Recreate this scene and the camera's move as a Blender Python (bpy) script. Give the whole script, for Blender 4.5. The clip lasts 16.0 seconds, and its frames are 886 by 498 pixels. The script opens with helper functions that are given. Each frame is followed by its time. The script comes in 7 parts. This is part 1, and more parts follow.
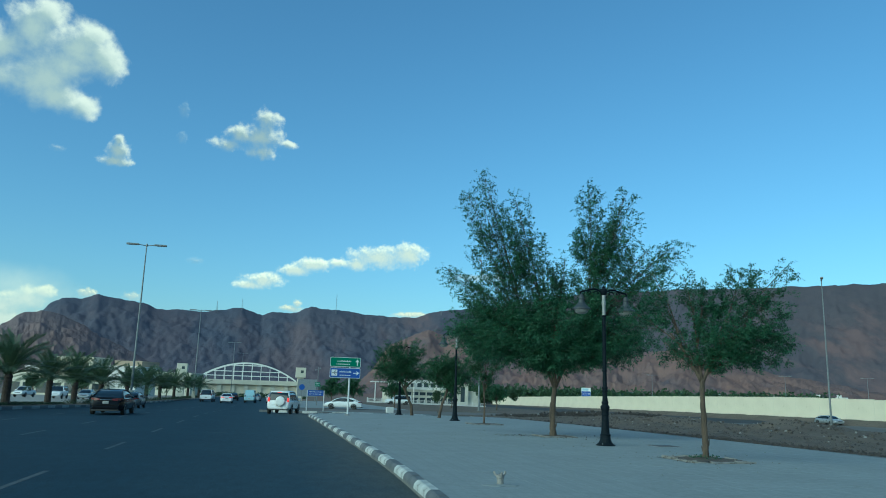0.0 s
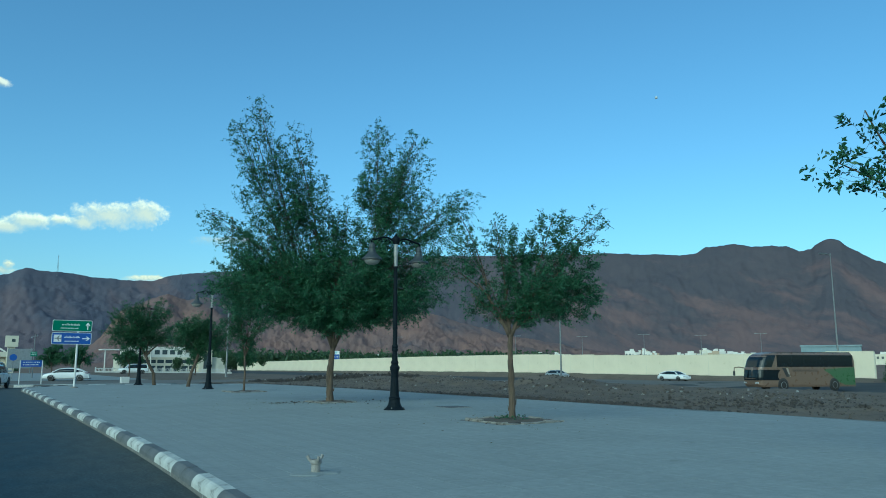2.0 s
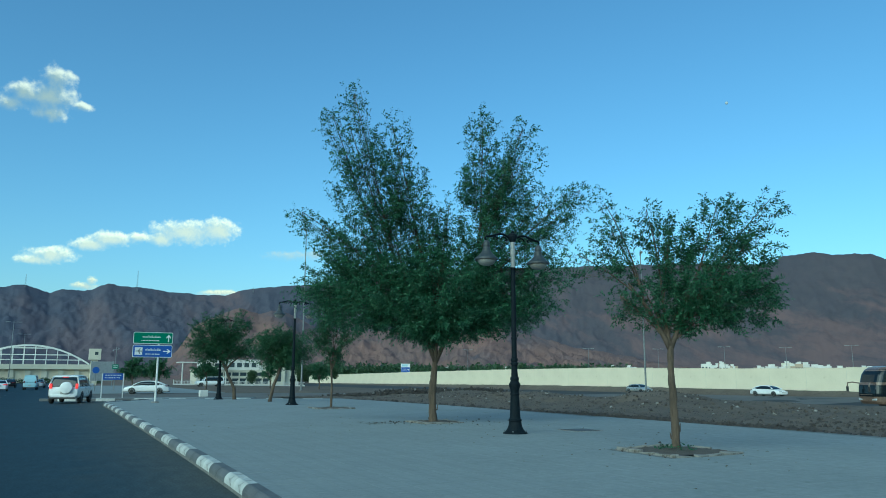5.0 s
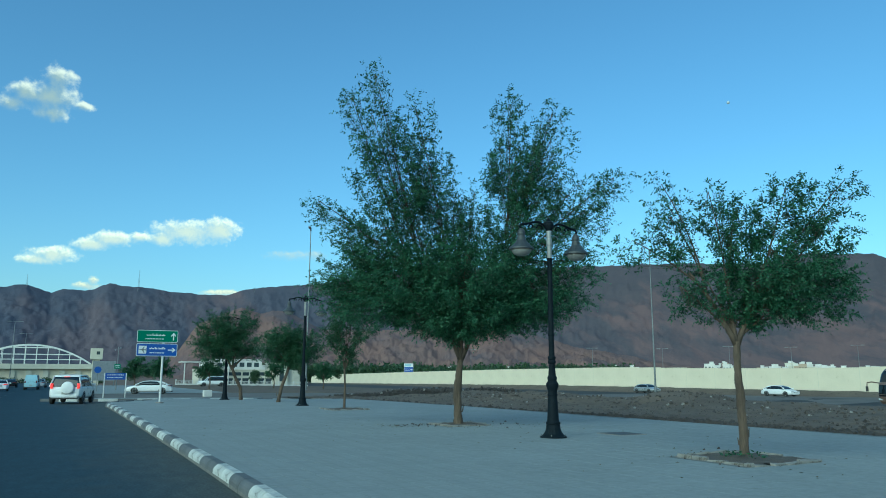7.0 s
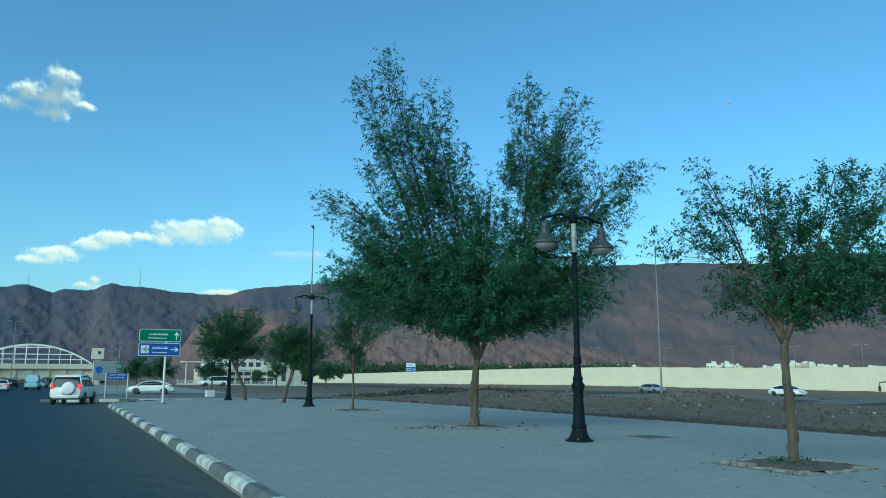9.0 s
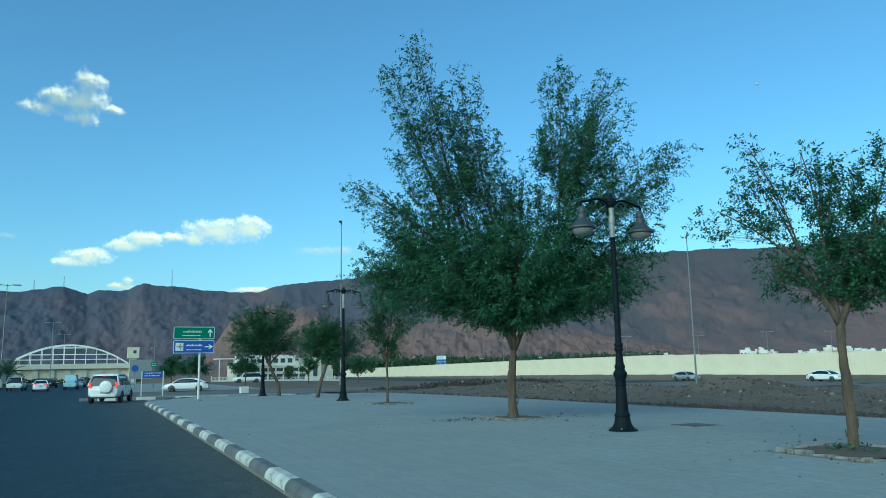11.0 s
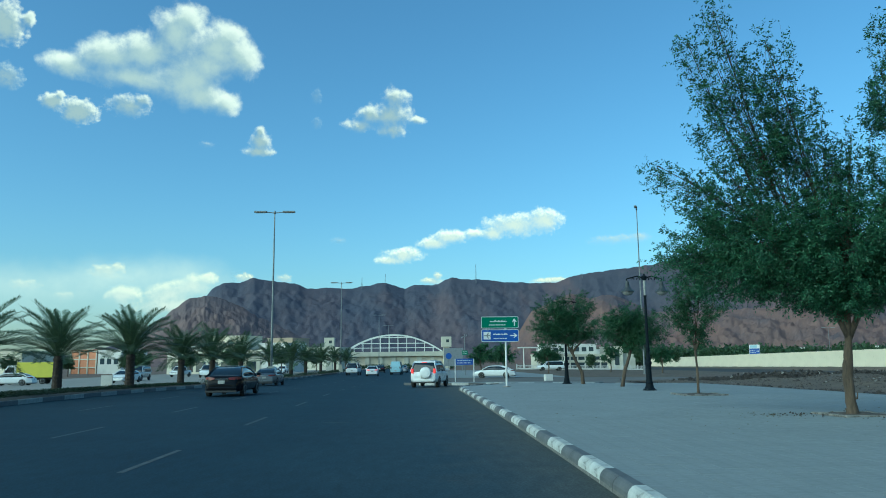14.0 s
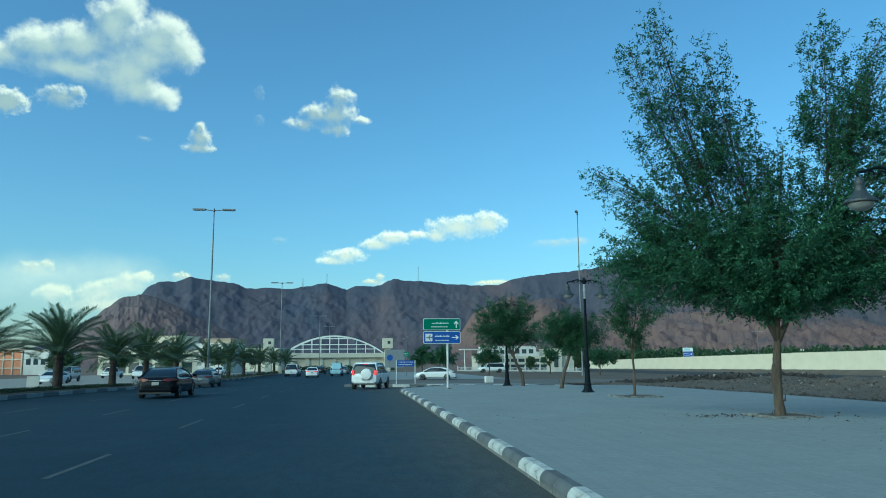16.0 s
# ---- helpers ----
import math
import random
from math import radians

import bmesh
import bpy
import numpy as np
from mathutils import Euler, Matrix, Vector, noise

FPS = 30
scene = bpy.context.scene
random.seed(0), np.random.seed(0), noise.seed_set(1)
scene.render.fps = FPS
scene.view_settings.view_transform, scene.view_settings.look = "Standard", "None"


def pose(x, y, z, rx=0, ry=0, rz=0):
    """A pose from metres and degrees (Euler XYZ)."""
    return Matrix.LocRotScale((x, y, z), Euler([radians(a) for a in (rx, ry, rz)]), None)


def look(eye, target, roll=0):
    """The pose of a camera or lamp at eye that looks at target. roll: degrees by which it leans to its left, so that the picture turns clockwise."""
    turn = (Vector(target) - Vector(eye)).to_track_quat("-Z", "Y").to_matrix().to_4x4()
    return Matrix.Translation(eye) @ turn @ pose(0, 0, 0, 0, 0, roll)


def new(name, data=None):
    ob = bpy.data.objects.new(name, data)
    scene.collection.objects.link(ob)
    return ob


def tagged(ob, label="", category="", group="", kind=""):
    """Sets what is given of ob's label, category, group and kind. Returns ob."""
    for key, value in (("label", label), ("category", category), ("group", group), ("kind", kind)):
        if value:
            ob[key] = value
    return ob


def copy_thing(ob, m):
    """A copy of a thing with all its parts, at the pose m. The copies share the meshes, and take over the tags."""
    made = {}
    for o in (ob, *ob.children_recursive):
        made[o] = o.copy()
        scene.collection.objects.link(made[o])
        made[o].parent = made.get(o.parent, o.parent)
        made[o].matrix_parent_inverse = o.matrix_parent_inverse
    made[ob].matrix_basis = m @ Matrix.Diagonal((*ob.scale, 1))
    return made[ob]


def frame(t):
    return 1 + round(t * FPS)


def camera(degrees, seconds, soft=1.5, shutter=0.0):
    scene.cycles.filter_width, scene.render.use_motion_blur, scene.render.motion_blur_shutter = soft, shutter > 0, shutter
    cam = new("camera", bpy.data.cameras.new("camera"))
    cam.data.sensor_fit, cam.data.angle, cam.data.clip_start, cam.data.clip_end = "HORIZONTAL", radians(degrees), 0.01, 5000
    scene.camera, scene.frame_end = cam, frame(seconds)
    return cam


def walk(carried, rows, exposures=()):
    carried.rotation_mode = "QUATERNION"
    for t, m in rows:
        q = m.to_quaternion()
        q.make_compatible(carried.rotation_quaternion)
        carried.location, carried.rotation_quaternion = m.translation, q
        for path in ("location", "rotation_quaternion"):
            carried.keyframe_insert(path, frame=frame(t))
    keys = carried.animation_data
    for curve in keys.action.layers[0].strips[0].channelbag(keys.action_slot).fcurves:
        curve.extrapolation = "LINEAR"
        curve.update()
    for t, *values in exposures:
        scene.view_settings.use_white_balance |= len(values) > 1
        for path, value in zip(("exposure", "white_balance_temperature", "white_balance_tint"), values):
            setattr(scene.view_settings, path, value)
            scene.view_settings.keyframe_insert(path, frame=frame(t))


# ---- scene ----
cam = camera(61.8, 16.0, 0.95)
PATH = [
    (0, (0.231, -2.778, 1.626), (0.668, -0.865, 2.013), 1.7),
    (0.5, (0.247, -1.732, 1.587), (0.71, 0.175, 1.973), 2.2),
    (1, (0.284, -0.831, 1.574), (0.953, 1.017, 1.948), 1.3),
    (1.5, (0.338, 0.012, 1.568), (1.311, 1.729, 1.894), -0.3),
    (2, (0.362, 0.63, 1.544), (1.423, 2.298, 1.847), 0.0),
    (2.5, (0.395, 1.222, 1.534), (1.406, 2.916, 1.865), -0.3),
    (3, (0.452, 1.867, 1.569), (1.398, 3.593, 1.921), -0.3),
    (3.5, (0.507, 2.418, 1.607), (1.426, 4.162, 1.9525), 0.07),
    (4, (0.549, 2.931, 1.62), (1.459, 4.68, 1.958), 0.12),
    (6.5, (0.619, 5.089, 1.613), (1.523, 6.842, 1.949), 0.12),
    (7, (0.625, 5.476, 1.603), (1.528, 7.229, 1.939), 0.12),
    (7.5, (0.639, 5.825, 1.614), (1.542, 7.578, 1.951), 0.12),
    (8, (0.653, 6.101, 1.617), (1.555, 7.854, 1.953), 0.12),
    (10.5, (0.66, 6.758, 1.606), (1.553, 8.517, 1.939), -0.1),
    (11, (0.656, 6.843, 1.591), (1.493, 8.632, 1.907), -1.05),
    (11.5, (0.619, 6.899, 1.585), (1.332, 8.745, 1.875), -2.15),
    (12, (0.631, 6.973, 1.573), (1.183, 8.875, 1.853), -2.2),
    (12.5, (0.618, 7.033, 1.569), (0.972, 8.981, 1.85), -2.0),
    (13, (0.641, 7.08, 1.594), (0.829, 9.051, 1.876), -1.8),
    (13.5, (0.622, 7.101, 1.576), (0.699, 9.079, 1.867), -1.1),
    (14, (0.612, 7.066, 1.576), (0.69, 9.042, 1.874), -0.6),
    (14.5, (0.573, 7.074, 1.588), (0.712, 9.046, 1.892), -0.2),
    (15, (0.568, 7.084, 1.585), (0.751, 9.052, 1.893), -0.2),
    (15.5, (0.57, 7.1, 1.568), (0.784, 9.064, 1.875), -0.3),
    (16, (0.596, 7.119, 1.583), (0.828, 9.083, 1.884), -0.4),
]
walk(cam, [(t, look(eye, target, roll)) for t, eye, target, roll in PATH], [(0.0, 0.47, 5300, -24), (2.5, 0.52, 5300, -24), (7.0, 0.58, 5300, -24), (11.0, 0.66, 5300, -24), (16.0, 0.6, 5300, -24)])

# ---- world and light ----
SUN_AZ, SUN_EL = 238.0, 26.0
world = bpy.data.worlds.new("evening_sky")
scene.world = world
world.use_nodes = True
wn = world.node_tree
sky = wn.nodes.new("ShaderNodeTexSky")
sky.sky_type = "NISHITA"
sky.sun_disc = False
sky.sun_elevation, sky.sun_rotation = radians(SUN_EL), radians(SUN_AZ)
sky.air_density, sky.dust_density, sky.ozone_density = 1.42, 5.4, 5.2
sky.altitude = 1800
wn.links.new(sky.outputs[0], wn.nodes["Background"].inputs[0])
wn.nodes["Background"].inputs[1].default_value = 0.109
sun = new("sun", bpy.data.lights.new("sun", "SUN"))
sun.data.energy, sun.data.angle, sun.data.color = 1.65, radians(75), (1.0, 0.95, 0.8)
sun.matrix_world = look((0, 0, 50), (-math.sin(radians(SUN_AZ)) * 50, -math.cos(radians(SUN_AZ)) * 50, 50 - 50 * math.tan(radians(SUN_EL))))

# ---- materials ----
def nodes_of(name):
    m = bpy.data.materials.new(name)
    m.use_nodes = True
    return m, m.node_tree, m.node_tree.nodes["Principled BSDF"]


def surface(name, base, second=None, rough=0.7, metal=0.0, scale=3.0, fine=40.0, bump=0.2, depth=0.01, spots=None, per_piece=0.0, spec=0.5, stretch=(1, 1, 1)):
    """A procedural surface: two colours mixed by coarse and fine noise, with a fine relief."""
    m, t, b = nodes_of(name)
    second = second or tuple(c * 0.7 for c in base)
    co = t.nodes.new("ShaderNodeTexCoord")
    mp = t.nodes.new("ShaderNodeMapping")
    mp.inputs["Scale"].default_value = stretch
    t.links.new(co.outputs["Object"], mp.inputs["Vector"])
    big = t.nodes.new("ShaderNodeTexNoise")
    big.inputs["Scale"].default_value, big.inputs["Detail"].default_value = scale, 5
    small = t.nodes.new("ShaderNodeTexNoise")
    small.inputs["Scale"].default_value, small.inputs["Detail"].default_value = fine, 4
    for n in (big, small):
        t.links.new(mp.outputs[0], n.inputs["Vector"])
    add = t.nodes.new("ShaderNodeMath")
    add.operation = "MULTIPLY_ADD"
    t.links.new(small.outputs["Fac"], add.inputs[0])
    add.inputs[1].default_value = 0.45
    t.links.new(big.outputs["Fac"], add.inputs[2])
    ramp = t.nodes.new("ShaderNodeMapRange")
    ramp.inputs["From Min"].default_value, ramp.inputs["From Max"].default_value = 0.45, 1.0
    t.links.new(add.outputs[0], ramp.inputs["Value"])
    mix = t.nodes.new("ShaderNodeMix")
    mix.data_type = "RGBA"
    mix.inputs["A"].default_value, mix.inputs["B"].default_value = (*base, 1), (*second, 1)
    t.links.new(ramp.outputs[0], mix.inputs["Factor"])
    out = mix.outputs["Result"]
    if spots:
        colour, size, amount = spots
        sp = t.nodes.new("ShaderNodeTexNoise")
        sp.inputs["Scale"].default_value, sp.inputs["Detail"].default_value, sp.inputs["Roughness"].default_value = size, 6, 0.7
        t.links.new(mp.outputs[0], sp.inputs["Vector"])
        cut = t.nodes.new("ShaderNodeMapRange")
        cut.inputs["From Min"].default_value, cut.inputs["From Max"].default_value = 1 - amount, 1 - amount + 0.12
        t.links.new(sp.outputs["Fac"], cut.inputs["Value"])
        m2 = t.nodes.new("ShaderNodeMix")
        m2.data_type = "RGBA"
        t.links.new(out, m2.inputs["A"])
        m2.inputs["B"].default_value = (*colour, 1)
        t.links.new(cut.outputs[0], m2.inputs["Factor"])
        out = m2.outputs["Result"]
    if per_piece:
        info = t.nodes.new("ShaderNodeObjectInfo")
        rng = t.nodes.new("ShaderNodeMapRange")
        rng.inputs["To Min"].default_value, rng.inputs["To Max"].default_value = 1 - per_piece, 1 + per_piece
        t.links.new(info.outputs["Random"], rng.inputs["Value"])
        hsv = t.nodes.new("ShaderNodeHueSaturation")
        t.links.new(out, hsv.inputs["Color"])
        t.links.new(rng.outputs[0], hsv.inputs["Value"])
        out = hsv.outputs["Color"]
    t.links.new(out, b.inputs["Base Color"])
    b.inputs["Roughness"].default_value, b.inputs["Metallic"].default_value = rough, metal
    b.inputs["Specular IOR Level"].default_value = spec
    if bump:
        bp = t.nodes.new("ShaderNodeBump")
        bp.inputs["Strength"].default_value, bp.inputs["Distance"].default_value = bump, depth
        t.links.new(add.outputs[0], bp.inputs["Height"])
        t.links.new(bp.outputs[0], b.inputs["Normal"])
    return m


def foliage(name, dark, light, through_light=0.3, rough=0.45):
    """Leaves that differ one from another and let some light through."""
    m, t, b = nodes_of(name)
    geo = t.nodes.new("ShaderNodeNewGeometry")
    mix = t.nodes.new("ShaderNodeMix")
    mix.data_type = "RGBA"
    mix.inputs["A"].default_value, mix.inputs["B"].default_value = (*dark, 1), (*light, 1)
    co = t.nodes.new("ShaderNodeTexCoord")
    sprays = t.nodes.new("ShaderNodeTexNoise")
    sprays.inputs["Scale"].default_value, sprays.inputs["Detail"].default_value, sprays.inputs["Roughness"].default_value = 1.9, 4, 0.7
    t.links.new(co.outputs["Object"], sprays.inputs["Vector"])
    tone = t.nodes.new("ShaderNodeMapRange")
    tone.inputs["From Min"].default_value, tone.inputs["From Max"].default_value = 0.36, 0.64
    t.links.new(sprays.outputs["Fac"], tone.inputs["Value"])
    both = t.nodes.new("ShaderNodeMath")
    both.operation = "MULTIPLY_ADD"
    both.inputs[1].default_value = 0.5
    half = t.nodes.new("ShaderNodeMath")
    half.operation = "MULTIPLY"
    half.inputs[1].default_value = 0.5
    t.links.new(tone.outputs[0], half.inputs[0])
    t.links.new(geo.outputs["Random Per Island"], both.inputs[0])
    t.links.new(half.outputs[0], both.inputs[2])
    t.links.new(both.outputs[0], mix.inputs["Factor"])
    t.links.new(mix.outputs["Result"], b.inputs["Base Color"])
    b.inputs["Roughness"].default_value = rough
    b.inputs["Specular IOR Level"].default_value = 0.32
    tr = t.nodes.new("ShaderNodeBsdfTranslucent")
    t.links.new(mix.outputs["Result"], tr.inputs["Color"])
    ms = t.nodes.new("ShaderNodeMixShader")
    ms.inputs[0].default_value = through_light
    t.links.new(b.outputs[0], ms.inputs[1])
    t.links.new(tr.outputs[0], ms.inputs[2])
    t.links.new(ms.outputs[0], t.nodes["Material Output"].inputs["Surface"])
    return m


def car_paint(name, colour, metal=0.0):
    m, t, b = nodes_of(name)
    co = t.nodes.new("ShaderNodeTexCoord")
    n = t.nodes.new("ShaderNodeTexNoise")
    n.inputs["Scale"].default_value, n.inputs["Detail"].default_value = 2.5, 6
    t.links.new(co.outputs["Object"], n.inputs["Vector"])
    mix = t.nodes.new("ShaderNodeMix")
    mix.data_type = "RGBA"
    dusty = tuple(c * 0.82 + (0.02 if sum(colour) > 0.1 else 0.006) for c in colour)
    mix.inputs["A"].default_value, mix.inputs["B"].default_value = (*colour, 1), (*dusty, 1)
    t.links.new(n.outputs["Fac"], mix.inputs["Factor"])
    t.links.new(mix.outputs["Result"], b.inputs["Base Color"])
    rr = t.nodes.new("ShaderNodeMapRange")
    rr.inputs["To Min"].default_value, rr.inputs["To Max"].default_value = (0.05, 0.12) if sum(colour) < 0.1 else (0.18, 0.42)
    t.links.new(n.outputs["Fac"], rr.inputs["Value"])
    t.links.new(rr.outputs[0], b.inputs["Roughness"])
    b.inputs["Metallic"].default_value = metal
    dark = sum(colour) < 0.1
    b.inputs["Coat Weight"].default_value = 0.0 if dark else 0.4
    b.inputs["Specular IOR Level"].default_value = 0.13 if dark else 0.5
    return m


def glow(name, colour, strength):
    m, t, b = nodes_of(name)
    b.inputs["Base Color"].default_value = (*colour, 1)
    b.inputs["Emission Color"].default_value = (*colour, 1)
    b.inputs["Emission Strength"].default_value = strength
    return m


ASPHALT = surface("asphalt", (0.0098, 0.024, 0.0395), (0.0168, 0.0368, 0.054), 0.7, scale=0.35, fine=60, bump=0.3, depth=0.006, spots=((0.008, 0.014, 0.02), 0.9, 0.36), spec=0.12)
PAVING = surface("paving_concrete", (0.25, 0.273, 0.275), (0.208, 0.228, 0.228), 0.9, scale=0.5, fine=18, bump=0.15, depth=0.004, per_piece=0.035, spots=((0.17, 0.178, 0.172), 1.3, 0.38), spec=0.25)
JOINT = surface("joint_sand", (0.15, 0.16, 0.157), (0.1, 0.107, 0.106), 0.95, scale=6, fine=90)
KERB_WHITE = surface("kerb_white_paint", (0.55, 0.56, 0.53), (0.36, 0.37, 0.35), 0.8, scale=4, fine=30, bump=0.3, spots=((0.19, 0.19, 0.18), 5, 0.45), per_piece=0.06)
KERB_BLACK = surface("kerb_black_paint", (0.075, 0.08, 0.085), (0.12, 0.125, 0.13), 0.75, scale=4, fine=30, bump=0.3, spots=((0.22, 0.22, 0.2), 6, 0.36), per_piece=0.1)
KERB_FADED = surface("kerb_faded_paint", (0.3, 0.32, 0.31), (0.2, 0.21, 0.2), 0.85, scale=4, fine=30, bump=0.3, spots=((0.12, 0.12, 0.115), 5, 0.45), per_piece=0.1)
KERB_FOOT = surface("grimy_kerb_foot", (0.2, 0.2, 0.185), (0.1, 0.1, 0.095), 0.9, scale=5, fine=30, bump=0.4, spots=((0.06, 0.058, 0.05), 7, 0.45))
PIT_EDGE = surface("dirty_pit_stone", (0.27, 0.262, 0.24), (0.14, 0.134, 0.122), 0.92, scale=3.5, fine=40, bump=0.5, spots=((0.06, 0.053, 0.045), 6, 0.47))
CONCRETE = surface("old_concrete", (0.3, 0.29, 0.27), (0.18, 0.17, 0.16), 0.9, scale=2.5, fine=40, bump=0.4)
DIRT = surface("gravelly_dirt", (0.105, 0.086, 0.07), (0.155, 0.13, 0.104), 0.95, scale=0.4, fine=9, bump=1.0, depth=0.08, spots=((0.07, 0.058, 0.048), 2.2, 0.44), spec=0.15)
DESERT = surface("desert_ground", (0.2, 0.15, 0.12), (0.13, 0.095, 0.075), 0.95, scale=0.02, fine=0.6, bump=0.5, depth=0.1, spec=0.15)
CLOD = surface("dark_clods", (0.06, 0.052, 0.047), (0.035, 0.032, 0.03), 0.95, scale=2, fine=14, bump=0.5)
RUBBLE = surface("rubble_stone", (0.088, 0.075, 0.063), (0.05, 0.044, 0.039), 0.9, scale=1.5, fine=12, bump=0.5)
SOIL = surface("dark_soil", (0.06, 0.05, 0.041), (0.1, 0.082, 0.064), 0.95, scale=6, fine=50, bump=0.7, depth=0.02)
BARK = surface("tree_bark", (0.125, 0.092, 0.064), (0.038, 0.03, 0.023), 0.92, scale=7, fine=34, bump=1.0, depth=0.05, spots=((0.05, 0.036, 0.027), 9, 0.42), stretch=(1, 1, 0.25))
PALM_BARK = surface("palm_bark", (0.06, 0.046, 0.036), (0.032, 0.026, 0.022), 0.95, scale=6, fine=30, bump=1.0, depth=0.05)
LEAF_A = foliage("leaf_neem", (0.01, 0.042, 0.026), (0.075, 0.19, 0.092), 0.3)
LEAF_B = foliage("leaf_broad", (0.01, 0.042, 0.025), (0.06, 0.157, 0.073), 0.28)
LEAF_C = foliage("leaf_soft", (0.018, 0.06, 0.03), (0.07, 0.152, 0.068), 0.36)
LEAF_P = foliage("leaf_palm", (0.05, 0.088, 0.05), (0.13, 0.18, 0.1), 0.28)
LEAF_FAR = foliage("leaf_far", (0.028, 0.06, 0.027), (0.07, 0.115, 0.052), 0.25)
LEAF_HEDGE = foliage("leaf_hedge", (0.012, 0.027, 0.014), (0.03, 0.055, 0.026), 0.2)
LEAF_DRY = foliage("leaf_dry", (0.06, 0.045, 0.02), (0.12, 0.1, 0.04), 0.2)
IRON = surface("black_iron", (0.005, 0.009, 0.013), (0.01, 0.015, 0.02), 0.6, 0.0, scale=8, fine=60, bump=0.15, spec=0.08)
LAMP_HOOD = surface("grey_lamp_hood", (0.046, 0.055, 0.061), (0.03, 0.036, 0.04), 0.5, 0.0, scale=8, fine=60, bump=0.1)
LAMP_BOWL = surface("frosted_lamp_bowl", (0.25, 0.25, 0.235), (0.18, 0.18, 0.17), 0.35, scale=5, fine=30, bump=0.0)
COLLAR = surface("pale_metal_collar", (0.32, 0.32, 0.31), (0.26, 0.26, 0.25), 0.5, 0.4, scale=10, fine=60, bump=0.2)
STEEL = surface("galvanised_steel", (0.22, 0.235, 0.24), (0.15, 0.16, 0.165), 0.5, 0.6, scale=4, fine=40, bump=0.1)
WHITE_POST = surface("white_post", (0.7, 0.7, 0.68), (0.5, 0.5, 0.48), 0.5, scale=4, fine=40, bump=0.1)
SIGN_GREEN = surface("sign_green", (0.005, 0.16, 0.085), (0.01, 0.13, 0.07), 0.4, scale=3, fine=40, bump=0.0)
SIGN_BLUE = surface("sign_blue", (0.012, 0.075, 0.36), (0.02, 0.07, 0.29), 0.4, scale=3, fine=40, bump=0.0)
SIGN_WHITE = surface("sign_white", (0.75, 0.76, 0.74), (0.6, 0.61, 0.6), 0.45, scale=3, fine=40, bump=0.0)
SIGN_BACK = surface("sign_back", (0.3, 0.31, 0.32), (0.2, 0.21, 0.22), 0.5, 0.5)
CREAM = surface("cream_wall_paint", (0.7, 0.63, 0.48), (0.62, 0.555, 0.42), 0.85, scale=0.35, fine=6, bump=0.15, spots=((0.5, 0.44, 0.3), 0.5, 0.36))
CREAM2 = surface("pale_plaster", (0.62, 0.59, 0.48), (0.5, 0.47, 0.38), 0.85, scale=0.6, fine=8, bump=0.15)
WHITE_WALL = surface("white_plaster", (0.66, 0.65, 0.61), (0.52, 0.51, 0.48), 0.85, scale=0.4, fine=8, bump=0.15)
TAN_WALL = surface("tan_plaster", (0.42, 0.34, 0.25), (0.34, 0.27, 0.2), 0.85, scale=0.4, fine=8, bump=0.15)
ORANGE = surface("orange_brick_panel", (0.58, 0.26, 0.14), (0.48, 0.2, 0.11), 0.85, scale=1.5, fine=14, bump=0.3)
ARCH_WHITE = surface("white_arch_steel", (0.8, 0.8, 0.74), (0.66, 0.66, 0.6), 0.5, scale=1, fine=12, bump=0.05)
WINDOW_DARK = surface("dark_window_glass", (0.03, 0.045, 0.055), (0.05, 0.07, 0.085), 0.12, scale=1, fine=6, bump=0.0)
CAR_GLASS = surface("tinted_car_glass", (0.008, 0.015, 0.021), (0.014, 0.023, 0.03), 0.06, scale=2, fine=10, bump=0.0, spec=0.7)
TYRE = surface("tyre_rubber", (0.018, 0.018, 0.018), (0.03, 0.029, 0.027), 0.85, scale=9, fine=60)
ALLOY = surface("alloy_rim", (0.4, 0.41, 0.42), (0.28, 0.29, 0.3), 0.35, 0.7, scale=9, fine=60, bump=0.0)
TRIM = surface("black_plastic_trim", (0.02, 0.021, 0.022), (0.035, 0.036, 0.037), 0.6, scale=9, fine=60, bump=0.05)
PLATE = surface("number_plate", (0.4, 0.4, 0.38), (0.32, 0.32, 0.3), 0.5, scale=9, fine=60, bump=0.0)
CHROME = surface("chrome", (0.6, 0.61, 0.62), (0.5, 0.51, 0.52), 0.15, 0.9, scale=9, fine=60, bump=0.0)
HEADLAMP = surface("headlamp_lens", (0.55, 0.57, 0.58), (0.35, 0.37, 0.38), 0.12, scale=14, fine=60, bump=0.0)
TAIL_OFF = surface("tail_lamp_red", (0.15, 0.008, 0.01), (0.1, 0.006, 0.008), 0.2, scale=14, fine=60, bump=0.0)
TAIL_ON = glow("tail_lamp_lit", (0.8, 0.04, 0.04), 0.45)
P_WHITE = car_paint("paint_white", (0.78, 0.79, 0.78))
P_SILVER = car_paint("paint_silver", (0.38, 0.4, 0.41), 0.5)
P_BEIGE = car_paint("paint_champagne", (0.42, 0.38, 0.32), 0.4)
P_BLACK = car_paint("paint_black", (0.005, 0.006, 0.008))
P_GREY = car_paint("paint_grey", (0.11, 0.12, 0.13), 0.4)
P_BUS = car_paint("paint_bus_copper", (0.15, 0.1, 0.07))
P_BUS_GREEN = car_paint("paint_bus_green", (0.05, 0.115, 0.045))
BUS_GLASS = surface("dark_coach_glass", (0.006, 0.01, 0.014), (0.01, 0.016, 0.02), 0.08, scale=2, fine=10, bump=0.0, spec=0.42)
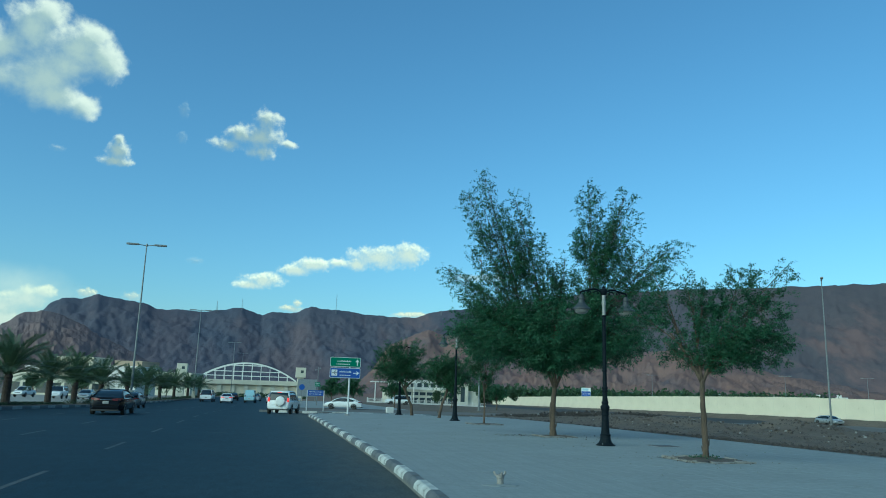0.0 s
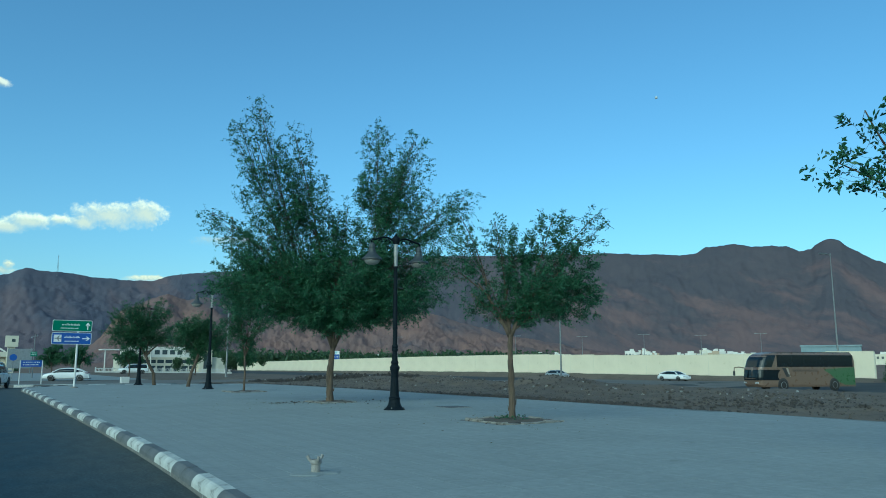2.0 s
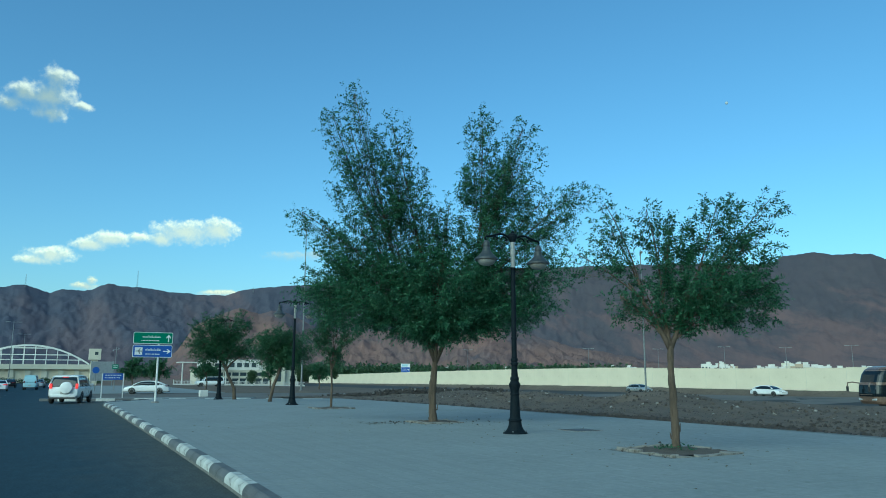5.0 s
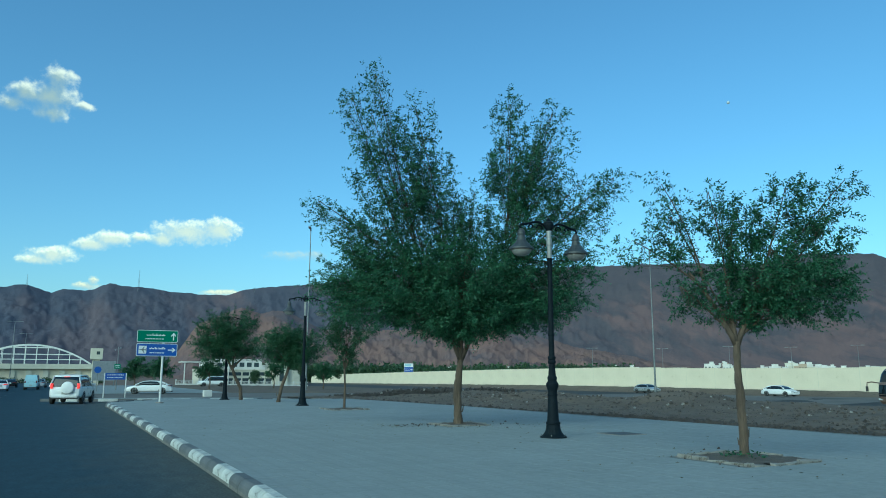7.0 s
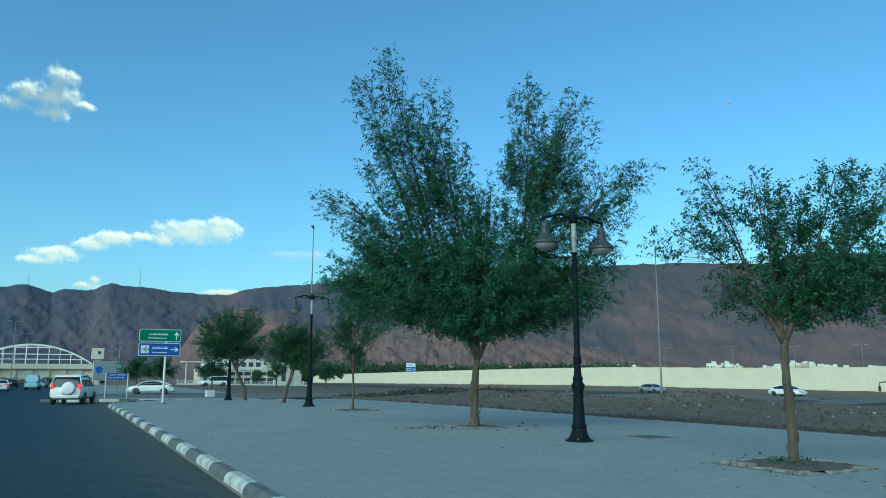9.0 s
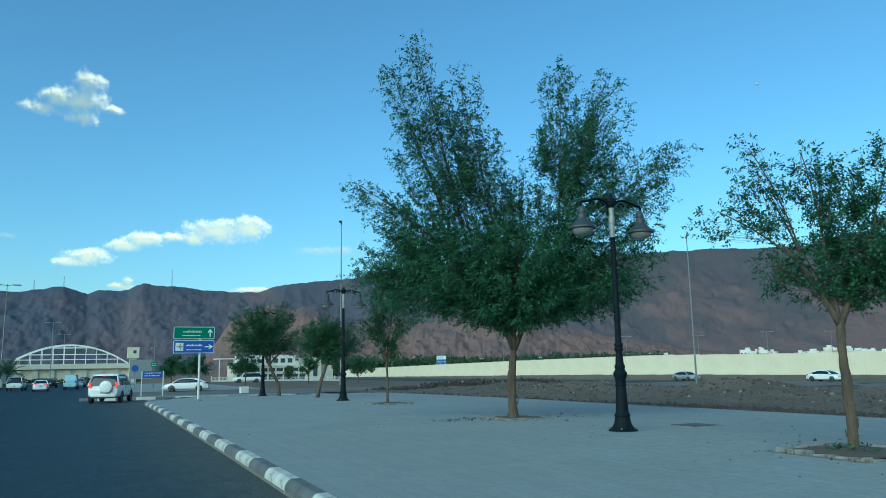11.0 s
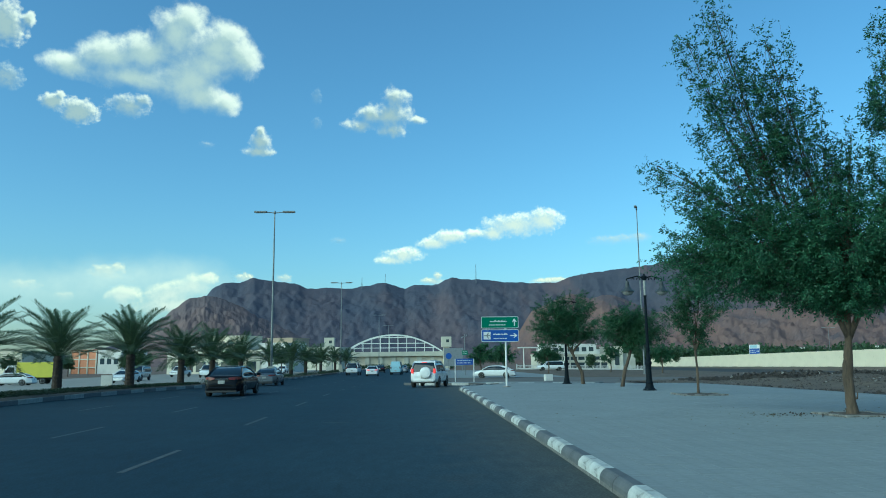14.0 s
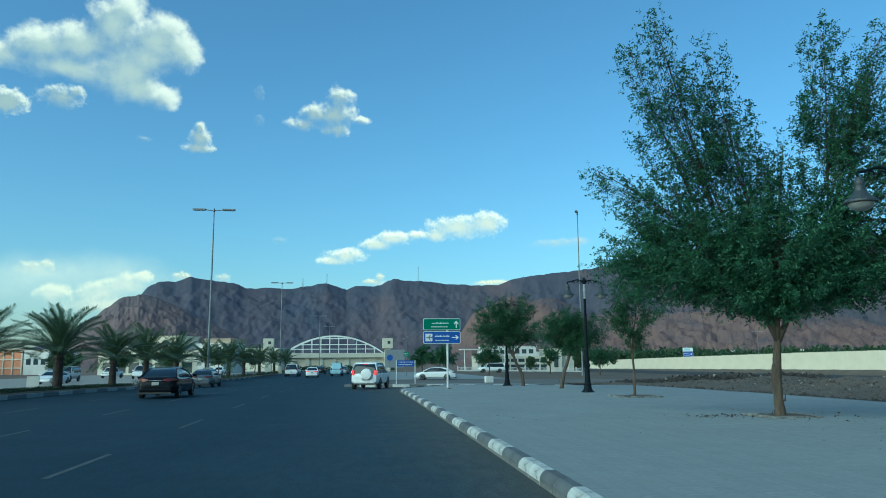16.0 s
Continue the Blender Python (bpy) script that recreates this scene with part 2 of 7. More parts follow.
YELLOW = surface("yellow_truck_paint", (0.68, 0.62, 0.07), (0.58, 0.52, 0.06), 0.5, scale=1, fine=12, bump=0.05)
P_LIGHTBLUE = car_paint("paint_light_blue", (0.35, 0.55, 0.62))
PAINT_LINE = surface("worn_lane_paint", (0.078, 0.092, 0.1), (0.026, 0.039, 0.05), 0.8, scale=3, fine=25, bump=0.1, spots=((0.045, 0.05, 0.052), 4, 0.5))
MANHOLE = surface("cast_iron_cover", (0.06, 0.062, 0.064), (0.1, 0.1, 0.1), 0.7, 0.4, scale=8, fine=60)
STAIN = surface("dark_road_patch", (0.016, 0.026, 0.036), (0.022, 0.033, 0.043), 0.8, scale=5, fine=60)


def rock(name, low, high, dark, size=0.006, warm=None, scree=(0.19, 0.15, 0.14)):
    """Bare mountain rock: broad tints, gullies, bedding and fans of paler scree."""
    m, t, b = nodes_of(name)
    co = t.nodes.new("ShaderNodeTexCoord")
    n1 = t.nodes.new("ShaderNodeTexNoise")
    n1.inputs["Scale"].default_value, n1.inputs["Detail"].default_value, n1.inputs["Roughness"].default_value = size, 8, 0.62
    n2 = t.nodes.new("ShaderNodeTexNoise")
    n2.inputs["Scale"].default_value, n2.inputs["Detail"].default_value, n2.inputs["Roughness"].default_value = size * 9, 14, 0.8
    for n in (n1, n2):
        t.links.new(co.outputs["Object"], n.inputs["Vector"])
    r1 = t.nodes.new("ShaderNodeMapRange")
    r1.inputs["From Min"].default_value, r1.inputs["From Max"].default_value = 0.38, 0.62
    t.links.new(n1.outputs["Fac"], r1.inputs["Value"])
    mix = t.nodes.new("ShaderNodeMix")
    mix.data_type = "RGBA"
    mix.inputs["A"].default_value, mix.inputs["B"].default_value = (*low, 1), (*high, 1)
    t.links.new(r1.outputs[0], mix.inputs["Factor"])
    # browner towards +x; the bluer west has distance haze painted in
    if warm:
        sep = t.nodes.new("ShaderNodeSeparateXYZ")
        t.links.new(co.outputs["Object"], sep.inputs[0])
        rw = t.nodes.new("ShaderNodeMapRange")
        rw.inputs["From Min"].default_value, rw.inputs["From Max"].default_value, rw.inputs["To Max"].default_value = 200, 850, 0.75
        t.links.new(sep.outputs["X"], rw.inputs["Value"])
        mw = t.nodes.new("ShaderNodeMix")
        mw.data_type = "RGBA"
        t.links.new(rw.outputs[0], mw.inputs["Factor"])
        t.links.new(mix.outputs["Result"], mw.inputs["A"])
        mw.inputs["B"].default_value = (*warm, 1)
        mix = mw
    r2 = t.nodes.new("ShaderNodeMapRange")
    r2.inputs["From Min"].default_value, r2.inputs["From Max"].default_value = 0.42, 0.66
    r2.inputs["To Max"].default_value = 0.28
    t.links.new(n2.outputs["Fac"], r2.inputs["Value"])
    mix2 = t.nodes.new("ShaderNodeMix")
    mix2.data_type = "RGBA"
    t.links.new(r2.outputs[0], mix2.inputs["Factor"])
    t.links.new(mix.outputs["Result"], mix2.inputs["A"])
    mix2.inputs["B"].default_value = (*dark, 1)
    mp = t.nodes.new("ShaderNodeMapping")
    mp.inputs["Rotation"].default_value = (0.5, 0.62, 0.4)
    mp.inputs["Scale"].default_value = (0.05, 0.05, 0.006)
    t.links.new(co.outputs["Object"], mp.inputs["Vector"])
    n3 = t.nodes.new("ShaderNodeTexNoise")
    n3.inputs["Scale"].default_value, n3.inputs["Detail"].default_value, n3.inputs["Roughness"].default_value = 0.55, 9, 0.7
    t.links.new(mp.outputs[0], n3.inputs["Vector"])
    r3 = t.nodes.new("ShaderNodeMapRange")
    r3.inputs["From Min"].default_value, r3.inputs["From Max"].default_value, r3.inputs["To Max"].default_value = 0.5, 0.72, 0.24
    t.links.new(n3.outputs["Fac"], r3.inputs["Value"])
    mix3 = t.nodes.new("ShaderNodeMix")
    mix3.data_type = "RGBA"
    t.links.new(r3.outputs[0], mix3.inputs["Factor"])
    t.links.new(mix2.outputs["Result"], mix3.inputs["A"])
    mix3.inputs["B"].default_value = (*(c * 0.62 for c in dark), 1)
    fan = t.nodes.new("ShaderNodeMapping")
    fan.inputs["Rotation"].default_value = (0.2, -0.75, 0.9)
    fan.inputs["Scale"].default_value = (1.0, 0.3, 0.2)
    t.links.new(co.outputs["Object"], fan.inputs["Vector"])
    n4 = t.nodes.new("ShaderNodeTexNoise")
    n4.inputs["Scale"].default_value, n4.inputs["Detail"].default_value, n4.inputs["Roughness"].default_value = 0.016, 10, 0.68
    t.links.new(fan.outputs[0], n4.inputs["Vector"])
    r4 = t.nodes.new("ShaderNodeMapRange")
    r4.inputs["From Min"].default_value, r4.inputs["From Max"].default_value, r4.inputs["To Max"].default_value = 0.48, 0.62, 0.75
    low_z = t.nodes.new("ShaderNodeSeparateXYZ")
    t.links.new(co.outputs["Object"], low_z.inputs[0])
    fall = t.nodes.new("ShaderNodeMath")
    fall.operation = "MULTIPLY_ADD"
    t.links.new(low_z.outputs["Z"], fall.inputs[0])
    fall.inputs[1].default_value = -0.0007
    t.links.new(n4.outputs["Fac"], fall.inputs[2])
    lift = t.nodes.new("ShaderNodeMath")
    lift.inputs[1].default_value = 0.07
    t.links.new(fall.outputs[0], lift.inputs[0])
    t.links.new(lift.outputs[0], r4.inputs["Value"])
    mix4 = t.nodes.new("ShaderNodeMix")
    mix4.data_type = "RGBA"
    if warm:
        east = t.nodes.new("ShaderNodeMapRange")
        east.inputs["From Min"].default_value, east.inputs["From Max"].default_value, east.inputs["To Min"].default_value = -100, 700, 0.3
        t.links.new(sep.outputs["X"], east.inputs["Value"])
        share = t.nodes.new("ShaderNodeMath")
        share.operation = "MULTIPLY"
        t.links.new(r4.outputs[0], share.inputs[0])
        t.links.new(east.outputs[0], share.inputs[1])
        t.links.new(share.outputs[0], mix4.inputs["Factor"])
    else:
        t.links.new(r4.outputs[0], mix4.inputs["Factor"])
    t.links.new(mix3.outputs["Result"], mix4.inputs["A"])
    mix4.inputs["B"].default_value = (*scree, 1)
    t.links.new(mix4.outputs["Result"], b.inputs["Base Color"])
    b.inputs["Roughness"].default_value = 0.95
    b.inputs["Specular IOR Level"].default_value = 0.1
    bp = t.nodes.new("ShaderNodeBump")
    bp.inputs["Strength"].default_value, bp.inputs["Distance"].default_value = 1.0, 1.3
    hm = t.nodes.new("ShaderNodeMath")
    hm.operation = "MULTIPLY_ADD"
    hm.inputs[1].default_value = 0.35
    t.links.new(n3.outputs["Fac"], hm.inputs[0])
    t.links.new(n2.outputs["Fac"], hm.inputs[2])
    t.links.new(hm.outputs[0], bp.inputs["Height"])
    t.links.new(bp.outputs[0], b.inputs["Normal"])
    return m


# low, high and dark carry a blue cast painted for aerial haze
ROCK = rock("haze_tinted_rock", (0.076, 0.084, 0.116), (0.1, 0.094, 0.116), (0.056, 0.061, 0.084), warm=(0.086, 0.076, 0.084), scree=(0.158, 0.108, 0.108))
HILL_ROCK = rock("brown_rock_hill", (0.148, 0.122, 0.13), (0.18, 0.136, 0.136), (0.11, 0.092, 0.1), size=0.014, scree=(0.2, 0.14, 0.13))
RED_ROCK = rock("red_granite_slope", (0.1, 0.092, 0.108), (0.205, 0.128, 0.112), (0.085, 0.074, 0.084), size=0.014, scree=(0.19, 0.125, 0.11))


# ---- mesh helpers ----
def put(name, bm, material, parent=None, label="", smooth=False):
    mesh = bpy.data.meshes.new(name)
    bm.normal_update()
    bm.to_mesh(mesh)
    bm.free()
    for m in (material if isinstance(material, (list, tuple)) else [material]):
        mesh.materials.append(m)
    if smooth:
        mesh.polygons.foreach_set("use_smooth", [True] * len(mesh.polygons))
    ob = new(name, mesh)
    if parent is not None:
        ob.parent = parent
    if label:
        ob["label"] = label
    return ob


def part(name, bm, material, parent, label="", smooth=False):
    """One mesh as a part of a thing."""
    return put(name, bm, material, parent, label, smooth)


def raw(name, verts, faces, material, parent=None, smooth=False, indices=None):
    mesh = bpy.data.meshes.new(name)
    mesh.from_pydata(verts, [], faces)
    for m in (material if isinstance(material, (list, tuple)) else [material]):
        mesh.materials.append(m)
    if indices is not None:
        mesh.polygons.foreach_set("material_index", indices)
    if smooth:
        mesh.polygons.foreach_set("use_smooth", [True] * len(mesh.polygons))
    ob = new(name, mesh)
    if parent is not None:
        ob.parent = parent
    return ob


def base(name, x, y, z, label, category, group="", turn=0.0):
    ob = new(name)
    ob.empty_display_size = 0.2
    ob.matrix_basis = pose(x, y, z, 0, 0, turn)
    return tagged(ob, label, category, group)


def box(bm, c, s, bevel=0.0, turn=0.0, taper=1.0):
    r = bmesh.ops.create_cube(bm, size=1.0)
    vs = r["verts"]
    for v in vs:
        k = taper if v.co.z > 0 else 1.0
        v.co = Vector((v.co.x * s[0] * k, v.co.y * s[1] * k, v.co.z * s[2]))
    if bevel:
        es = list({e for v in vs for e in v.link_edges})
        g = bmesh.ops.bevel(bm, geom=es, offset=bevel, segments=2, affect="EDGES", profile=0.7)
        vs = list({v for f in g["faces"] for v in f.verts} | {v for v in vs if v.is_valid})
    m = Matrix.Translation(c) @ Matrix.Rotation(radians(turn), 4, "Z")
    for v in vs:
        v.co = m @ v.co
    return vs


def rod(bm, p, q, r0, r1=None, seg=10):
    """A straight round bar from p to q."""
    p, q = Vector(p), Vector(q)
    d = q - p
    m = Matrix.Translation((p + q) / 2) @ d.to_track_quat("Z", "Y").to_matrix().to_4x4()
    bmesh.ops.create_cone(bm, cap_ends=True, segments=seg, radius1=r0, radius2=r0 if r1 is None else r1, depth=d.length, matrix=m)


def lathe(bm, profile, seg=18, m=None):
    """Turn a profile of (radius, height) round the z axis."""
    m = m or Matrix()
    rings = []
    for r, z in profile:
        rings.append([bm.verts.new(m @ Vector((r * math.cos(2 * math.pi * i / seg), r * math.sin(2 * math.pi * i / seg), z))) for i in range(seg)])
    for a, b in zip(rings, rings[1:]):
        for i in range(seg):
            bm.faces.new((a[i], a[(i + 1) % seg], b[(i + 1) % seg], b[i]))
    bm.faces.new(rings[0][::-1])
    bm.faces.new(rings[-1])


def pipe(bm, pts, radii, seg=6):
    """A bent round bar through the points."""
    pts = [Vector(p) for p in pts]
    rings = []
    for i, p in enumerate(pts):
        d = (pts[min(i + 1, len(pts) - 1)] - pts[max(i - 1, 0)]).normalized()
        u = d.orthogonal().normalized() if i == 0 else (u - d * u.dot(d)).normalized()
        w = d.cross(u)
        r = radii[i] if isinstance(radii, (list, tuple)) else radii
        rings.append([bm.verts.new(p + (u * math.cos(2 * math.pi * k / seg) + w * math.sin(2 * math.pi * k / seg)) * r) for k in range(seg)])
    for a, b in zip(rings, rings[1:]):
        for k in range(seg):
            bm.faces.new((a[k], a[(k + 1) % seg], b[(k + 1) % seg], b[k]))
    bm.faces.new(rings[0][::-1])
    bm.faces.new(rings[-1])


def plate(bm, outline, thick, m):
    """A flat polygon (x, z) given a thickness along y, posed by m."""
    a = [bm.verts.new(m @ Vector((x, -thick / 2, z))) for x, z in outline]
    b = [bm.verts.new(m @ Vector((x, thick / 2, z))) for x, z in outline]
    n = len(a)
    bm.faces.new(a)
    bm.faces.new(b[::-1])
    for i in range(n):
        bm.faces.new((a[i], b[i], b[(i + 1) % n], a[(i + 1) % n]))


def loft(bm, rings, closed=True, mat=0):
    rows = [[bm.verts.new(p) for p in ring] for ring in rings]
    for a, b in zip(rows, rows[1:]):
        n = len(a)
        for i in range(n if closed else n - 1):
            f = bm.faces.new((a[i], a[(i + 1) % n], b[(i + 1) % n], b[i]))
            f.material_index = mat
    if closed:
        bm.faces.new(rows[0][::-1])
        bm.faces.new(rows[-1])


def smoothstep(a, b, x):
    t = min(1.0, max(0.0, (x - a) / (b - a)))
    return t * t * (3 - 2 * t)


def level(x, y):
    """Height of the ground: flat round the walk, falling gently ahead and to the side."""
    return -0.7 * smoothstep(20, 75, x) - 0.5 * smoothstep(38, 90, y) - 0.0022 * max(0.0, y - 100) - 0.35 * smoothstep(-22, -60, x) - 0.42 * smoothstep(45, 57, x) * smoothstep(85, 71, x) * smoothstep(82, 62, y)


def mounds(x, y):
    """Heaps of dumped earth on the empty lot."""
    ridge = math.exp(-((x - 31 - 2.5 * math.sin(y * 0.11)) / 5.5) ** 2) * smoothstep(22, 34, y) * smoothstep(105, 80, y)
    n = noise.fractal(Vector((x * 0.16, y * 0.16, 3.1)), 0.9, 2.1, 5)
    fine = noise.fractal(Vector((x * 1.3, y * 1.3, 7.7)), 0.7, 2.2, 5)
    near = smoothstep(17.6, 20.5, x)
    return near * (ridge * (0.36 + 0.4 * n) + 0.1 * fine + 0.1 * n * smoothstep(19, 26, x) * smoothstep(60, 45, x))


# ---- ground, road, pavement ----
def grid_sheet(name, xs, ys, height, material, smooth=True):
    verts = [(x, y, height(x, y)) for y in ys for x in xs]
    n = len(xs)
    faces = [(j * n + i, j * n + i + 1, (j + 1) * n + i + 1, (j + 1) * n + i) for j in range(len(ys) - 1) for i in range(n - 1)]
    return raw(name, verts, faces, material, smooth=smooth)


def steps(*cuts):
    """Values along cuts of (start, end, step)."""
    out = []
    for a, b, s in cuts:
        k = max(1, round((b - a) / s))
        out += [a + (b - a) * i / k for i in range(k)]
    return out + [cuts[-1][1]]


far = lambda x, y: level(max(-150, min(150, x)), max(-100, min(420, y))) - 0.12
ground = grid_sheet("ground", steps((-4500, -500, 500), (-500, -60, 60), (-60, 100, 8), (100, 500, 60), (500, 4500, 500)), steps((-4500, -500, 500), (-500, -60, 60), (-60, 420, 10), (420, 4500, 480)), far, DESERT)
tagged(ground, "dusty brown desert plain reaching to the mountains", "ground", kind="structure")
def dusty_edge(m, x0, x1, colour):
    """Pale dust swept towards one side of a road."""
    t = m.node_tree
    b = t.nodes["Principled BSDF"]
    was = b.inputs["Base Color"].links[0].from_socket
    co = t.nodes.new("ShaderNodeTexCoord")
    n = t.nodes.new("ShaderNodeTexNoise")
    n.inputs["Scale"].default_value, n.inputs["Detail"].default_value = 0.9, 7
    t.links.new(co.outputs["Object"], n.inputs["Vector"])
    sep = t.nodes.new("ShaderNodeSeparateXYZ")
    t.links.new(co.outputs["Object"], sep.inputs[0])
    add = t.nodes.new("ShaderNodeMath")
    add.operation = "MULTIPLY_ADD"
    t.links.new(n.outputs["Fac"], add.inputs[0])
    add.inputs[1].default_value = 2.4
    t.links.new(sep.outputs["X"], add.inputs[2])
    r = t.nodes.new("ShaderNodeMapRange")
    r.inputs["From Min"].default_value, r.inputs["From Max"].default_value, r.inputs["To Max"].default_value = x0 + 1.2, x1 + 1.2, 0.85
    t.links.new(add.outputs[0], r.inputs["Value"])
    mix = t.nodes.new("ShaderNodeMix")
    mix.data_type = "RGBA"
    t.links.new(r.outputs[0], mix.inputs["Factor"])
    t.links.new(was, mix.inputs["A"])
    mix.inputs["B"].default_value = (*colour, 1)
    t.links.new(mix.outputs["Result"], b.inputs["Base Color"])
    return m


def aggregate(m, scale, amount, along=1.0):
    """Speckle of chippings, lighter and darker than the binder."""
    t = m.node_tree
    b = t.nodes["Principled BSDF"]
    was = b.inputs["Base Color"].links[0].from_socket
    co = t.nodes.new("ShaderNodeTexCoord")
    mp = t.nodes.new("ShaderNodeMapping")
    mp.inputs["Scale"].default_value = (1, along, 1)
    t.links.new(co.outputs["Object"], mp.inputs["Vector"])
    n = t.nodes.new("ShaderNodeTexNoise")
    n.inputs["Scale"].default_value, n.inputs["Detail"].default_value, n.inputs["Roughness"].default_value = scale, 3, 0.7
    t.links.new(mp.outputs[0], n.inputs["Vector"])
    r = t.nodes.new("ShaderNodeMapRange")
    r.inputs["From Min"].default_value, r.inputs["From Max"].default_value = 0.3, 0.7
    r.inputs["To Min"].default_value, r.inputs["To Max"].default_value = 1 - amount, 1 + amount
    t.links.new(n.outputs["Fac"], r.inputs["Value"])
    hsv = t.nodes.new("ShaderNodeHueSaturation")
    t.links.new(was, hsv.inputs["Color"])
    t.links.new(r.outputs[0], hsv.inputs["Value"])
    t.links.new(hsv.outputs["Color"], b.inputs["Base Color"])
    return m


ROAD = dusty_edge(ASPHALT.copy(), -2.5, 3.4, (0.042, 0.063, 0.078))
ROAD = dusty_edge(ROAD, 0.9, 3.3, (0.08, 0.08, 0.068))
ROAD = aggregate(aggregate(ROAD, 26, 0.42), 5, 0.2, 0.35)
aggregate(PAVING, 7, 0.1)
road = grid_sheet("road", steps((-15.6, 4.2, 3.3)), steps((-400, -60, 34), (-60, 30, 10), (30, 100, 5), (100, 330, 10)), lambda x, y: level(x, y), ROAD)
tagged(road, "worn dark grey asphalt carriageway", "road", kind="structure")
side = grid_sheet("side_road", steps((4.2, 95, 4)), steps((55, 96, 4)), lambda x, y: level(x, y) - 0.01, surface("dusty_asphalt", (0.16, 0.15, 0.135), (0.1, 0.097, 0.09), 0.9, scale=0.3, fine=20, spec=0.2))
tagged(side, "asphalt side road crossing behind the pavement", "road", kind="structure")
farside = grid_sheet("service_road", steps((62, 88, 3)), steps((-60, 300, 8)), lambda x, y: level(x, y) - 0.02, surface("service_asphalt", (0.07, 0.07, 0.068), (0.045, 0.047, 0.048), 0.9, scale=0.3, fine=20, spec=0.15))
tagged(farside, "asphalt service road along the cream boundary wall", "road", kind="structure")
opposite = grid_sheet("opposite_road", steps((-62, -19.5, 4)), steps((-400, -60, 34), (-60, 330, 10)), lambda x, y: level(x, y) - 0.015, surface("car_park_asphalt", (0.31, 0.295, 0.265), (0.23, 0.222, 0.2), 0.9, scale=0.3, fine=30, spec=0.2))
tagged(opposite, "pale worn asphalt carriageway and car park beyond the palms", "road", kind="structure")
beyond = grid_sheet("far_pavement", steps((4.2, 19, 3.7)), steps((96, 176, 8)), lambda x, y: level(x, y) + 0.02, PAVING)
tagged(beyond, "pale paved forecourt beyond the side road", "pavement", kind="structure")
lot = grid_sheet("dirt_lot", steps((17.62, 27, 0.2), (27, 45, 0.5), (45, 64, 1.5)), steps((-30, 5, 2.5), (5, 45, 0.25), (45, 70, 0.6)), lambda x, y: level(x, y) + 0.1 + mounds(x, y), DIRT)
tagged(lot, "empty lot of rough brown dirt with low heaps", "dirt lot", kind="structure")
lot2 = grid_sheet("dirt_lot_far", steps((18, 62, 1.2)), steps((92, 190, 1.6)), lambda x, y: level(x, y) - 0.4 + (0.46 + mounds(x, y) * 0.8) * smoothstep(92, 95, y) * smoothstep(18, 20, x), DIRT)
tagged(lot2, "empty lot of brown dirt beyond the side road", "dirt lot", kind="structure")
TOP = 0.18                            # pavement height above the road
SLAB = 0.45


def kerb_x(y):
    """Front face of the kerb, which draws slowly away from the lane."""
    return 3.03 - 0.36 * math.exp(-(y - 8) / 5) if y > 8 else 2.67 + 0.03 * (y - 8)


def lot_edge(y):
    """Outer edge of the pavement, against the dirt lot."""
    return 18.6 - 0.033 * (y - 10)


def pavement_end(x):
    """Where the pavement stops at the side road."""
    return 51.0 + 7.0 * smoothstep(3.2, 7.5, x) - 5.5 * smoothstep(8, 15, x)


bm = bmesh.new()
rows = []
for k in range(31):
    f = k / 30
    col = []
    for m in range(41):
        y = -40 + m * 2.25
        x = kerb_x(y) + 0.19 + (lot_edge(y) - kerb_x(y) - 0.19) * f
        y = min(y, pavement_end(x))
        col.append(bm.verts.new((x, y, TOP - 0.002 + level(min(x, 20), y))))
    rows.append(col)
for a, c in zip(rows, rows[1:]):
    for m in range(40):
        if (a[m].co - a[m + 1].co).length > 0.01 or (c[m].co - c[m + 1].co).length > 0.01:
            bm.faces.new((a[m], c[m], c[m + 1], a[m + 1]))
edge = bmesh.ops.extrude_edge_only(bm, edges=[e for e in bm.edges if e.is_boundary])
for v in edge["geom"]:
    if isinstance(v, bmesh.types.BMVert):
        v.co.z -= 0.26
pavement = put("pavement", bm, JOINT)
tagged(pavement, "wide pavement of pale grey concrete slabs beside the road", "pavement", kind="structure")


def slab_shape(bm, x, y, dz=0.0):
    e, b = 0.0024, 0.001
    x0, x1, y0, y1 = x + e, x + SLAB - e, y + e, y + SLAB - e
    z0, z1 = TOP - 0.006, TOP + dz
    a = [bm.verts.new(p) for p in ((x0, y0, z0), (x1, y0, z0), (x1, y1, z0), (x0, y1, z0))]
    c = [bm.verts.new(p) for p in ((x0 + b, y0 + b, z1), (x1 - b, y0 + b, z1), (x1 - b, y1 - b, z1), (x0 + b, y1 - b, z1))]
    bm.faces.new(c)
    for i in range(4):
        bm.faces.new((a[i], a[(i + 1) % 4], c[(i + 1) % 4], c[i]))


# ---- kerbs ----
def kerb_stone_mesh(length, paint, width=0.21, height=0.19):
    """One kerb stone along y: a bare grimy foot, a painted face and a rounded shoulder."""
    bm = bmesh.new()
    prof = [(0, -0.06), (0, height * 0.26), (0.004, height * 0.52), (width * 0.1, height * 0.72), (width * 0.27, height * 0.92), (width * 0.42, height), (width, height), (width, -0.06)]
    loft(bm, [[(x, y, z) for x, z in prof] for y in (0.004, length - 0.004)])
    bmesh.ops.recalc_face_normals(bm, faces=bm.faces)
    mesh = bpy.data.meshes.new("kerb_stone")
    for f in bm.faces:
        c = f.calc_center_median()
        f.material_index = 1 if c.x < 0.003 and c.z < height * 0.25 else 0
    bm.to_mesh(mesh)
    bm.free()
    mesh.materials.append(paint)
    mesh.materials.append(KERB_FOOT)
    return mesh


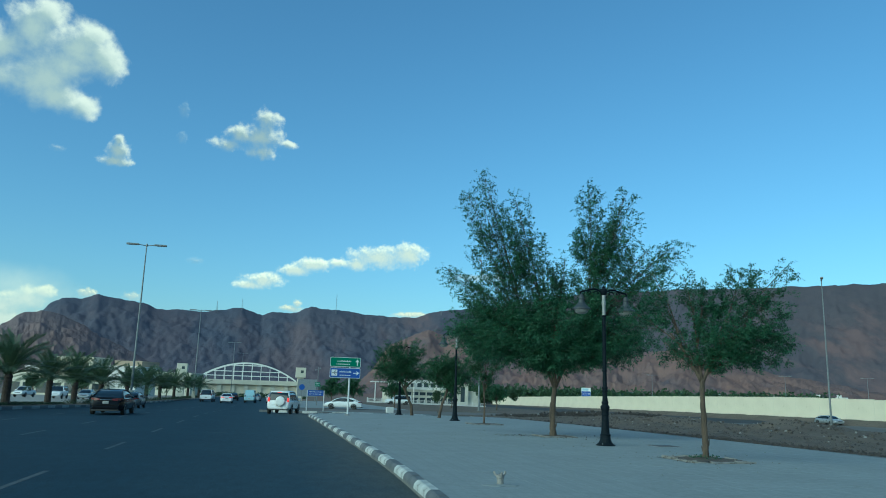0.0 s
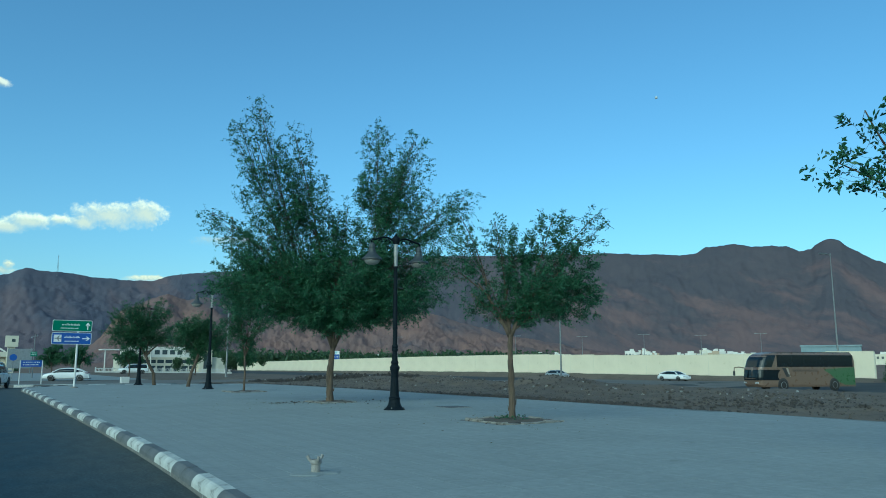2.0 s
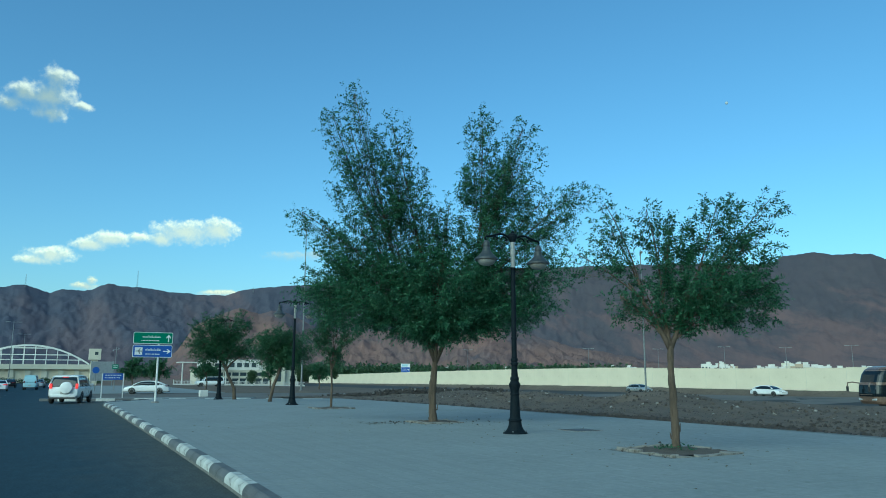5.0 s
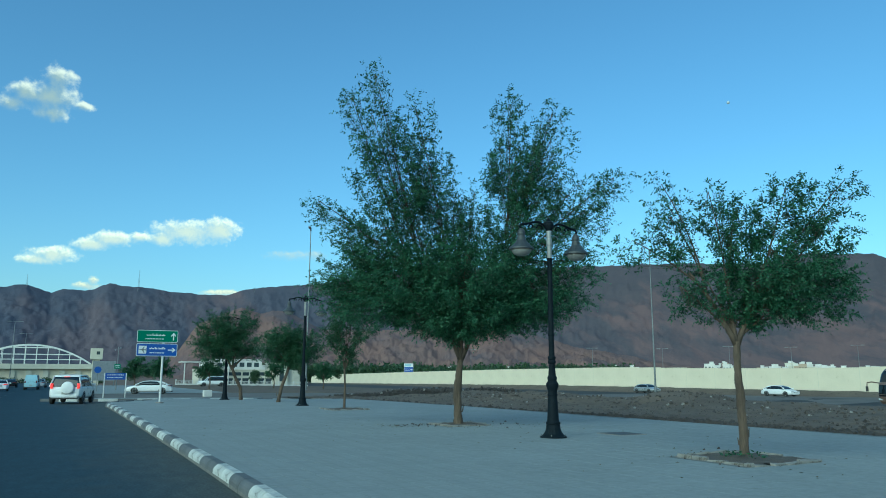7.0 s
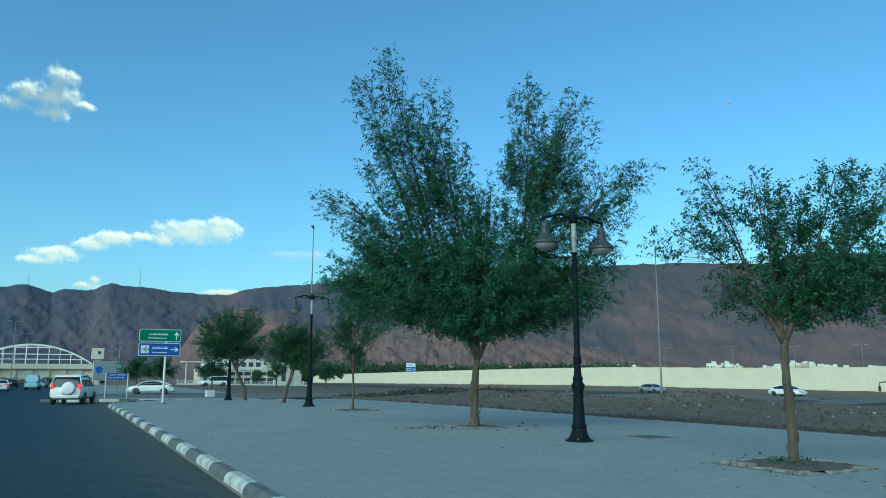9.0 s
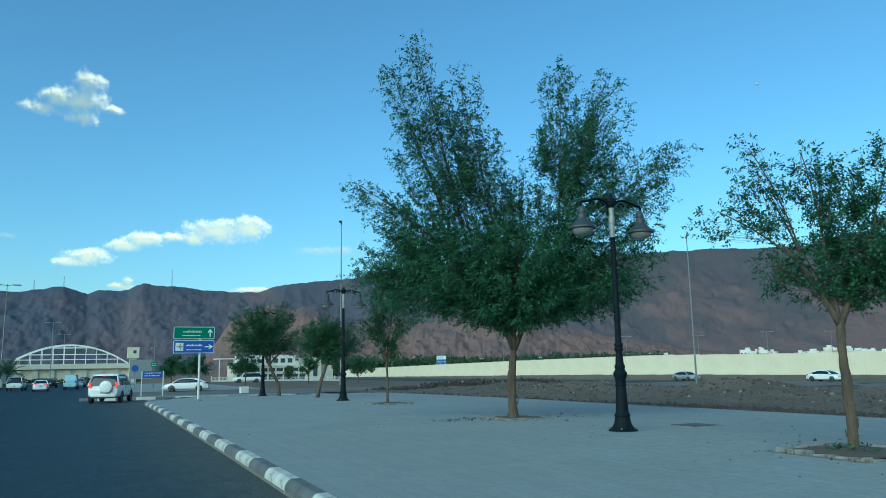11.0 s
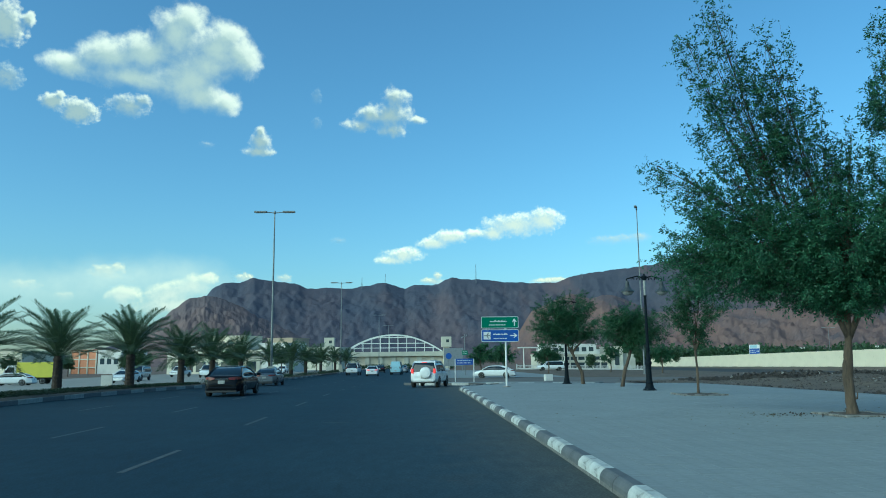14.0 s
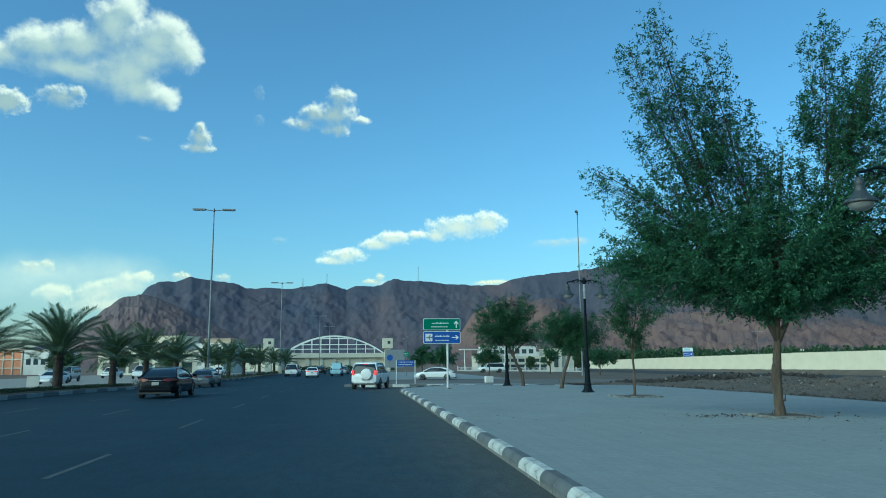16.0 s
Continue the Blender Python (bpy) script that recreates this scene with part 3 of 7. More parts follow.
def kerb_line(name, path, unit, label, paints=(KERB_WHITE, KERB_BLACK)):
    """A row of stones along a polyline, painted black and white by turns."""
    parent = new(name)
    tagged(parent, label, "kerb", kind="structure")
    white, black = (kerb_stone_mesh(unit, paint) for paint in paints)
    k = 0
    for (x0, y0), (x1, y1) in zip(path, path[1:]):
        n = max(1, round(math.hypot(x1 - x0, y1 - y0) / unit))
        ang = math.degrees(math.atan2(-(x1 - x0), y1 - y0))
        for i in range(n):
            ob = new("kerb_stone", white if k // 2 % 2 else black)
            ob.parent = parent
            x, y = x0 + (x1 - x0) * i / n, y0 + (y1 - y0) * i / n
            ob.matrix_basis = pose(x, y, level(x, y) + random.uniform(-0.004, 0.004), 0, 0, ang + random.uniform(-0.25, 0.25)) @ Matrix.Diagonal((1, math.hypot(x1 - x0, y1 - y0) / n / unit, 1, 1))
            k += 1
    return parent


kerb_line("pavement_kerb", [(kerb_x(-39.97 + 1.32 * k), -39.97 + 1.32 * k) for k in range(68)], 0.66, "chamfered concrete kerb painted black and white, scuffed")
kerb_line("corner_kerb", [(kerb_x(48.47), 48.47), (3.3, 51.0), (4.2, 53.6), (5.6, 56.4), (7.5, 58.2)], 0.66, "rounded end of the black and white kerb")
kerb_line("end_kerb", [(17.4, 50.6), (13.5, 53.2), (10.5, 57.3), (7.5, 58.2)], 0.66, "black and white kerb at the end of the pavement")
kerb_line("island_kerb", [(-0.1, 64.6), (2.2, 62.9), (7.0, 60.6)], 0.66, "black and white kerb round the nose of a traffic island")
kerb_line("median_kerb", [(-15.55, 0), (-15.5, 70), (-13.4, 150), (-10.5, 300)], 1.0, "weathered black and white kerb along the planted median", (KERB_FADED, KERB_BLACK))
bm = bmesh.new()
isl = [(0.05, 64.75), (2.3, 63.1), (7.1, 60.8), (12.5, 57.5), (14, 60), (8, 65.8), (2.4, 67.4)]
lo = [bm.verts.new((x, y, -0.1 + level(x, y))) for x, y in isl]
hi = [bm.verts.new((x, y, 0.165 + level(x, y))) for x, y in isl]
bm.faces.new(hi)
for i in range(len(lo)):
    j = (i + 1) % len(lo)
    bm.faces.new((lo[i], lo[j], hi[j], hi[i]))
bmesh.ops.recalc_face_normals(bm, faces=bm.faces)
tagged(put("traffic_island", bm, PAVING), "paved traffic island with a pointed nose", "traffic island", kind="structure")
median = grid_sheet("median", [-19.4, -19.3, -17.5, -15.5, -15.34], steps((-40, 70, 10)), lambda x, y: level(x, y) + (0.2 if -19.35 < x < -15.4 else -0.1), SOIL)
tagged(median, "soil strip of the planted median", "median", kind="structure")
bm = bmesh.new()
rows = []
for y in steps((70, 310, 12)):
    c = -15.5 + 2.1 * smoothstep(70, 150, y) + 2.9 * smoothstep(150, 300, y)
    rows.append([bm.verts.new((c + dx, y, level(c, y) + z)) for dx, z in ((-3.9, -0.1), (-3.8, 0.2), (0.03, 0.2), (0.16, -0.1))])
for a, b in zip(rows, rows[1:]):
    for i in range(3):
        bm.faces.new((a[i], a[i + 1], b[i + 1], b[i]))
tagged(put("median_far", bm, SOIL), "soil strip of the planted median curving away", "median", kind="structure")

# lane dashes
for lane, x in ((0, -3.7), (1, -7.25), (2, -10.9)):
    bm = bmesh.new()
    for k in range(-2, 22):
        y0 = (2.2, 7.6, 9.2)[lane] + k * 8.1
        y1 = y0 + 2.8
        vs = [bm.verts.new((px, py, level(px, py) + 0.004)) for px, py in ((x - 0.055, y0), (x + 0.055, y0), (x + 0.055, y1), (x - 0.055, y1))]
        bm.faces.new(vs)
    tagged(put("lane_marking", bm, PAINT_LINE), "worn white dashed lane line on the asphalt", "road marking", "lane lines", "structure")

# patches on the road
for x, y, w, h in ((1.4, 20.5, 0.3, 0.13), (1.12, 17.2, 0.12, 0.06), (1.3, 16.9, 0.08, 0.05), (-1.4, 27, 0.4, 0.12)):
    bm = bmesh.new()
    ring = [bm.verts.new((x + w * math.cos(a) * random.uniform(0.7, 1.1), y + h * math.sin(a) * random.uniform(0.7, 1.2), 0.004)) for a in [i * math.pi / 7 for i in range(14)]]
    bm.faces.new(ring)
    tagged(put("road_patch", bm, STAIN), "dark irregular tar patch on the asphalt", "road patch", "tar patches", "structure")


# ---- street furniture ----
def park_lamp(x, y, turn=0.0):
    """Cast iron park lamp with two bell shades on scrolled arms."""
    t = base("park_lamp", x, y, TOP + level(x, y), "black cast iron park lamp post with two grey bell lanterns", "lamp post", "park lamps", turn)
    bm = bmesh.new()
    lathe(bm, [(0.31, 0), (0.31, 0.025), (0.26, 0.05), (0.215, 0.1), (0.18, 0.17), (0.165, 0.24), (0.16, 0.3)], 16)
    part("foot", bm, IRON, t, smooth=False)
    for a in range(4):
        bm = bmesh.new()
        lathe(bm, [(0.016, 0), (0.016, 0.03), (0.008, 0.036)], 6, Matrix.Translation((0.28 * math.cos(a * 1.571 + 0.8), 0.28 * math.sin(a * 1.571 + 0.8), 0.045)))
        part("bolt", bm, STEEL, t)
    bm = bmesh.new()
    lathe(bm, [(0.15, 0.3), (0.168, 0.31), (0.168, 0.35), (0.142, 0.37), (0.134, 0.42), (0.108, 0.94), (0.12, 0.96), (0.12, 0.99), (0.106, 1.0), (0.112, 1.08), (0.14, 1.16), (0.148, 1.2), (0.148, 1.23), (0.125, 1.26), (0.1, 1.3), (0.112, 1.34), (0.112, 1.38), (0.088, 1.42), (0.078, 1.58), (0.072, 1.68), (0.092, 1.71), (0.096, 1.75), (0.08, 1.78), (0.094, 1.81), (0.094, 1.85), (0.074, 1.88)], 18)
    part("pedestal", bm, IRON, t, smooth=False)
    bm = bmesh.new()
    lathe(bm, [(0.07, 1.86), (0.066, 2.34), (0.076, 2.36), (0.076, 2.4), (0.065, 2.42), (0.056, 4.15), (0.072, 4.17), (0.072, 4.21)], 14)
    part("shaft", bm, IRON, t, smooth=False)
    bm = bmesh.new()
    lathe(bm, [(0.056, 4.2), (0.056, 4.5), (0.068, 4.56), (0.068, 4.66), (0.056, 4.7), (0.06, 4.9)], 14)
    part("collar", bm, COLLAR, t, "pale bare metal collar", smooth=False)
    bm = bmesh.new()
    lathe(bm, [(0.06, 4.88), (0.1, 4.93), (0.13, 5.02), (0.12, 5.08), (0.07, 5.11), (0.04, 5.16), (0.012, 5.2)], 14)
    part("finial", bm, IRON, t, smooth=False)
    for s in (-1, 1):
        bm = bmesh.new()
        pipe(bm, [(s * (0.08 + 0.72 * u), 0, 4.98 + 0.075 * math.sin(u * math.pi * 1.0) + 0.03 * math.sin(u * 6.0)) for u in [i / 10 for i in range(11)]] + [(s * 0.83, 0, 4.92), (s * 0.8, 0, 4.85)], 0.03, 6)
        part("arm", bm, IRON, t, smooth=True)
        for cx, r in ((0.25, 0.11), (0.5, 0.085)):
            bm = bmesh.new()
            pipe(bm, [(s * (cx + (r - 0.010 * k) * math.cos(k * 0.55)), 0, 4.96 - r * 0.3 + (r - 0.010 * k * r / 0.085) * math.sin(k * 0.55)) for k in range(9)], 0.02, 5)
            part("scroll", bm, IRON, t, smooth=True)
        bm = bmesh.new()
        lathe(bm, [(0.02, 4.88), (0.05, 4.86), (0.085, 4.8), (0.095, 4.74), (0.085, 4.69), (0.1, 4.66), (0.105, 4.6), (0.14, 4.55), (0.22, 4.46), (0.295, 4.4), (0.305, 4.36), (0.285, 4.36)], 20, Matrix.Translation((s * 0.8, 0, 0)))
        hood = part("lantern_hood", bm, LAMP_HOOD, t, "weathered grey bell hood", smooth=False)
        bm = bmesh.new()
        lathe(bm, [(0.235, 4.36), (0.225, 4.31), (0.18, 4.25), (0.1, 4.215), (0.02, 4.205)], 18, Matrix.Translation((s * 0.8, 0, 0)))
        part("bowl", bm, LAMP_BOWL, hood, "frosted glass bowl", smooth=True)
    return t


lamp = park_lamp(11.0, 20.0)
copy_thing(lamp, pose(11.0, 40.0, TOP + level(11, 40), 0, 0, 4))
copy_thing(lamp, pose(9.95, 52.9, TOP + level(10, 53), 0, 0, -3))


def mast_light(x, y, h, double, label, turn=0.0):
    """Tall steel street light with one or two lantern arms."""
    t = base("street_light", x, y, level(x, y) + 0.1, label, "street light", "tall street lights", turn)
    bm = bmesh.new()
    box(bm, (0, 0, 0.02), (0.5, 0.5, 0.04))
    part("base_plate", bm, STEEL, t)
    bm = bmesh.new()
    lathe(bm, [(0.16, 0.04), (0.16, 1.2), (0.13, 1.25), (0.055, h)], 12)
    part("pole", bm, STEEL, t)
    if h > 17 and double:
        bm = bmesh.new()
        box(bm, (0, 0, 0.75), (0.8, 0.8, 1.6), 0.06, 0, 0.72)
        part("plinth", bm, CREAM2, t, "pale concrete plinth")
    for s in ((-1, 1) if double else (1,)):
        bm = bmesh.new()
        rod(bm, (0, 0, h - 0.05), (s * 0.9, 0, h + 0.06), 0.05, 0.045, 8)
        arm = part("arm", bm, STEEL, t)
        bm = bmesh.new()
        box(bm, (s * 1.45, 0, h + 0.07), (1.3, 0.36, 0.18), 0.05)
        head = part("lantern", bm, STEEL, t, "grey lantern head")
        bm = bmesh.new()
        box(bm, (s * 1.5, 0, h - 0.03), (0.9, 0.26, 0.02))
        part("lens", bm, LAMP_BOWL, head)
    bm = bmesh.new()
    lathe(bm, [(0.1, h - 0.15), (0.12, h), (0.05, h + 0.2)], 8)
    part("cap", bm, STEEL, t)
    return t


for x, y, h in ((-13.8, 83, 17.3), (-13.6, 152, 17.3), (-11.0, 252, 17.3), (-10.3, 322, 17.3)):
    mast_light(x, y, h, True, "tall grey steel street light with two lantern arms on the median")
mast_light(31.4, 106.5, 22.5, False, "tall slim grey street light on the empty lot", 248)
mast_light(73.0, 83.0, 19.6, False, "tall slim grey street light before the cream wall", 232)
for az, r in ((38, 290), (43, 300), (47.5, 285), (51.5, 300), (55.5, 290), (29, 300)):
    mast_light(r * math.sin(radians(az)), r * math.cos(radians(az)), 13.0, True, "distant grey street light behind the boundary wall", -az)
mast_light(101, 58, 17.2, False, "tall slim grey street light behind the cream wall", 170)


def frame_plate(x0, x1, z0, z1, y, bm, thick=0.03, r=0.05):
    pts = []
    for cx, cz, a0 in ((x1 - r, z1 - r, 0), (x0 + r, z1 - r, 90), (x0 + r, z0 + r, 180), (x1 - r, z0 + r, 270)):
        pts += [(cx + r * math.cos(radians(a0 + k * 22.5)), cz + r * math.sin(radians(a0 + k * 22.5))) for k in range(5)]
    plate(bm, pts[::-1], thick, Matrix.Translation((0, y, 0)))


def bars(bm, x0, x1, z, h, y, rng, gap=0.06):
    """Unreadable lettering as plain bars."""
    x = x0
    while x < x1 - 0.05:
        w = min(rng.uniform(0.03, 0.13), x1 - x)
        plate(bm, [(x, z), (x, z + h), (x + w, z + h), (x + w, z)], 0.004, Matrix.Translation((0, y, 0)))
        x += w + gap


def arrow(bm, cx, cz, s, up, y):
    pts = [(-0.13, -1), (-0.13, 0.35), (-0.5, -0.05), (-0.62, 0.18), (0, 1), (0.62, 0.18), (0.5, -0.05), (0.13, 0.35), (0.13, -1)]
    if not up:
        pts = [(b, -a) for a, b in pts]
    plate(bm, [(cx + a * s, cz + b * s) for a, b in pts], 0.004, Matrix.Translation((0, y, 0)))


def direction_sign():
    rng = random.Random(4)
    t = base("direction_sign", 5.5, 46.9, TOP + level(5.5, 47), "direction sign, green and blue panels on a white post", "road sign")
    bm = bmesh.new()
    lathe(bm, [(0.2, 0), (0.2, 0.06), (0.06, 0.08)], 12)
    part("footing", bm, CONCRETE, t)
    bm = bmesh.new()
    rod(bm, (0, 0, 0.05), (0, 0, 3.7), 0.055, 0.055, 12)
    part("post", bm, WHITE_POST, t)
    for name, z0, z1, colour, lab in (("green_panel", 3.12, 3.74, SIGN_GREEN, "green panel with white lettering and an upward arrow"), ("blue_panel", 2.4, 3.05, SIGN_BLUE, "blue panel with an aircraft symbol and an arrow to the side")):
        bm = bmesh.new()
        frame_plate(-1.31, 0.69, z0, z1, -0.1, bm, 0.03, 0.07)
        panel = part(name, bm, SIGN_WHITE, t, lab)
        bm = bmesh.new()
        frame_plate(-1.285, 0.665, z0 + 0.025, z1 - 0.025, -0.117, bm, 0.006, 0.05)
        part("panel_face", bm, colour, panel)
        bm = bmesh.new()
        if colour is SIGN_GREEN:
            arrow(bm, 0.47, (z0 + z1) / 2, 0.2, True, -0.123)
            bars(bm, -0.85, 0.1, z0 + 0.33, 0.055, -0.123, rng, 0.022)
            bars(bm, -0.6, 0.05, z0 + 0.4, 0.03, -0.123, rng, 0.12)
            bars(bm, -0.9, 0.05, z0 + 0.15, 0.045, -0.123, rng, 0.025)
        else:
            arrow(bm, 0.42, (z0 + z1) / 2 + 0.0, 0.2, False, -0.123)
            bars(bm, -0.68, 0.12, z0 + 0.36, 0.055, -0.123, rng, 0.022)
            bars(bm, -0.6, 0.1, z0 + 0.43, 0.03, -0.123, rng, 0.12)
            bars(bm, -0.66, 0.1, z0 + 0.15, 0.045, -0.123, rng, 0.025)
        part("lettering", bm, SIGN_WHITE, panel)["kind"] = "stuff"
        if colour is SIGN_BLUE:
            cz = (z0 + z1) / 2
            bm = bmesh.new()
            frame_plate(-1.2, -0.82, cz - 0.2, cz + 0.2, -0.123, bm, 0.005, 0.02)
            part("symbol_field", bm, SIGN_WHITE, panel)
            bm = bmesh.new()
            for pts in ([(-0.17, -0.025), (-0.17, 0.025), (0.13, 0.025), (0.18, 0), (0.13, -0.025)], [(0.05, 0), (-0.06, 0.16), (-0.1, 0.16), (-0.04, 0), (-0.1, -0.16), (-0.06, -0.16)], [(-0.13, 0), (-0.17, 0.07), (-0.19, 0.07), (-0.17, 0), (-0.19, -0.07), (-0.17, -0.07)]):
                plate(bm, [(-1.01 - a, cz + b) for a, b in pts], 0.004, Matrix.Translation((0, -0.1285, 0)))
            part("aircraft_symbol", bm, SIGN_BACK, panel, "dark aircraft symbol")
        bm = bmesh.new()
        box(bm, (0, -0.07, (z0 + z1) / 2), (0.16, 0.06, 0.08), 0.01)
        part("clamp", bm, STEEL, t)


direction_sign()


def low_blue_sign(x, y):
    rng = random.Random(9)
    t = base("low_blue_sign", x, y, level(x, y), "low blue road sign with lettering on two white posts", "road sign")
    for s in (-0.86, 0.86):
        bm = bmesh.new()
        box(bm, (s, 0, 1.05), (0.08, 0.08, 2.16), 0.015)
        part("post", bm, WHITE_POST, t)
    bm = bmesh.new()
    frame_plate(-0.8, 0.8, 1.58, 2.14, -0.02, bm, 0.05, 0.03)
    panel = part("panel", bm, SIGN_BLUE, t)
    bm = bmesh.new()
    for z in (1.72, 1.94):
        bars(bm, -0.65, 0.65, z, 0.07, -0.048, rng, 0.05)
    part("lettering", bm, SIGN_WHITE, panel)["kind"] = "stuff"


low_blue_sign(5.2, 76.0)


def round_sign(x, y):
    t = base("round_sign", x, y, level(x, y), "round blue traffic sign on a steel post", "road sign")
    bm = bmesh.new()
    rod(bm, (0, 0, 0), (0, 0, 3.1), 0.04, 0.04, 10)
    part("post", bm, STEEL, t)
    bm = bmesh.new()
    lathe(bm, [(0.42, 0), (0.42, 0.02), (0.4, 0.025)], 24, pose(0, -0.05, 2.7, 90, 0, 0))
    part("disc", bm, SIGN_BLUE, t)


round_sign(5.3, 110)


def pole_sign(x, y):
    t = base("pole_sign", x, y, level(x, y), "small green road sign on a slim pole with a side arm", "road sign")
    bm = bmesh.new()
    rod(bm, (0, 0, 0), (0, 0, 5.9), 0.07, 0.045, 10)
    rod(bm, (-0.45, 0, 5.55), (0.3, 0, 5.62), 0.03, 0.03, 6)
    part("pole", bm, STEEL, t)
    for sx, sz in ((-0.4, 5.45), (0.27, 5.75)):
        bm = bmesh.new()
        box(bm, (sx, -0.05, sz), (0.16, 0.3, 0.16), 0.03)
        part("camera_housing", bm, SIGN_BACK, t, "small grey housing")
    bm = bmesh.new()
    frame_plate(-0.4, 0.4, 2.9, 3.55, -0.08, bm, 0.04, 0.04)
    panel = part("panel", bm, SIGN_GREEN, t)
    bm = bmesh.new()
    for z in (3.08, 3.32):
        bars(bm, -0.3, 0.3, z, 0.08, -0.11, random.Random(21), 0.05)
    part("lettering", bm, SIGN_WHITE, panel)["kind"] = "stuff"


pole_sign(8.0, 116.8)
bm = bmesh.new()
fx = base("far_blue_sign", 100, 222, level(100, 222), "blue and white road sign behind the cream wall", "road sign", turn=-24)
rod(bm, (0, 0, 0), (0, 0, 6.5), 0.1, 0.1, 8)
part("post", bm, STEEL, fx)
bm = bmesh.new()
frame_plate(-1.45, 1.45, 3.9, 6.7, -0.12, bm, 0.04, 0.1)
pn = part("panel", bm, SIGN_WHITE, fx)
bm = bmesh.new()
frame_plate(-1.38, 1.38, 3.97, 5.6, -0.144, bm, 0.006, 0.08)
part("panel_face", bm, SIGN_BLUE, pn)
bm = bmesh.new()
arrow(bm, 0.8, 4.8, 0.4, False, -0.15)
bars(bm, -1.2, 0.3, 4.9, 0.16, -0.15, random.Random(3), 0.08)
bars(bm, -1.2, 0.3, 4.4, 0.12, -0.15, random.Random(5), 0.08)
part("lettering", bm, SIGN_WHITE, pn)["kind"] = "stuff"
bm = bmesh.new()
frame_plate(-1.2, 0.7, 5.8, 6.5, -0.144, bm, 0.006, 0.05)
part("upper_face", bm, P_LIGHTBLUE, pn, "pale blue upper field")

# cut-off post on the pavement
cut = base("cut_post", 4.13, 9.5, TOP, "cut-off grey post stub with bent tabs", "post stub")
bm = bmesh.new()
lathe(bm, [(0.34, 0.002), (0.31, 0.012), (0.2, 0.018), (0.09, 0.024)], 14)
for v in bm.verts:
    v.co.x *= 1.0 + 0.25 * noise.noise(v.co * 6)
    v.co.y *= 0.62 + 0.2 * noise.noise(v.co * 7)
part("footing", bm, PAVING, cut, "rough patch of grey mortar")
bm = bmesh.new()
lathe(bm, [(0.06, 0.01), (0.056, 0.11), (0.072, 0.13), (0.07, 0.17), (0.045, 0.17), (0.045, 0.1)], 12)
part("stub", bm, CONCRETE, cut)
for a in (20, 150, 265):
    bm = bmesh.new()
    pipe(bm, [(0.05 * math.cos(radians(a)), 0.05 * math.sin(radians(a)), 0.14), (0.09 * math.cos(radians(a)), 0.09 * math.sin(radians(a)), 0.18), (0.11 * math.cos(radians(a)), 0.11 * math.sin(radians(a)), 0.22)], 0.02, 5)
    part("bent_tab", bm, CONCRETE, cut)

cover = base("manhole_cover", 13.15, 20.15, TOP, "dark square cast iron cover set in the pavement", "manhole cover")
bm = bmesh.new()
box(bm, (0, 0, 0.004), (0.86, 0.86, 0.012), 0.003)
part("rim", bm, CONCRETE, cover)
bm = bmesh.new()
box(bm, (0, 0, 0.012), (0.74, 0.74, 0.012), 0.003)
part("lid", bm, MANHOLE, cover)


# ---- trees ----
def tree_pit(x, y, size):
    t = base("tree_pit", x, y, TOP + level(x, y), "square tree pit edged with low concrete kerbs, soil inside", "tree pit", "tree pits", random.uniform(-2, 2))
    h = size / 2
    pit = random.Random(int(y * 10))
    for a in range(4):
        at = -h
        while at < h - 0.12:
            run = min(pit.uniform(0.28, 0.52), h - at)
            bm = bmesh.new()
            box(bm, (0, 0, 0), (run - pit.uniform(0.005, 0.02), 0.1, 0.1), 0.02, 0)
            for v in bm.verts:
                v.co += Vector((noise.noise(v.co * 9 + Vector((a, at, y))), noise.noise(v.co * 9 + Vector((y, a, at))), noise.noise(v.co * 8 + Vector((at, y, a))))) * 0.02
            e = part("edge_stone", bm, PIT_EDGE, t)
            e.matrix_basis = pose(0, 0, 0, 0, 0, a * 90) @ pose(at + run / 2, -h + pit.uniform(-0.03, 0.03), pit.uniform(-0.03, 0.012), pit.uniform(-9, 9), pit.uniform(-4, 4), pit.uniform(-5, 5))
            at += run
    bm = bmesh.new()
    n = 10
    vs = [[bm.verts.new(((i / n - 0.5) * (size - 0.1), (j / n - 0.5) * (size - 0.1), 0.025 + 0.035 * noise.noise(Vector((x + i * 0.7, y + j * 0.7, 0))) + 0.05 * math.exp(-((i - 5) ** 2 + (j - 5) ** 2) / 6))) for i in range(n + 1)] for j in range(n + 1)]
    for j in range(n):
        for i in range(n):
            bm.faces.new((vs[j][i], vs[j][i + 1], vs[j + 1][i + 1], vs[j + 1][i]))
    part("soil", bm, SOIL, t, smooth=True)


def bezier(p0, p1, p2, n):
    return [p0 * (1 - u) ** 2 + p1 * 2 * u * (1 - u) + p2 * u * u for u in [i / n for i in range(n + 1)]]


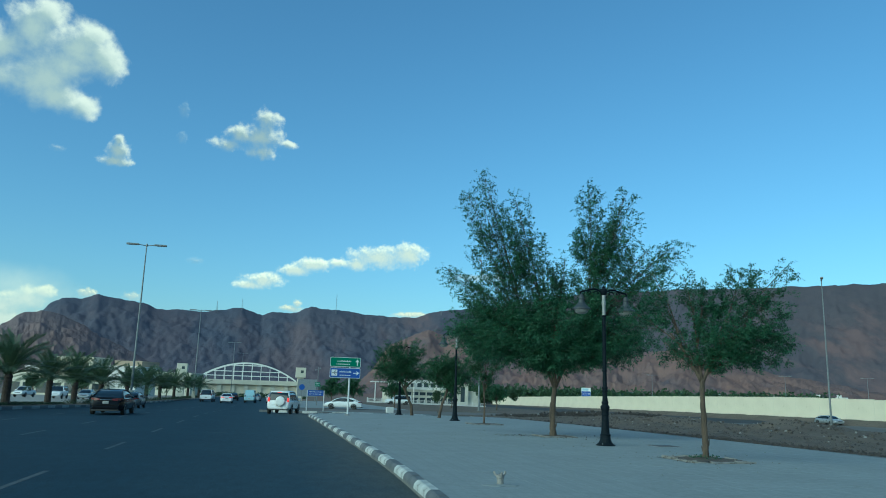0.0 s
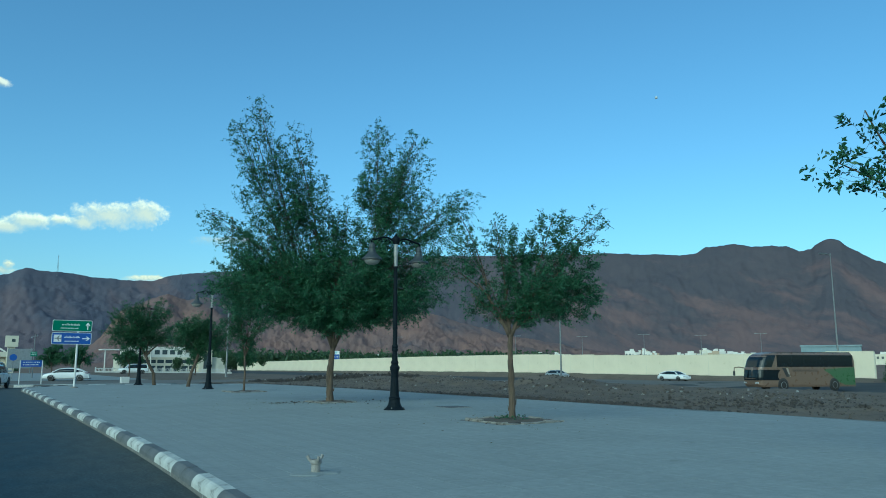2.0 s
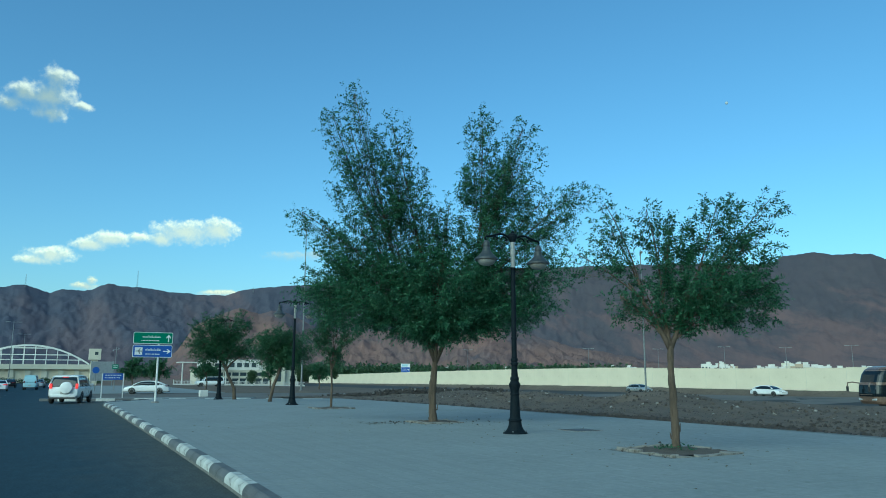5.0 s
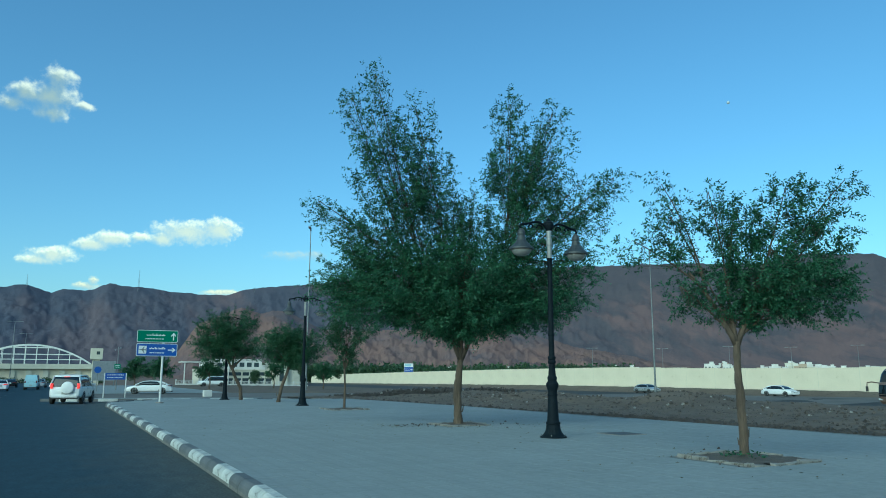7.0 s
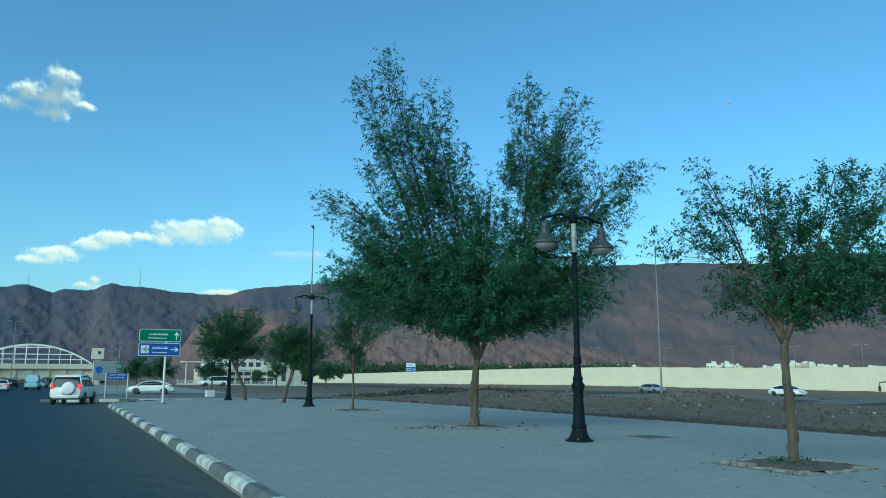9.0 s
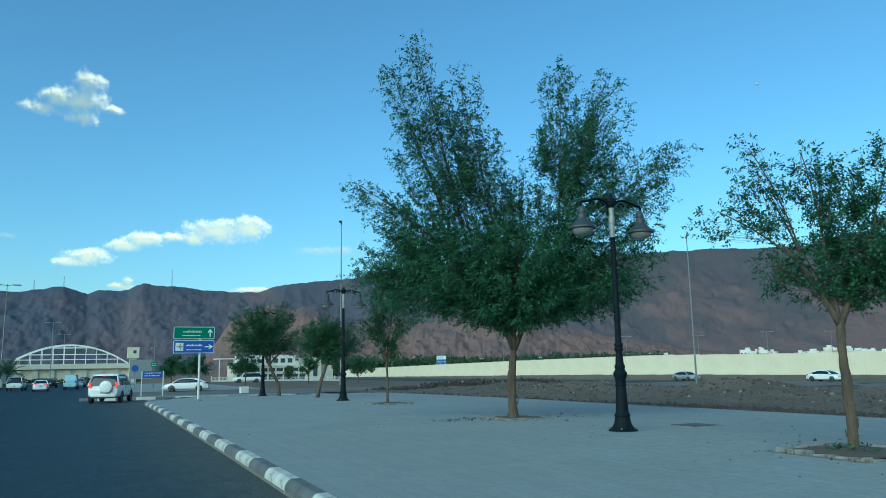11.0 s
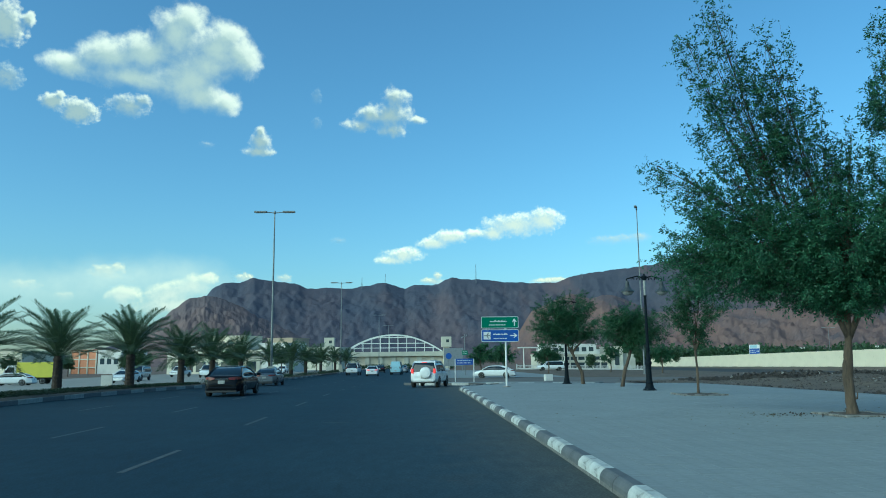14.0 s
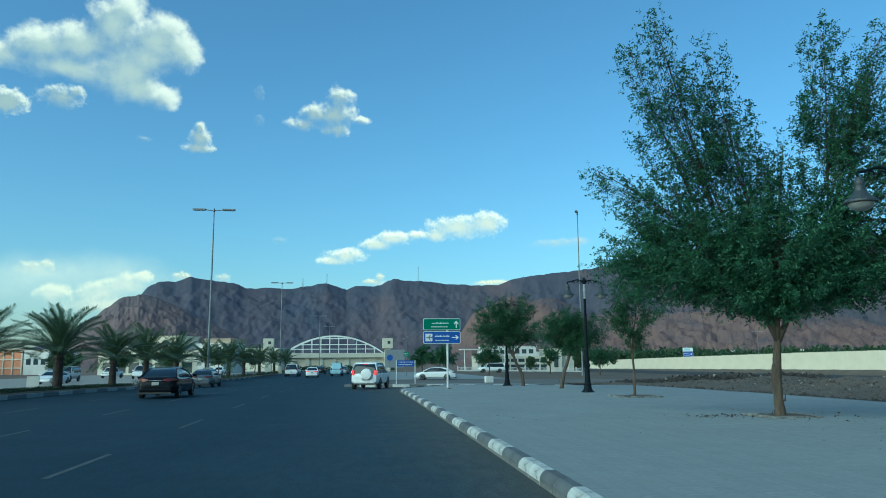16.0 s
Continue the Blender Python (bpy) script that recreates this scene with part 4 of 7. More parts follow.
def leafy_tree(x, y, lobes, trunk, r0, label, leaf_mat, leaf_len, total, view, seed, twigs=34, sprig=0.2, low=1.0):
    """A tree whose limbs lead to crown lobes of (across, along, height, width, depth, tall, density); leaves sit on fine twigs.
    view: heading in degrees that 'along' points to. trunk: points (across, along, height), the last is the fork."""
    rng = np.random.default_rng(seed)
    rnd = random.Random(seed)
    t = base("tree", x, y, TOP + level(x, y), label, "tree", "pavement trees")
    c, s = math.cos(radians(view)), math.sin(radians(view))
    turnv = lambda p: Vector((p[0] * c + p[1] * s, -p[0] * s + p[1] * c, p[2]))
    bm = bmesh.new()
    tp = [turnv(p) for p in trunk]
    fine = []
    for a, b in zip(tp, tp[1:]):
        for k in range(7):
            fine.append(a.lerp(b, k / 7) + Vector((rnd.uniform(-1, 1), rnd.uniform(-1, 1), 0)) * r0 * 0.06)
    fine.append(tp[-1])
    rad = [r0 * (1.0 - 0.3 * i / (len(fine) - 1)) * (1 + 0.35 * max(0, 1 - i / 1.5)) * rnd.uniform(0.94, 1.08) for i in range(len(fine))]
    pipe(bm, fine, rad, 14)
    for v in bm.verts:
        n = noise.noise(Vector((v.co.x * 5 + seed, v.co.y * 5, v.co.z * 2.2))) * 0.16 + noise.noise(Vector((v.co.x * 14, v.co.y * 14 + seed, v.co.z * 7))) * 0.09
        ax = min(fine, key=lambda q: abs(q.z - v.co.z))
        v.co = Vector((ax.x + (v.co.x - ax.x) * (1 + n), ax.y + (v.co.y - ax.y) * (1 + n), v.co.z))
    for k in range(5 if r0 > 0.08 else 0):
        a, h = rnd.uniform(0, 6.28), rnd.uniform(0.02, 0.4)
        p = Vector((math.cos(a) * r0 * 1.0, math.sin(a) * r0 * 1.0, h))
        pipe(bm, [p * 0.6 + Vector((0, 0, h * 0.4)), p, p * 1.25 + Vector((0, 0, 0.06))], [r0 * 0.28, r0 * 0.2, r0 * 0.08], 6)
    part("trunk", bm, BARK, t, smooth=True)
    fork = tp[-1]
    limbs = bmesh.new()
    pos, dirs = [], []
    lobes = [l[:6] + (l[6] * (low if l[2] < 5.2 else 1.0),) for l in lobes]
    dens = np.array([l[6] * l[3] * l[4] ** 0.5 * l[5] for l in lobes])
    dens = dens / dens.sum()
    wide = max(abs(l[0]) for l in lobes)
    mains = {}
    for side in (-1, 0, 1):
        inside = [l for l in lobes if (l[0] < -0.28 * wide) * -1 + (l[0] > 0.28 * wide) == side]
        if not inside:
            continue
        mean = sum((turnv(l[:3]) for l in inside), Vector()) / len(inside)
        node = fork.lerp(mean, 0.62) + Vector((0, 0, 0.06 * (mean - fork).length))
        bow = fork.lerp(node, 0.45) + Vector((rnd.uniform(-0.1, 0.1), rnd.uniform(-0.1, 0.1), 0.12 * (node - fork).length))
        mains[side] = bezier(fork - Vector((0, 0, 0.08)), bow, node, 8)
        pipe(limbs, mains[side], [r0 * 0.66 * (1 - 0.6 * k / 8) for k in range(9)], 8)
    for l, d in zip(lobes, dens):
        ctr = turnv(l[:3])
        main = mains[(l[0] < -0.28 * wide) * -1 + (l[0] > 0.28 * wide)]
        fork = main[rnd.randint(3, 7)] if l[2] > trunk[-1][2] + 0.9 else main[1]
        ax = (turnv((1, 0, 0)), turnv((0, 1, 0)), Vector((0, 0, 1)))
        mid = fork.lerp(ctr, 0.45) + Vector((0, 0, 0.1 * (ctr - fork).length)) + Vector((rnd.uniform(-0.15, 0.15), rnd.uniform(-0.15, 0.15), 0))
        limb = bezier(fork, mid, ctr + Vector((0, 0, l[5] * 0.5)), 7)
        rr = r0 * (0.14 + 0.16 * min(1, d * 8))
        pipe(limbs, limb, [rr * (1 - 0.88 * k / 7) + 0.006 for k in range(8)], 6)
        want = int(total * d)
        nt = max(6, int(twigs * (0.5 + d * len(lobes) * 0.5)))
        per = max(3, want // nt)
        for k in range(nt):
            start = limb[rnd.randint(2, 7)]
            while True:
                v = Vector((rnd.uniform(-1, 1), rnd.uniform(-1, 1), rnd.uniform(-1, 1)))
                if 0.1 < v.length < 1:
                    break
            v = v.normalized() * (v.length ** 0.45) * rnd.uniform(0.85, 1.16)
            end = ctr + ax[0] * v.x * l[3] + ax[1] * v.y * l[4] + ax[2] * v.z * l[5]
            away = (end - tp[-1] + Vector((0, 0, 0.6 * max(0.0, end.z - tp[-1].z - 1.5)))).normalized()
            bend = start.lerp(end, 0.5).lerp(end - away * (0.5 * (l[3] + l[5])), 0.75)
            tw = bezier(start, bend, end, 4)
            pipe(limbs, tw, [0.004, 0.0032, 0.0025, 0.0018, 0.001], 3)
            on = 9
            ns = max(2, per // on)
            us = np.clip(np.append(rng.random(ns - 1) ** 0.7 * 0.75 + 0.25, 1.0), 0, 0.999) * 4
            P = np.array([(p.x, p.y, p.z) for p in tw])
            i0 = np.minimum(us.astype(int), 3)
            root = P[i0] + (P[i0 + 1] - P[i0]) * (us - i0)[:, None]
            dd = (P[4] - P[2]) / (np.linalg.norm(P[4] - P[2]) + 1e-6)
            sd = dd * 0.75 + rng.normal(size=(ns, 3)) * 0.62 + np.array([0, 0, 0.12])
            sd /= np.linalg.norm(sd, axis=1)[:, None]
            sl = sprig * rng.uniform(0.6, 1.5, (ns, 1, 1))
            g = (np.arange(on) + 0.6)[None, :, None] / on
            q = root[:, None, :] + sd[:, None, :] * sl * g + np.array([0, 0, -0.3]) * sl * g ** 2 + rng.normal(size=(ns, on, 3)) * 0.012
            side = np.cross(sd, rng.normal(size=(ns, 3)))
            side /= np.linalg.norm(side, axis=1)[:, None] + 1e-9
            alt = np.where(np.arange(on) % 2, 1.0, -1.0)[None, :, None]
            ld = sd[:, None, :] * 0.55 + side[:, None, :] * alt * 0.75 + rng.normal(size=(ns, on, 3)) * 0.3 + np.array([0, 0, -0.3])
            pos.append(q.reshape(-1, 3))
            dirs.append(ld.reshape(-1, 3))
    part("branchwork", limbs, BARK, t, "brown limbs and fine twigs", smooth=True)
    q, d = np.concatenate(pos), np.concatenate(dirs)
    d /= np.linalg.norm(d, axis=1)[:, None]
    w = np.cross(d, rng.normal(size=d.shape))
    w /= np.linalg.norm(w, axis=1)[:, None] + 1e-9
    L = leaf_len * rng.uniform(0.6, 1.25, (len(q), 1))
    a, e = q, q + d * L
    m = q + d * L * 0.45
    V = np.stack([a, m + w * L * 0.24, e, m - w * L * 0.24], 1).reshape(-1, 3)
    n = len(q)
    F = (np.arange(n)[:, None] * 4 + np.array([0, 1, 2, 3])).tolist()
    raw("crown", V.tolist(), F, leaf_mat, t)
    return t


VIEW = 27.2
tree_pit(11.2, 24.9, 1.3)
tree_pit(11.35, 14.8, 1.62)
tree_pit(11.5, 35.55, 1.55)
leafy_tree(11.1, 24.8, [
    (-2.35, -2.64, 9.13, 0.41, 0.44, 0.97, 1.02), (-3.00, -2.43, 8.82, 0.36, 0.36, 0.44, 0.85), (-1.43, -0.98, 6.32, 0.76, 0.76, 0.76, 1.02), (-1.26, -1.90, 8.45, 0.75, 0.72, 0.91, 1.00), (-2.45, -2.22, 8.15, 0.75, 0.73, 0.86, 1.00),
    (-1.92, -1.62, 7.12, 1.17, 1.03, 0.99, 1.36), (-0.86, -1.11, 6.93, 0.88, 0.94, 1.10, 1.36), (-4.13, -0.75, 6.28, 0.51, 0.48, 0.40, 0.65), (-3.45, -0.68, 5.76, 0.77, 0.68, 0.62, 0.78),
    (-2.41, -0.90, 5.60, 1.29, 1.17, 1.03, 1.16), (-3.24, 0.10, 4.40, 1.22, 1.20, 0.95, 0.80), (-1.73, -0.60, 4.30, 1.70, 1.80, 1.27, 1.10), (0.22, -0.70, 4.30, 1.80, 1.90, 1.38, 1.10),
    (0.11, -0.10, 5.52, 1.15, 1.28, 0.83, 1.30), (2.16, 0.00, 4.20, 1.59, 1.70, 1.38, 1.00), (1.91, -0.19, 5.90, 1.36, 1.38, 1.05, 1.30), (3.56, 0.10, 4.40, 0.85, 1.00, 0.95, 0.60),
    (3.60, -0.54, 6.64, 1.08, 0.98, 0.88, 1.08), (4.64, -0.51, 7.02, 0.71, 0.59, 0.49, 0.85), (4.14, -0.21, 6.03, 0.59, 0.59, 0.59, 0.60), (1.79, -0.44, 7.69, 1.12, 1.07, 1.03, 1.78), (2.72, -0.89, 7.91, 0.85, 0.77, 0.72, 0.92),
    (1.55, -0.82, 9.02, 0.55, 0.57, 0.86, 1.12), (2.83, -0.70, 8.93, 0.59, 0.48, 0.58, 0.88), (-0.19, -0.67, 6.15, 0.68, 0.78, 0.68, 0.78), (0.49, -0.28, 6.49, 0.59, 0.68, 0.68, 0.66), (2.05, -0.50, 6.97, 0.76, 0.78, 0.68, 1.61), (3.37, -0.22, 5.56, 0.84, 0.89, 0.69, 0.90), (0.00, -0.20, 2.78, 1.10, 1.10, 0.42, 1.00), (-1.00, 0.00, 2.98, 1.00, 1.00, 0.42, 1.00), (1.20, 0.00, 2.95, 0.90, 1.00, 0.42, 0.90), (-2.59, 0.00, 3.60, 1.48, 1.50, 0.80, 0.90), (0.32, -0.30, 3.15, 1.70, 1.70, 0.62, 1.00), (2.48, 0.10, 3.45, 1.27, 1.30, 0.74, 0.80), (-3.89, 0.20, 4.00, 0.85, 0.90, 0.64, 0.50)],
    [(0, 0, -0.05), (-0.05, 0, 0.8), (0.0, 0, 1.4), (0.06, 0, 1.92)], 0.123, "large spreading tree with a deep green forked crown", LEAF_A, 0.071, 290000, VIEW, 3, 76, 0.2, 2.0)
leafy_tree(11.35, 14.85, [
    (-1.22, 0.00, 4.65, 0.28, 0.40, 0.50, 0.55), (-1.06, 0.10, 4.04, 0.50, 0.50, 0.55, 0.60), (-0.37, 0.00, 4.55, 0.30, 0.40, 0.45, 0.55), (-1.80, 0.00, 3.67, 0.40, 0.40, 0.35, 0.40),
    (0.11, 0.10, 4.10, 0.65, 0.70, 0.55, 0.90), (1.06, 0.00, 4.59, 0.60, 0.60, 0.50, 0.80), (2.17, 0.00, 4.77, 0.30, 0.35, 0.45, 0.55), (1.80, 0.00, 4.04, 0.60, 0.60, 0.50, 0.80),
    (0.64, -0.20, 3.37, 0.95, 1.00, 0.60, 1.20), (1.59, 0.00, 3.00, 0.75, 0.80, 0.65, 1.10), (-0.53, 0.10, 3.12, 0.55, 0.60, 0.50, 0.55), (0.74, 0.00, 2.60, 0.70, 0.70, 0.35, 1.00), (-0.95, 0.10, 2.85, 0.45, 0.40, 0.35, 0.35), (0.25, 0.0, 2.65, 0.5, 0.5, 0.35, 0.8), (-0.35, 0.1, 2.75, 0.45, 0.5, 0.3, 0.6)],
    [(0, 0, -0.05), (-0.01, 0, 0.7), (-0.03, 0, 1.4), (-0.02, 0, 2.02)], 0.083, "young tree with a sparse flat crown of bright leaves", LEAF_B, 0.058, 52000, VIEW, 5, 32, 0.16)
leafy_tree(11.45, 35.5, [
    (0, 0, 3.0, 0.85, 0.8, 0.8, 1), (-0.6, 0, 3.8, 0.65, 0.6, 0.65, 0.8), (0.25, 0, 4.3, 0.5, 0.5, 0.6, 0.7), (0.8, 0, 3.4, 0.6, 0.6, 0.6, 0.7), (-0.95, 0, 3.1, 0.5, 0.5, 0.5, 0.6), (-0.3, 0, 4.5, 0.4, 0.4, 0.5, 0.5), (0.1, 0, 2.2, 0.65, 0.5, 0.4, 0.7)],
    [(0, 0, -0.05), (0.02, 0, 0.8), (-0.02, 0, 1.7)], 0.055, "slender young tree with a loose narrow crown in a kerbed pit", LEAF_C, 0.07, 15000, 12, 7, 20, 0.2)
leafy_tree(10.75, 52.0, [
    (-1.69, 0.00, 4.23, 1.38, 1.32, 1.23, 1.00), (-0.49, 0.00, 4.72, 1.38, 1.32, 0.99, 1.00), (-2.17, 0.00, 3.23, 1.03, 1.10, 0.86, 1.00), (0.23, 0.00, 3.73, 1.03, 1.10, 0.99, 1.00), (-0.85, 0.00, 3.11, 1.26, 1.21, 0.74, 1.00), (0.83, 0.00, 2.98, 0.69, 0.66, 0.62, 0.60)],
    [(0, 0, -0.05), (-0.05, 0, 0.7), (-0.4, 0, 1.4), (-0.6, 0, 1.9)], 0.11, "rounded bushy tree with a leaning trunk on the pavement", LEAF_C, 0.085, 42000, 5, 11, 60, 0.24)
leafy_tree(11.35, 45.6, [
    (0.3, 0, 3.6, 1.0, 1.1, 0.8, 1), (-0.6, 0, 3.1, 0.7, 0.9, 0.7, 0.8), (1.3, 0, 3.2, 0.8, 0.9, 0.8, 0.9), (0.8, 0, 2.5, 1.2, 1.1, 0.7, 1), (1.9, 0, 2.6, 0.5, 0.6, 0.6, 0.7), (-0.5, 0, 2.3, 0.5, 0.6, 0.4, 0.6)],
    [(0, 0, -0.05), (0.15, 0, 0.8), (0.4, 0, 1.5), (0.5, 0, 1.9)], 0.1, "bushy tree with a crooked leaning trunk on the pavement", LEAF_C, 0.08, 36000, 10, 13, 60, 0.24)
leafy_tree(11.72, 4.7, [
    (-1.5, 0, 4.7, 0.45, 0.5, 0.5, 0.5), (-1.1, 0, 4.0, 0.6, 0.6, 0.4, 0.6), (-1.9, 0, 4.1, 0.35, 0.4, 0.25, 0.4), (0, 0, 4.3, 1.1, 1.1, 0.9, 1), (1.2, 0, 4.1, 0.9, 0.9, 0.8, 1), (0.2, 0, 3.2, 1.2, 1.2, 0.6, 1)],
    [(0, 0, -0.05), (0.05, 0, 0.8), (0, 0, 1.7), (-0.05, 0, 2.3)], 0.13, "young tree with loose branches of green leaves at the pavement", LEAF_B, 0.1, 12000, 60, 17, 22, 0.18)
tree_pit(11.6, 4.75, 1.4)
for i, (x, y, h) in enumerate(((9.5, 108, 4.6), (12.5, 106, 4.4), (20.5, 118, 5.0), (32.5, 128, 4.6), (39, 122, 4.4))):
    k = h / 4.5
    tr = leafy_tree(x, y, [(-0.8 * k, 0, 3.0 * k, 1.1 * k, 1.1 * k, 0.9 * k, 1), (0.8 * k, 0, 3.1 * k, 1.1 * k, 1.1 * k, 0.9 * k, 1), (0, 0, 3.8 * k, 1.0 * k, 1.0 * k, 0.7 * k, 1), (0, 0, 2.4 * k, 1.3 * k, 1.2 * k, 0.6 * k, 1)],
        [(0, 0, -0.05), (0.1, 0, 0.9 * k), (0, 0, 1.7 * k)], 0.11, "rounded green street tree far along the side road", LEAF_C, 0.28, 2600, 0, 30 + i, 10, 0.5)
    tr.location.z = level(x, y)


# street trees beyond the median
lot_tree = leafy_tree(-52, 150, [(-1.2, 0, 3.2, 1.3, 1.3, 1.0, 1), (1.1, 0, 3.3, 1.3, 1.3, 1.0, 1), (0, 0, 4.4, 1.3, 1.3, 0.9, 1), (0, 0, 2.5, 1.6, 1.5, 0.7, 1)],
    [(0, 0, -0.05), (0.1, 0, 1.0), (0, 0, 1.8)], 0.13, "dark green bushy tree beyond the car park", LEAF_FAR, 0.26, 7000, 0, 61, 16, 0.4)
lot_tree["group"] = "car park trees"
lot_tree.location.z = level(-52, 150)
rnd = random.Random(77)
for x, y in ((-76, 176), (-64, 178), (-89, 176), (-96, 168), (-44, 158), (-38, 166), (-33, 150), (-26, 158), (-57, 168), (-41, 184), (-24, 196), (-35, 200), (-110, 170)):
    copy_thing(lot_tree, pose(x, y, level(x, y), 0, 0, rnd.uniform(0, 360)) @ Matrix.Scale(rnd.uniform(0.75, 1.15), 4))


# ---- palms ----
def frond_mesh(seed, length):
    rnd = random.Random(seed)
    V, F = [], []
    up = rnd.uniform(0.9, 1.1)
    pts = [Vector((length * u, 0, length * (0.4 * up * u - 0.55 * u * u))) for u in [i / 14 for i in range(15)]]
    for i, p in enumerate(pts[:-1]):
        q = pts[i + 1]
        r = 0.03 * (1 - i / 15) + 0.006
        k = len(V)
        V += [p + Vector((0, r, 0)), p - Vector((0, r, 0)), q - Vector((0, r, 0)), q + Vector((0, r, 0)), p - Vector((0, 0, r)), q - Vector((0, 0, r))]
        F += [(k, k + 1, k + 2, k + 3), (k + 1, k + 4, k + 5, k + 2), (k + 4, k, k + 3, k + 5)]
    n = 84
    for i in range(n):
        u = 0.16 + 0.83 * i / (n - 1)
        f = u * 14
        j = min(13, int(f))
        p = pts[j].lerp(pts[j + 1], f - j)
        d = (pts[j + 1] - pts[j]).normalized()
        l = length * 0.27 * (math.sin(min(1, u * 1.4) * 1.7) * (1.15 - 0.6 * u)) * rnd.uniform(0.85, 1.1)
        for sgn in (-1, 1):
            v = (d * 0.75 + Vector((0, sgn * 0.7, 0.28 + rnd.uniform(-0.12, 0.12)))).normalized()
            e = p + v * l + Vector((0, 0, -0.1 * l))
            w = d * 0.016 * length / 2.4
            k = len(V)
            V += [p - w * 0.6, p.lerp(e, 0.5) - w, e, p.lerp(e, 0.5) + w]
            F.append((k, k + 1, k + 2, k + 3))
    mesh = bpy.data.meshes.new("frond")
    mesh.from_pydata(V, [], F)
    mesh.materials.append(LEAF_P)
    return mesh


FRONDS = [frond_mesh(s, 2.95) for s in (1, 2, 3)]


def palm(x, y, k, seed, trunk_h=1.62):
    rnd = random.Random(seed)
    z = level(x, y) + 0.2
    t = base("date_palm", x, y, z, "short stout date palm with arching grey-green fronds on the median", "palm", "median palms", rnd.uniform(0, 360))
    bm = bmesh.new()
    prof = []
    for i in range(15):
        h = trunk_h * k * i / 14
        prof += [(0.235 * k * (1.05 if i % 2 else 0.97) * (1.15 - 0.15 * i / 14), h)]
    prof += [(0.27 * k, trunk_h * k + 0.15), (0.16 * k, trunk_h * k + 0.5)]
    lathe(bm, prof, 12)
    part("trunk", bm, PALM_BARK, t)
    n = 38
    for i in range(n):
        u = i / (n - 1)
        ob = new("frond", FRONDS[i % 3])
        ob.parent = t
        tilt = 74 - 76 * u ** 0.95 + rnd.uniform(-9, 9)
        s = k * rnd.uniform(0.92, 1.12)
        ob.matrix_basis = pose(0, 0, trunk_h * k + 0.3, 0, 0, i * 137.5 + rnd.uniform(-9, 9)) @ pose(0.12, 0, 0, 0, -tilt, rnd.uniform(-4, 4)) @ Matrix.Diagonal((s, s, s, 1))
    return t


for i, (x, y, k) in enumerate(((-18.6, 40.5, 0.93), (-18.5, 48.0, 0.95), (-17.3, 55.0, 1.08), (-17.2, 65.0, 0.98), (-17.4, 74.5, 1.05), (-16.6, 82, 1.0), (-16.4, 96, 0.95), (-15.9, 108, 1.05), (-15.7, 120, 1.0), (-15.2, 134, 1.0), (-14.5, 150, 1.0), (-13.8, 166, 1.05))):
    palm(x, y, k, 50 + i)


# ---- vehicles ----
def wheel(parent, x, y, r, w, side, rim=ALLOY):
    m = Matrix.Translation((x, y, r)) @ Matrix.Rotation(radians(90 * side), 4, "Y")
    bm = bmesh.new()
    lathe(bm, [(r * 0.62, -w / 2), (r * 0.93, -w / 2), (r, -w * 0.32), (r, w * 0.32), (r * 0.93, w / 2), (r * 0.62, w / 2)], 20, m)
    t = part("wheel", bm, TYRE, parent)
    bm = bmesh.new()
    lathe(bm, [(r * 0.64, w * 0.2), (r * 0.64, w * 0.5), (r * 0.58, w * 0.52), (r * 0.54, w * 0.3), (r * 0.16, w * 0.36), (r * 0.12, w * 0.46)], 20, m)
    for k in range(5):
        a = 2 * math.pi * k / 5
        vs = [m @ Vector((r * c0 * math.cos(a + da), r * c0 * math.sin(a + da), w * h)) for c0, da, h in ((0.12, -0.5, 0.47), (0.56, -0.1, 0.5), (0.56, 0.1, 0.5), (0.12, 0.5, 0.47))]
        bm.faces.new([bm.verts.new(v) for v in vs])
    part("rim", bm, rim, t)


def quad_bar(bm, a, b, w, out, thick=0.02):
    """A flat strip from a to b, w wide along y, standing out from the glass."""
    a, b, out = Vector(a), Vector(b), Vector(out)
    v = Vector((0, w / 2, 0))
    ring = lambda p: [p - v, p + v, p + v + out * thick, p - v + out * thick]
    loft(bm, [ring(a), ring(b)])


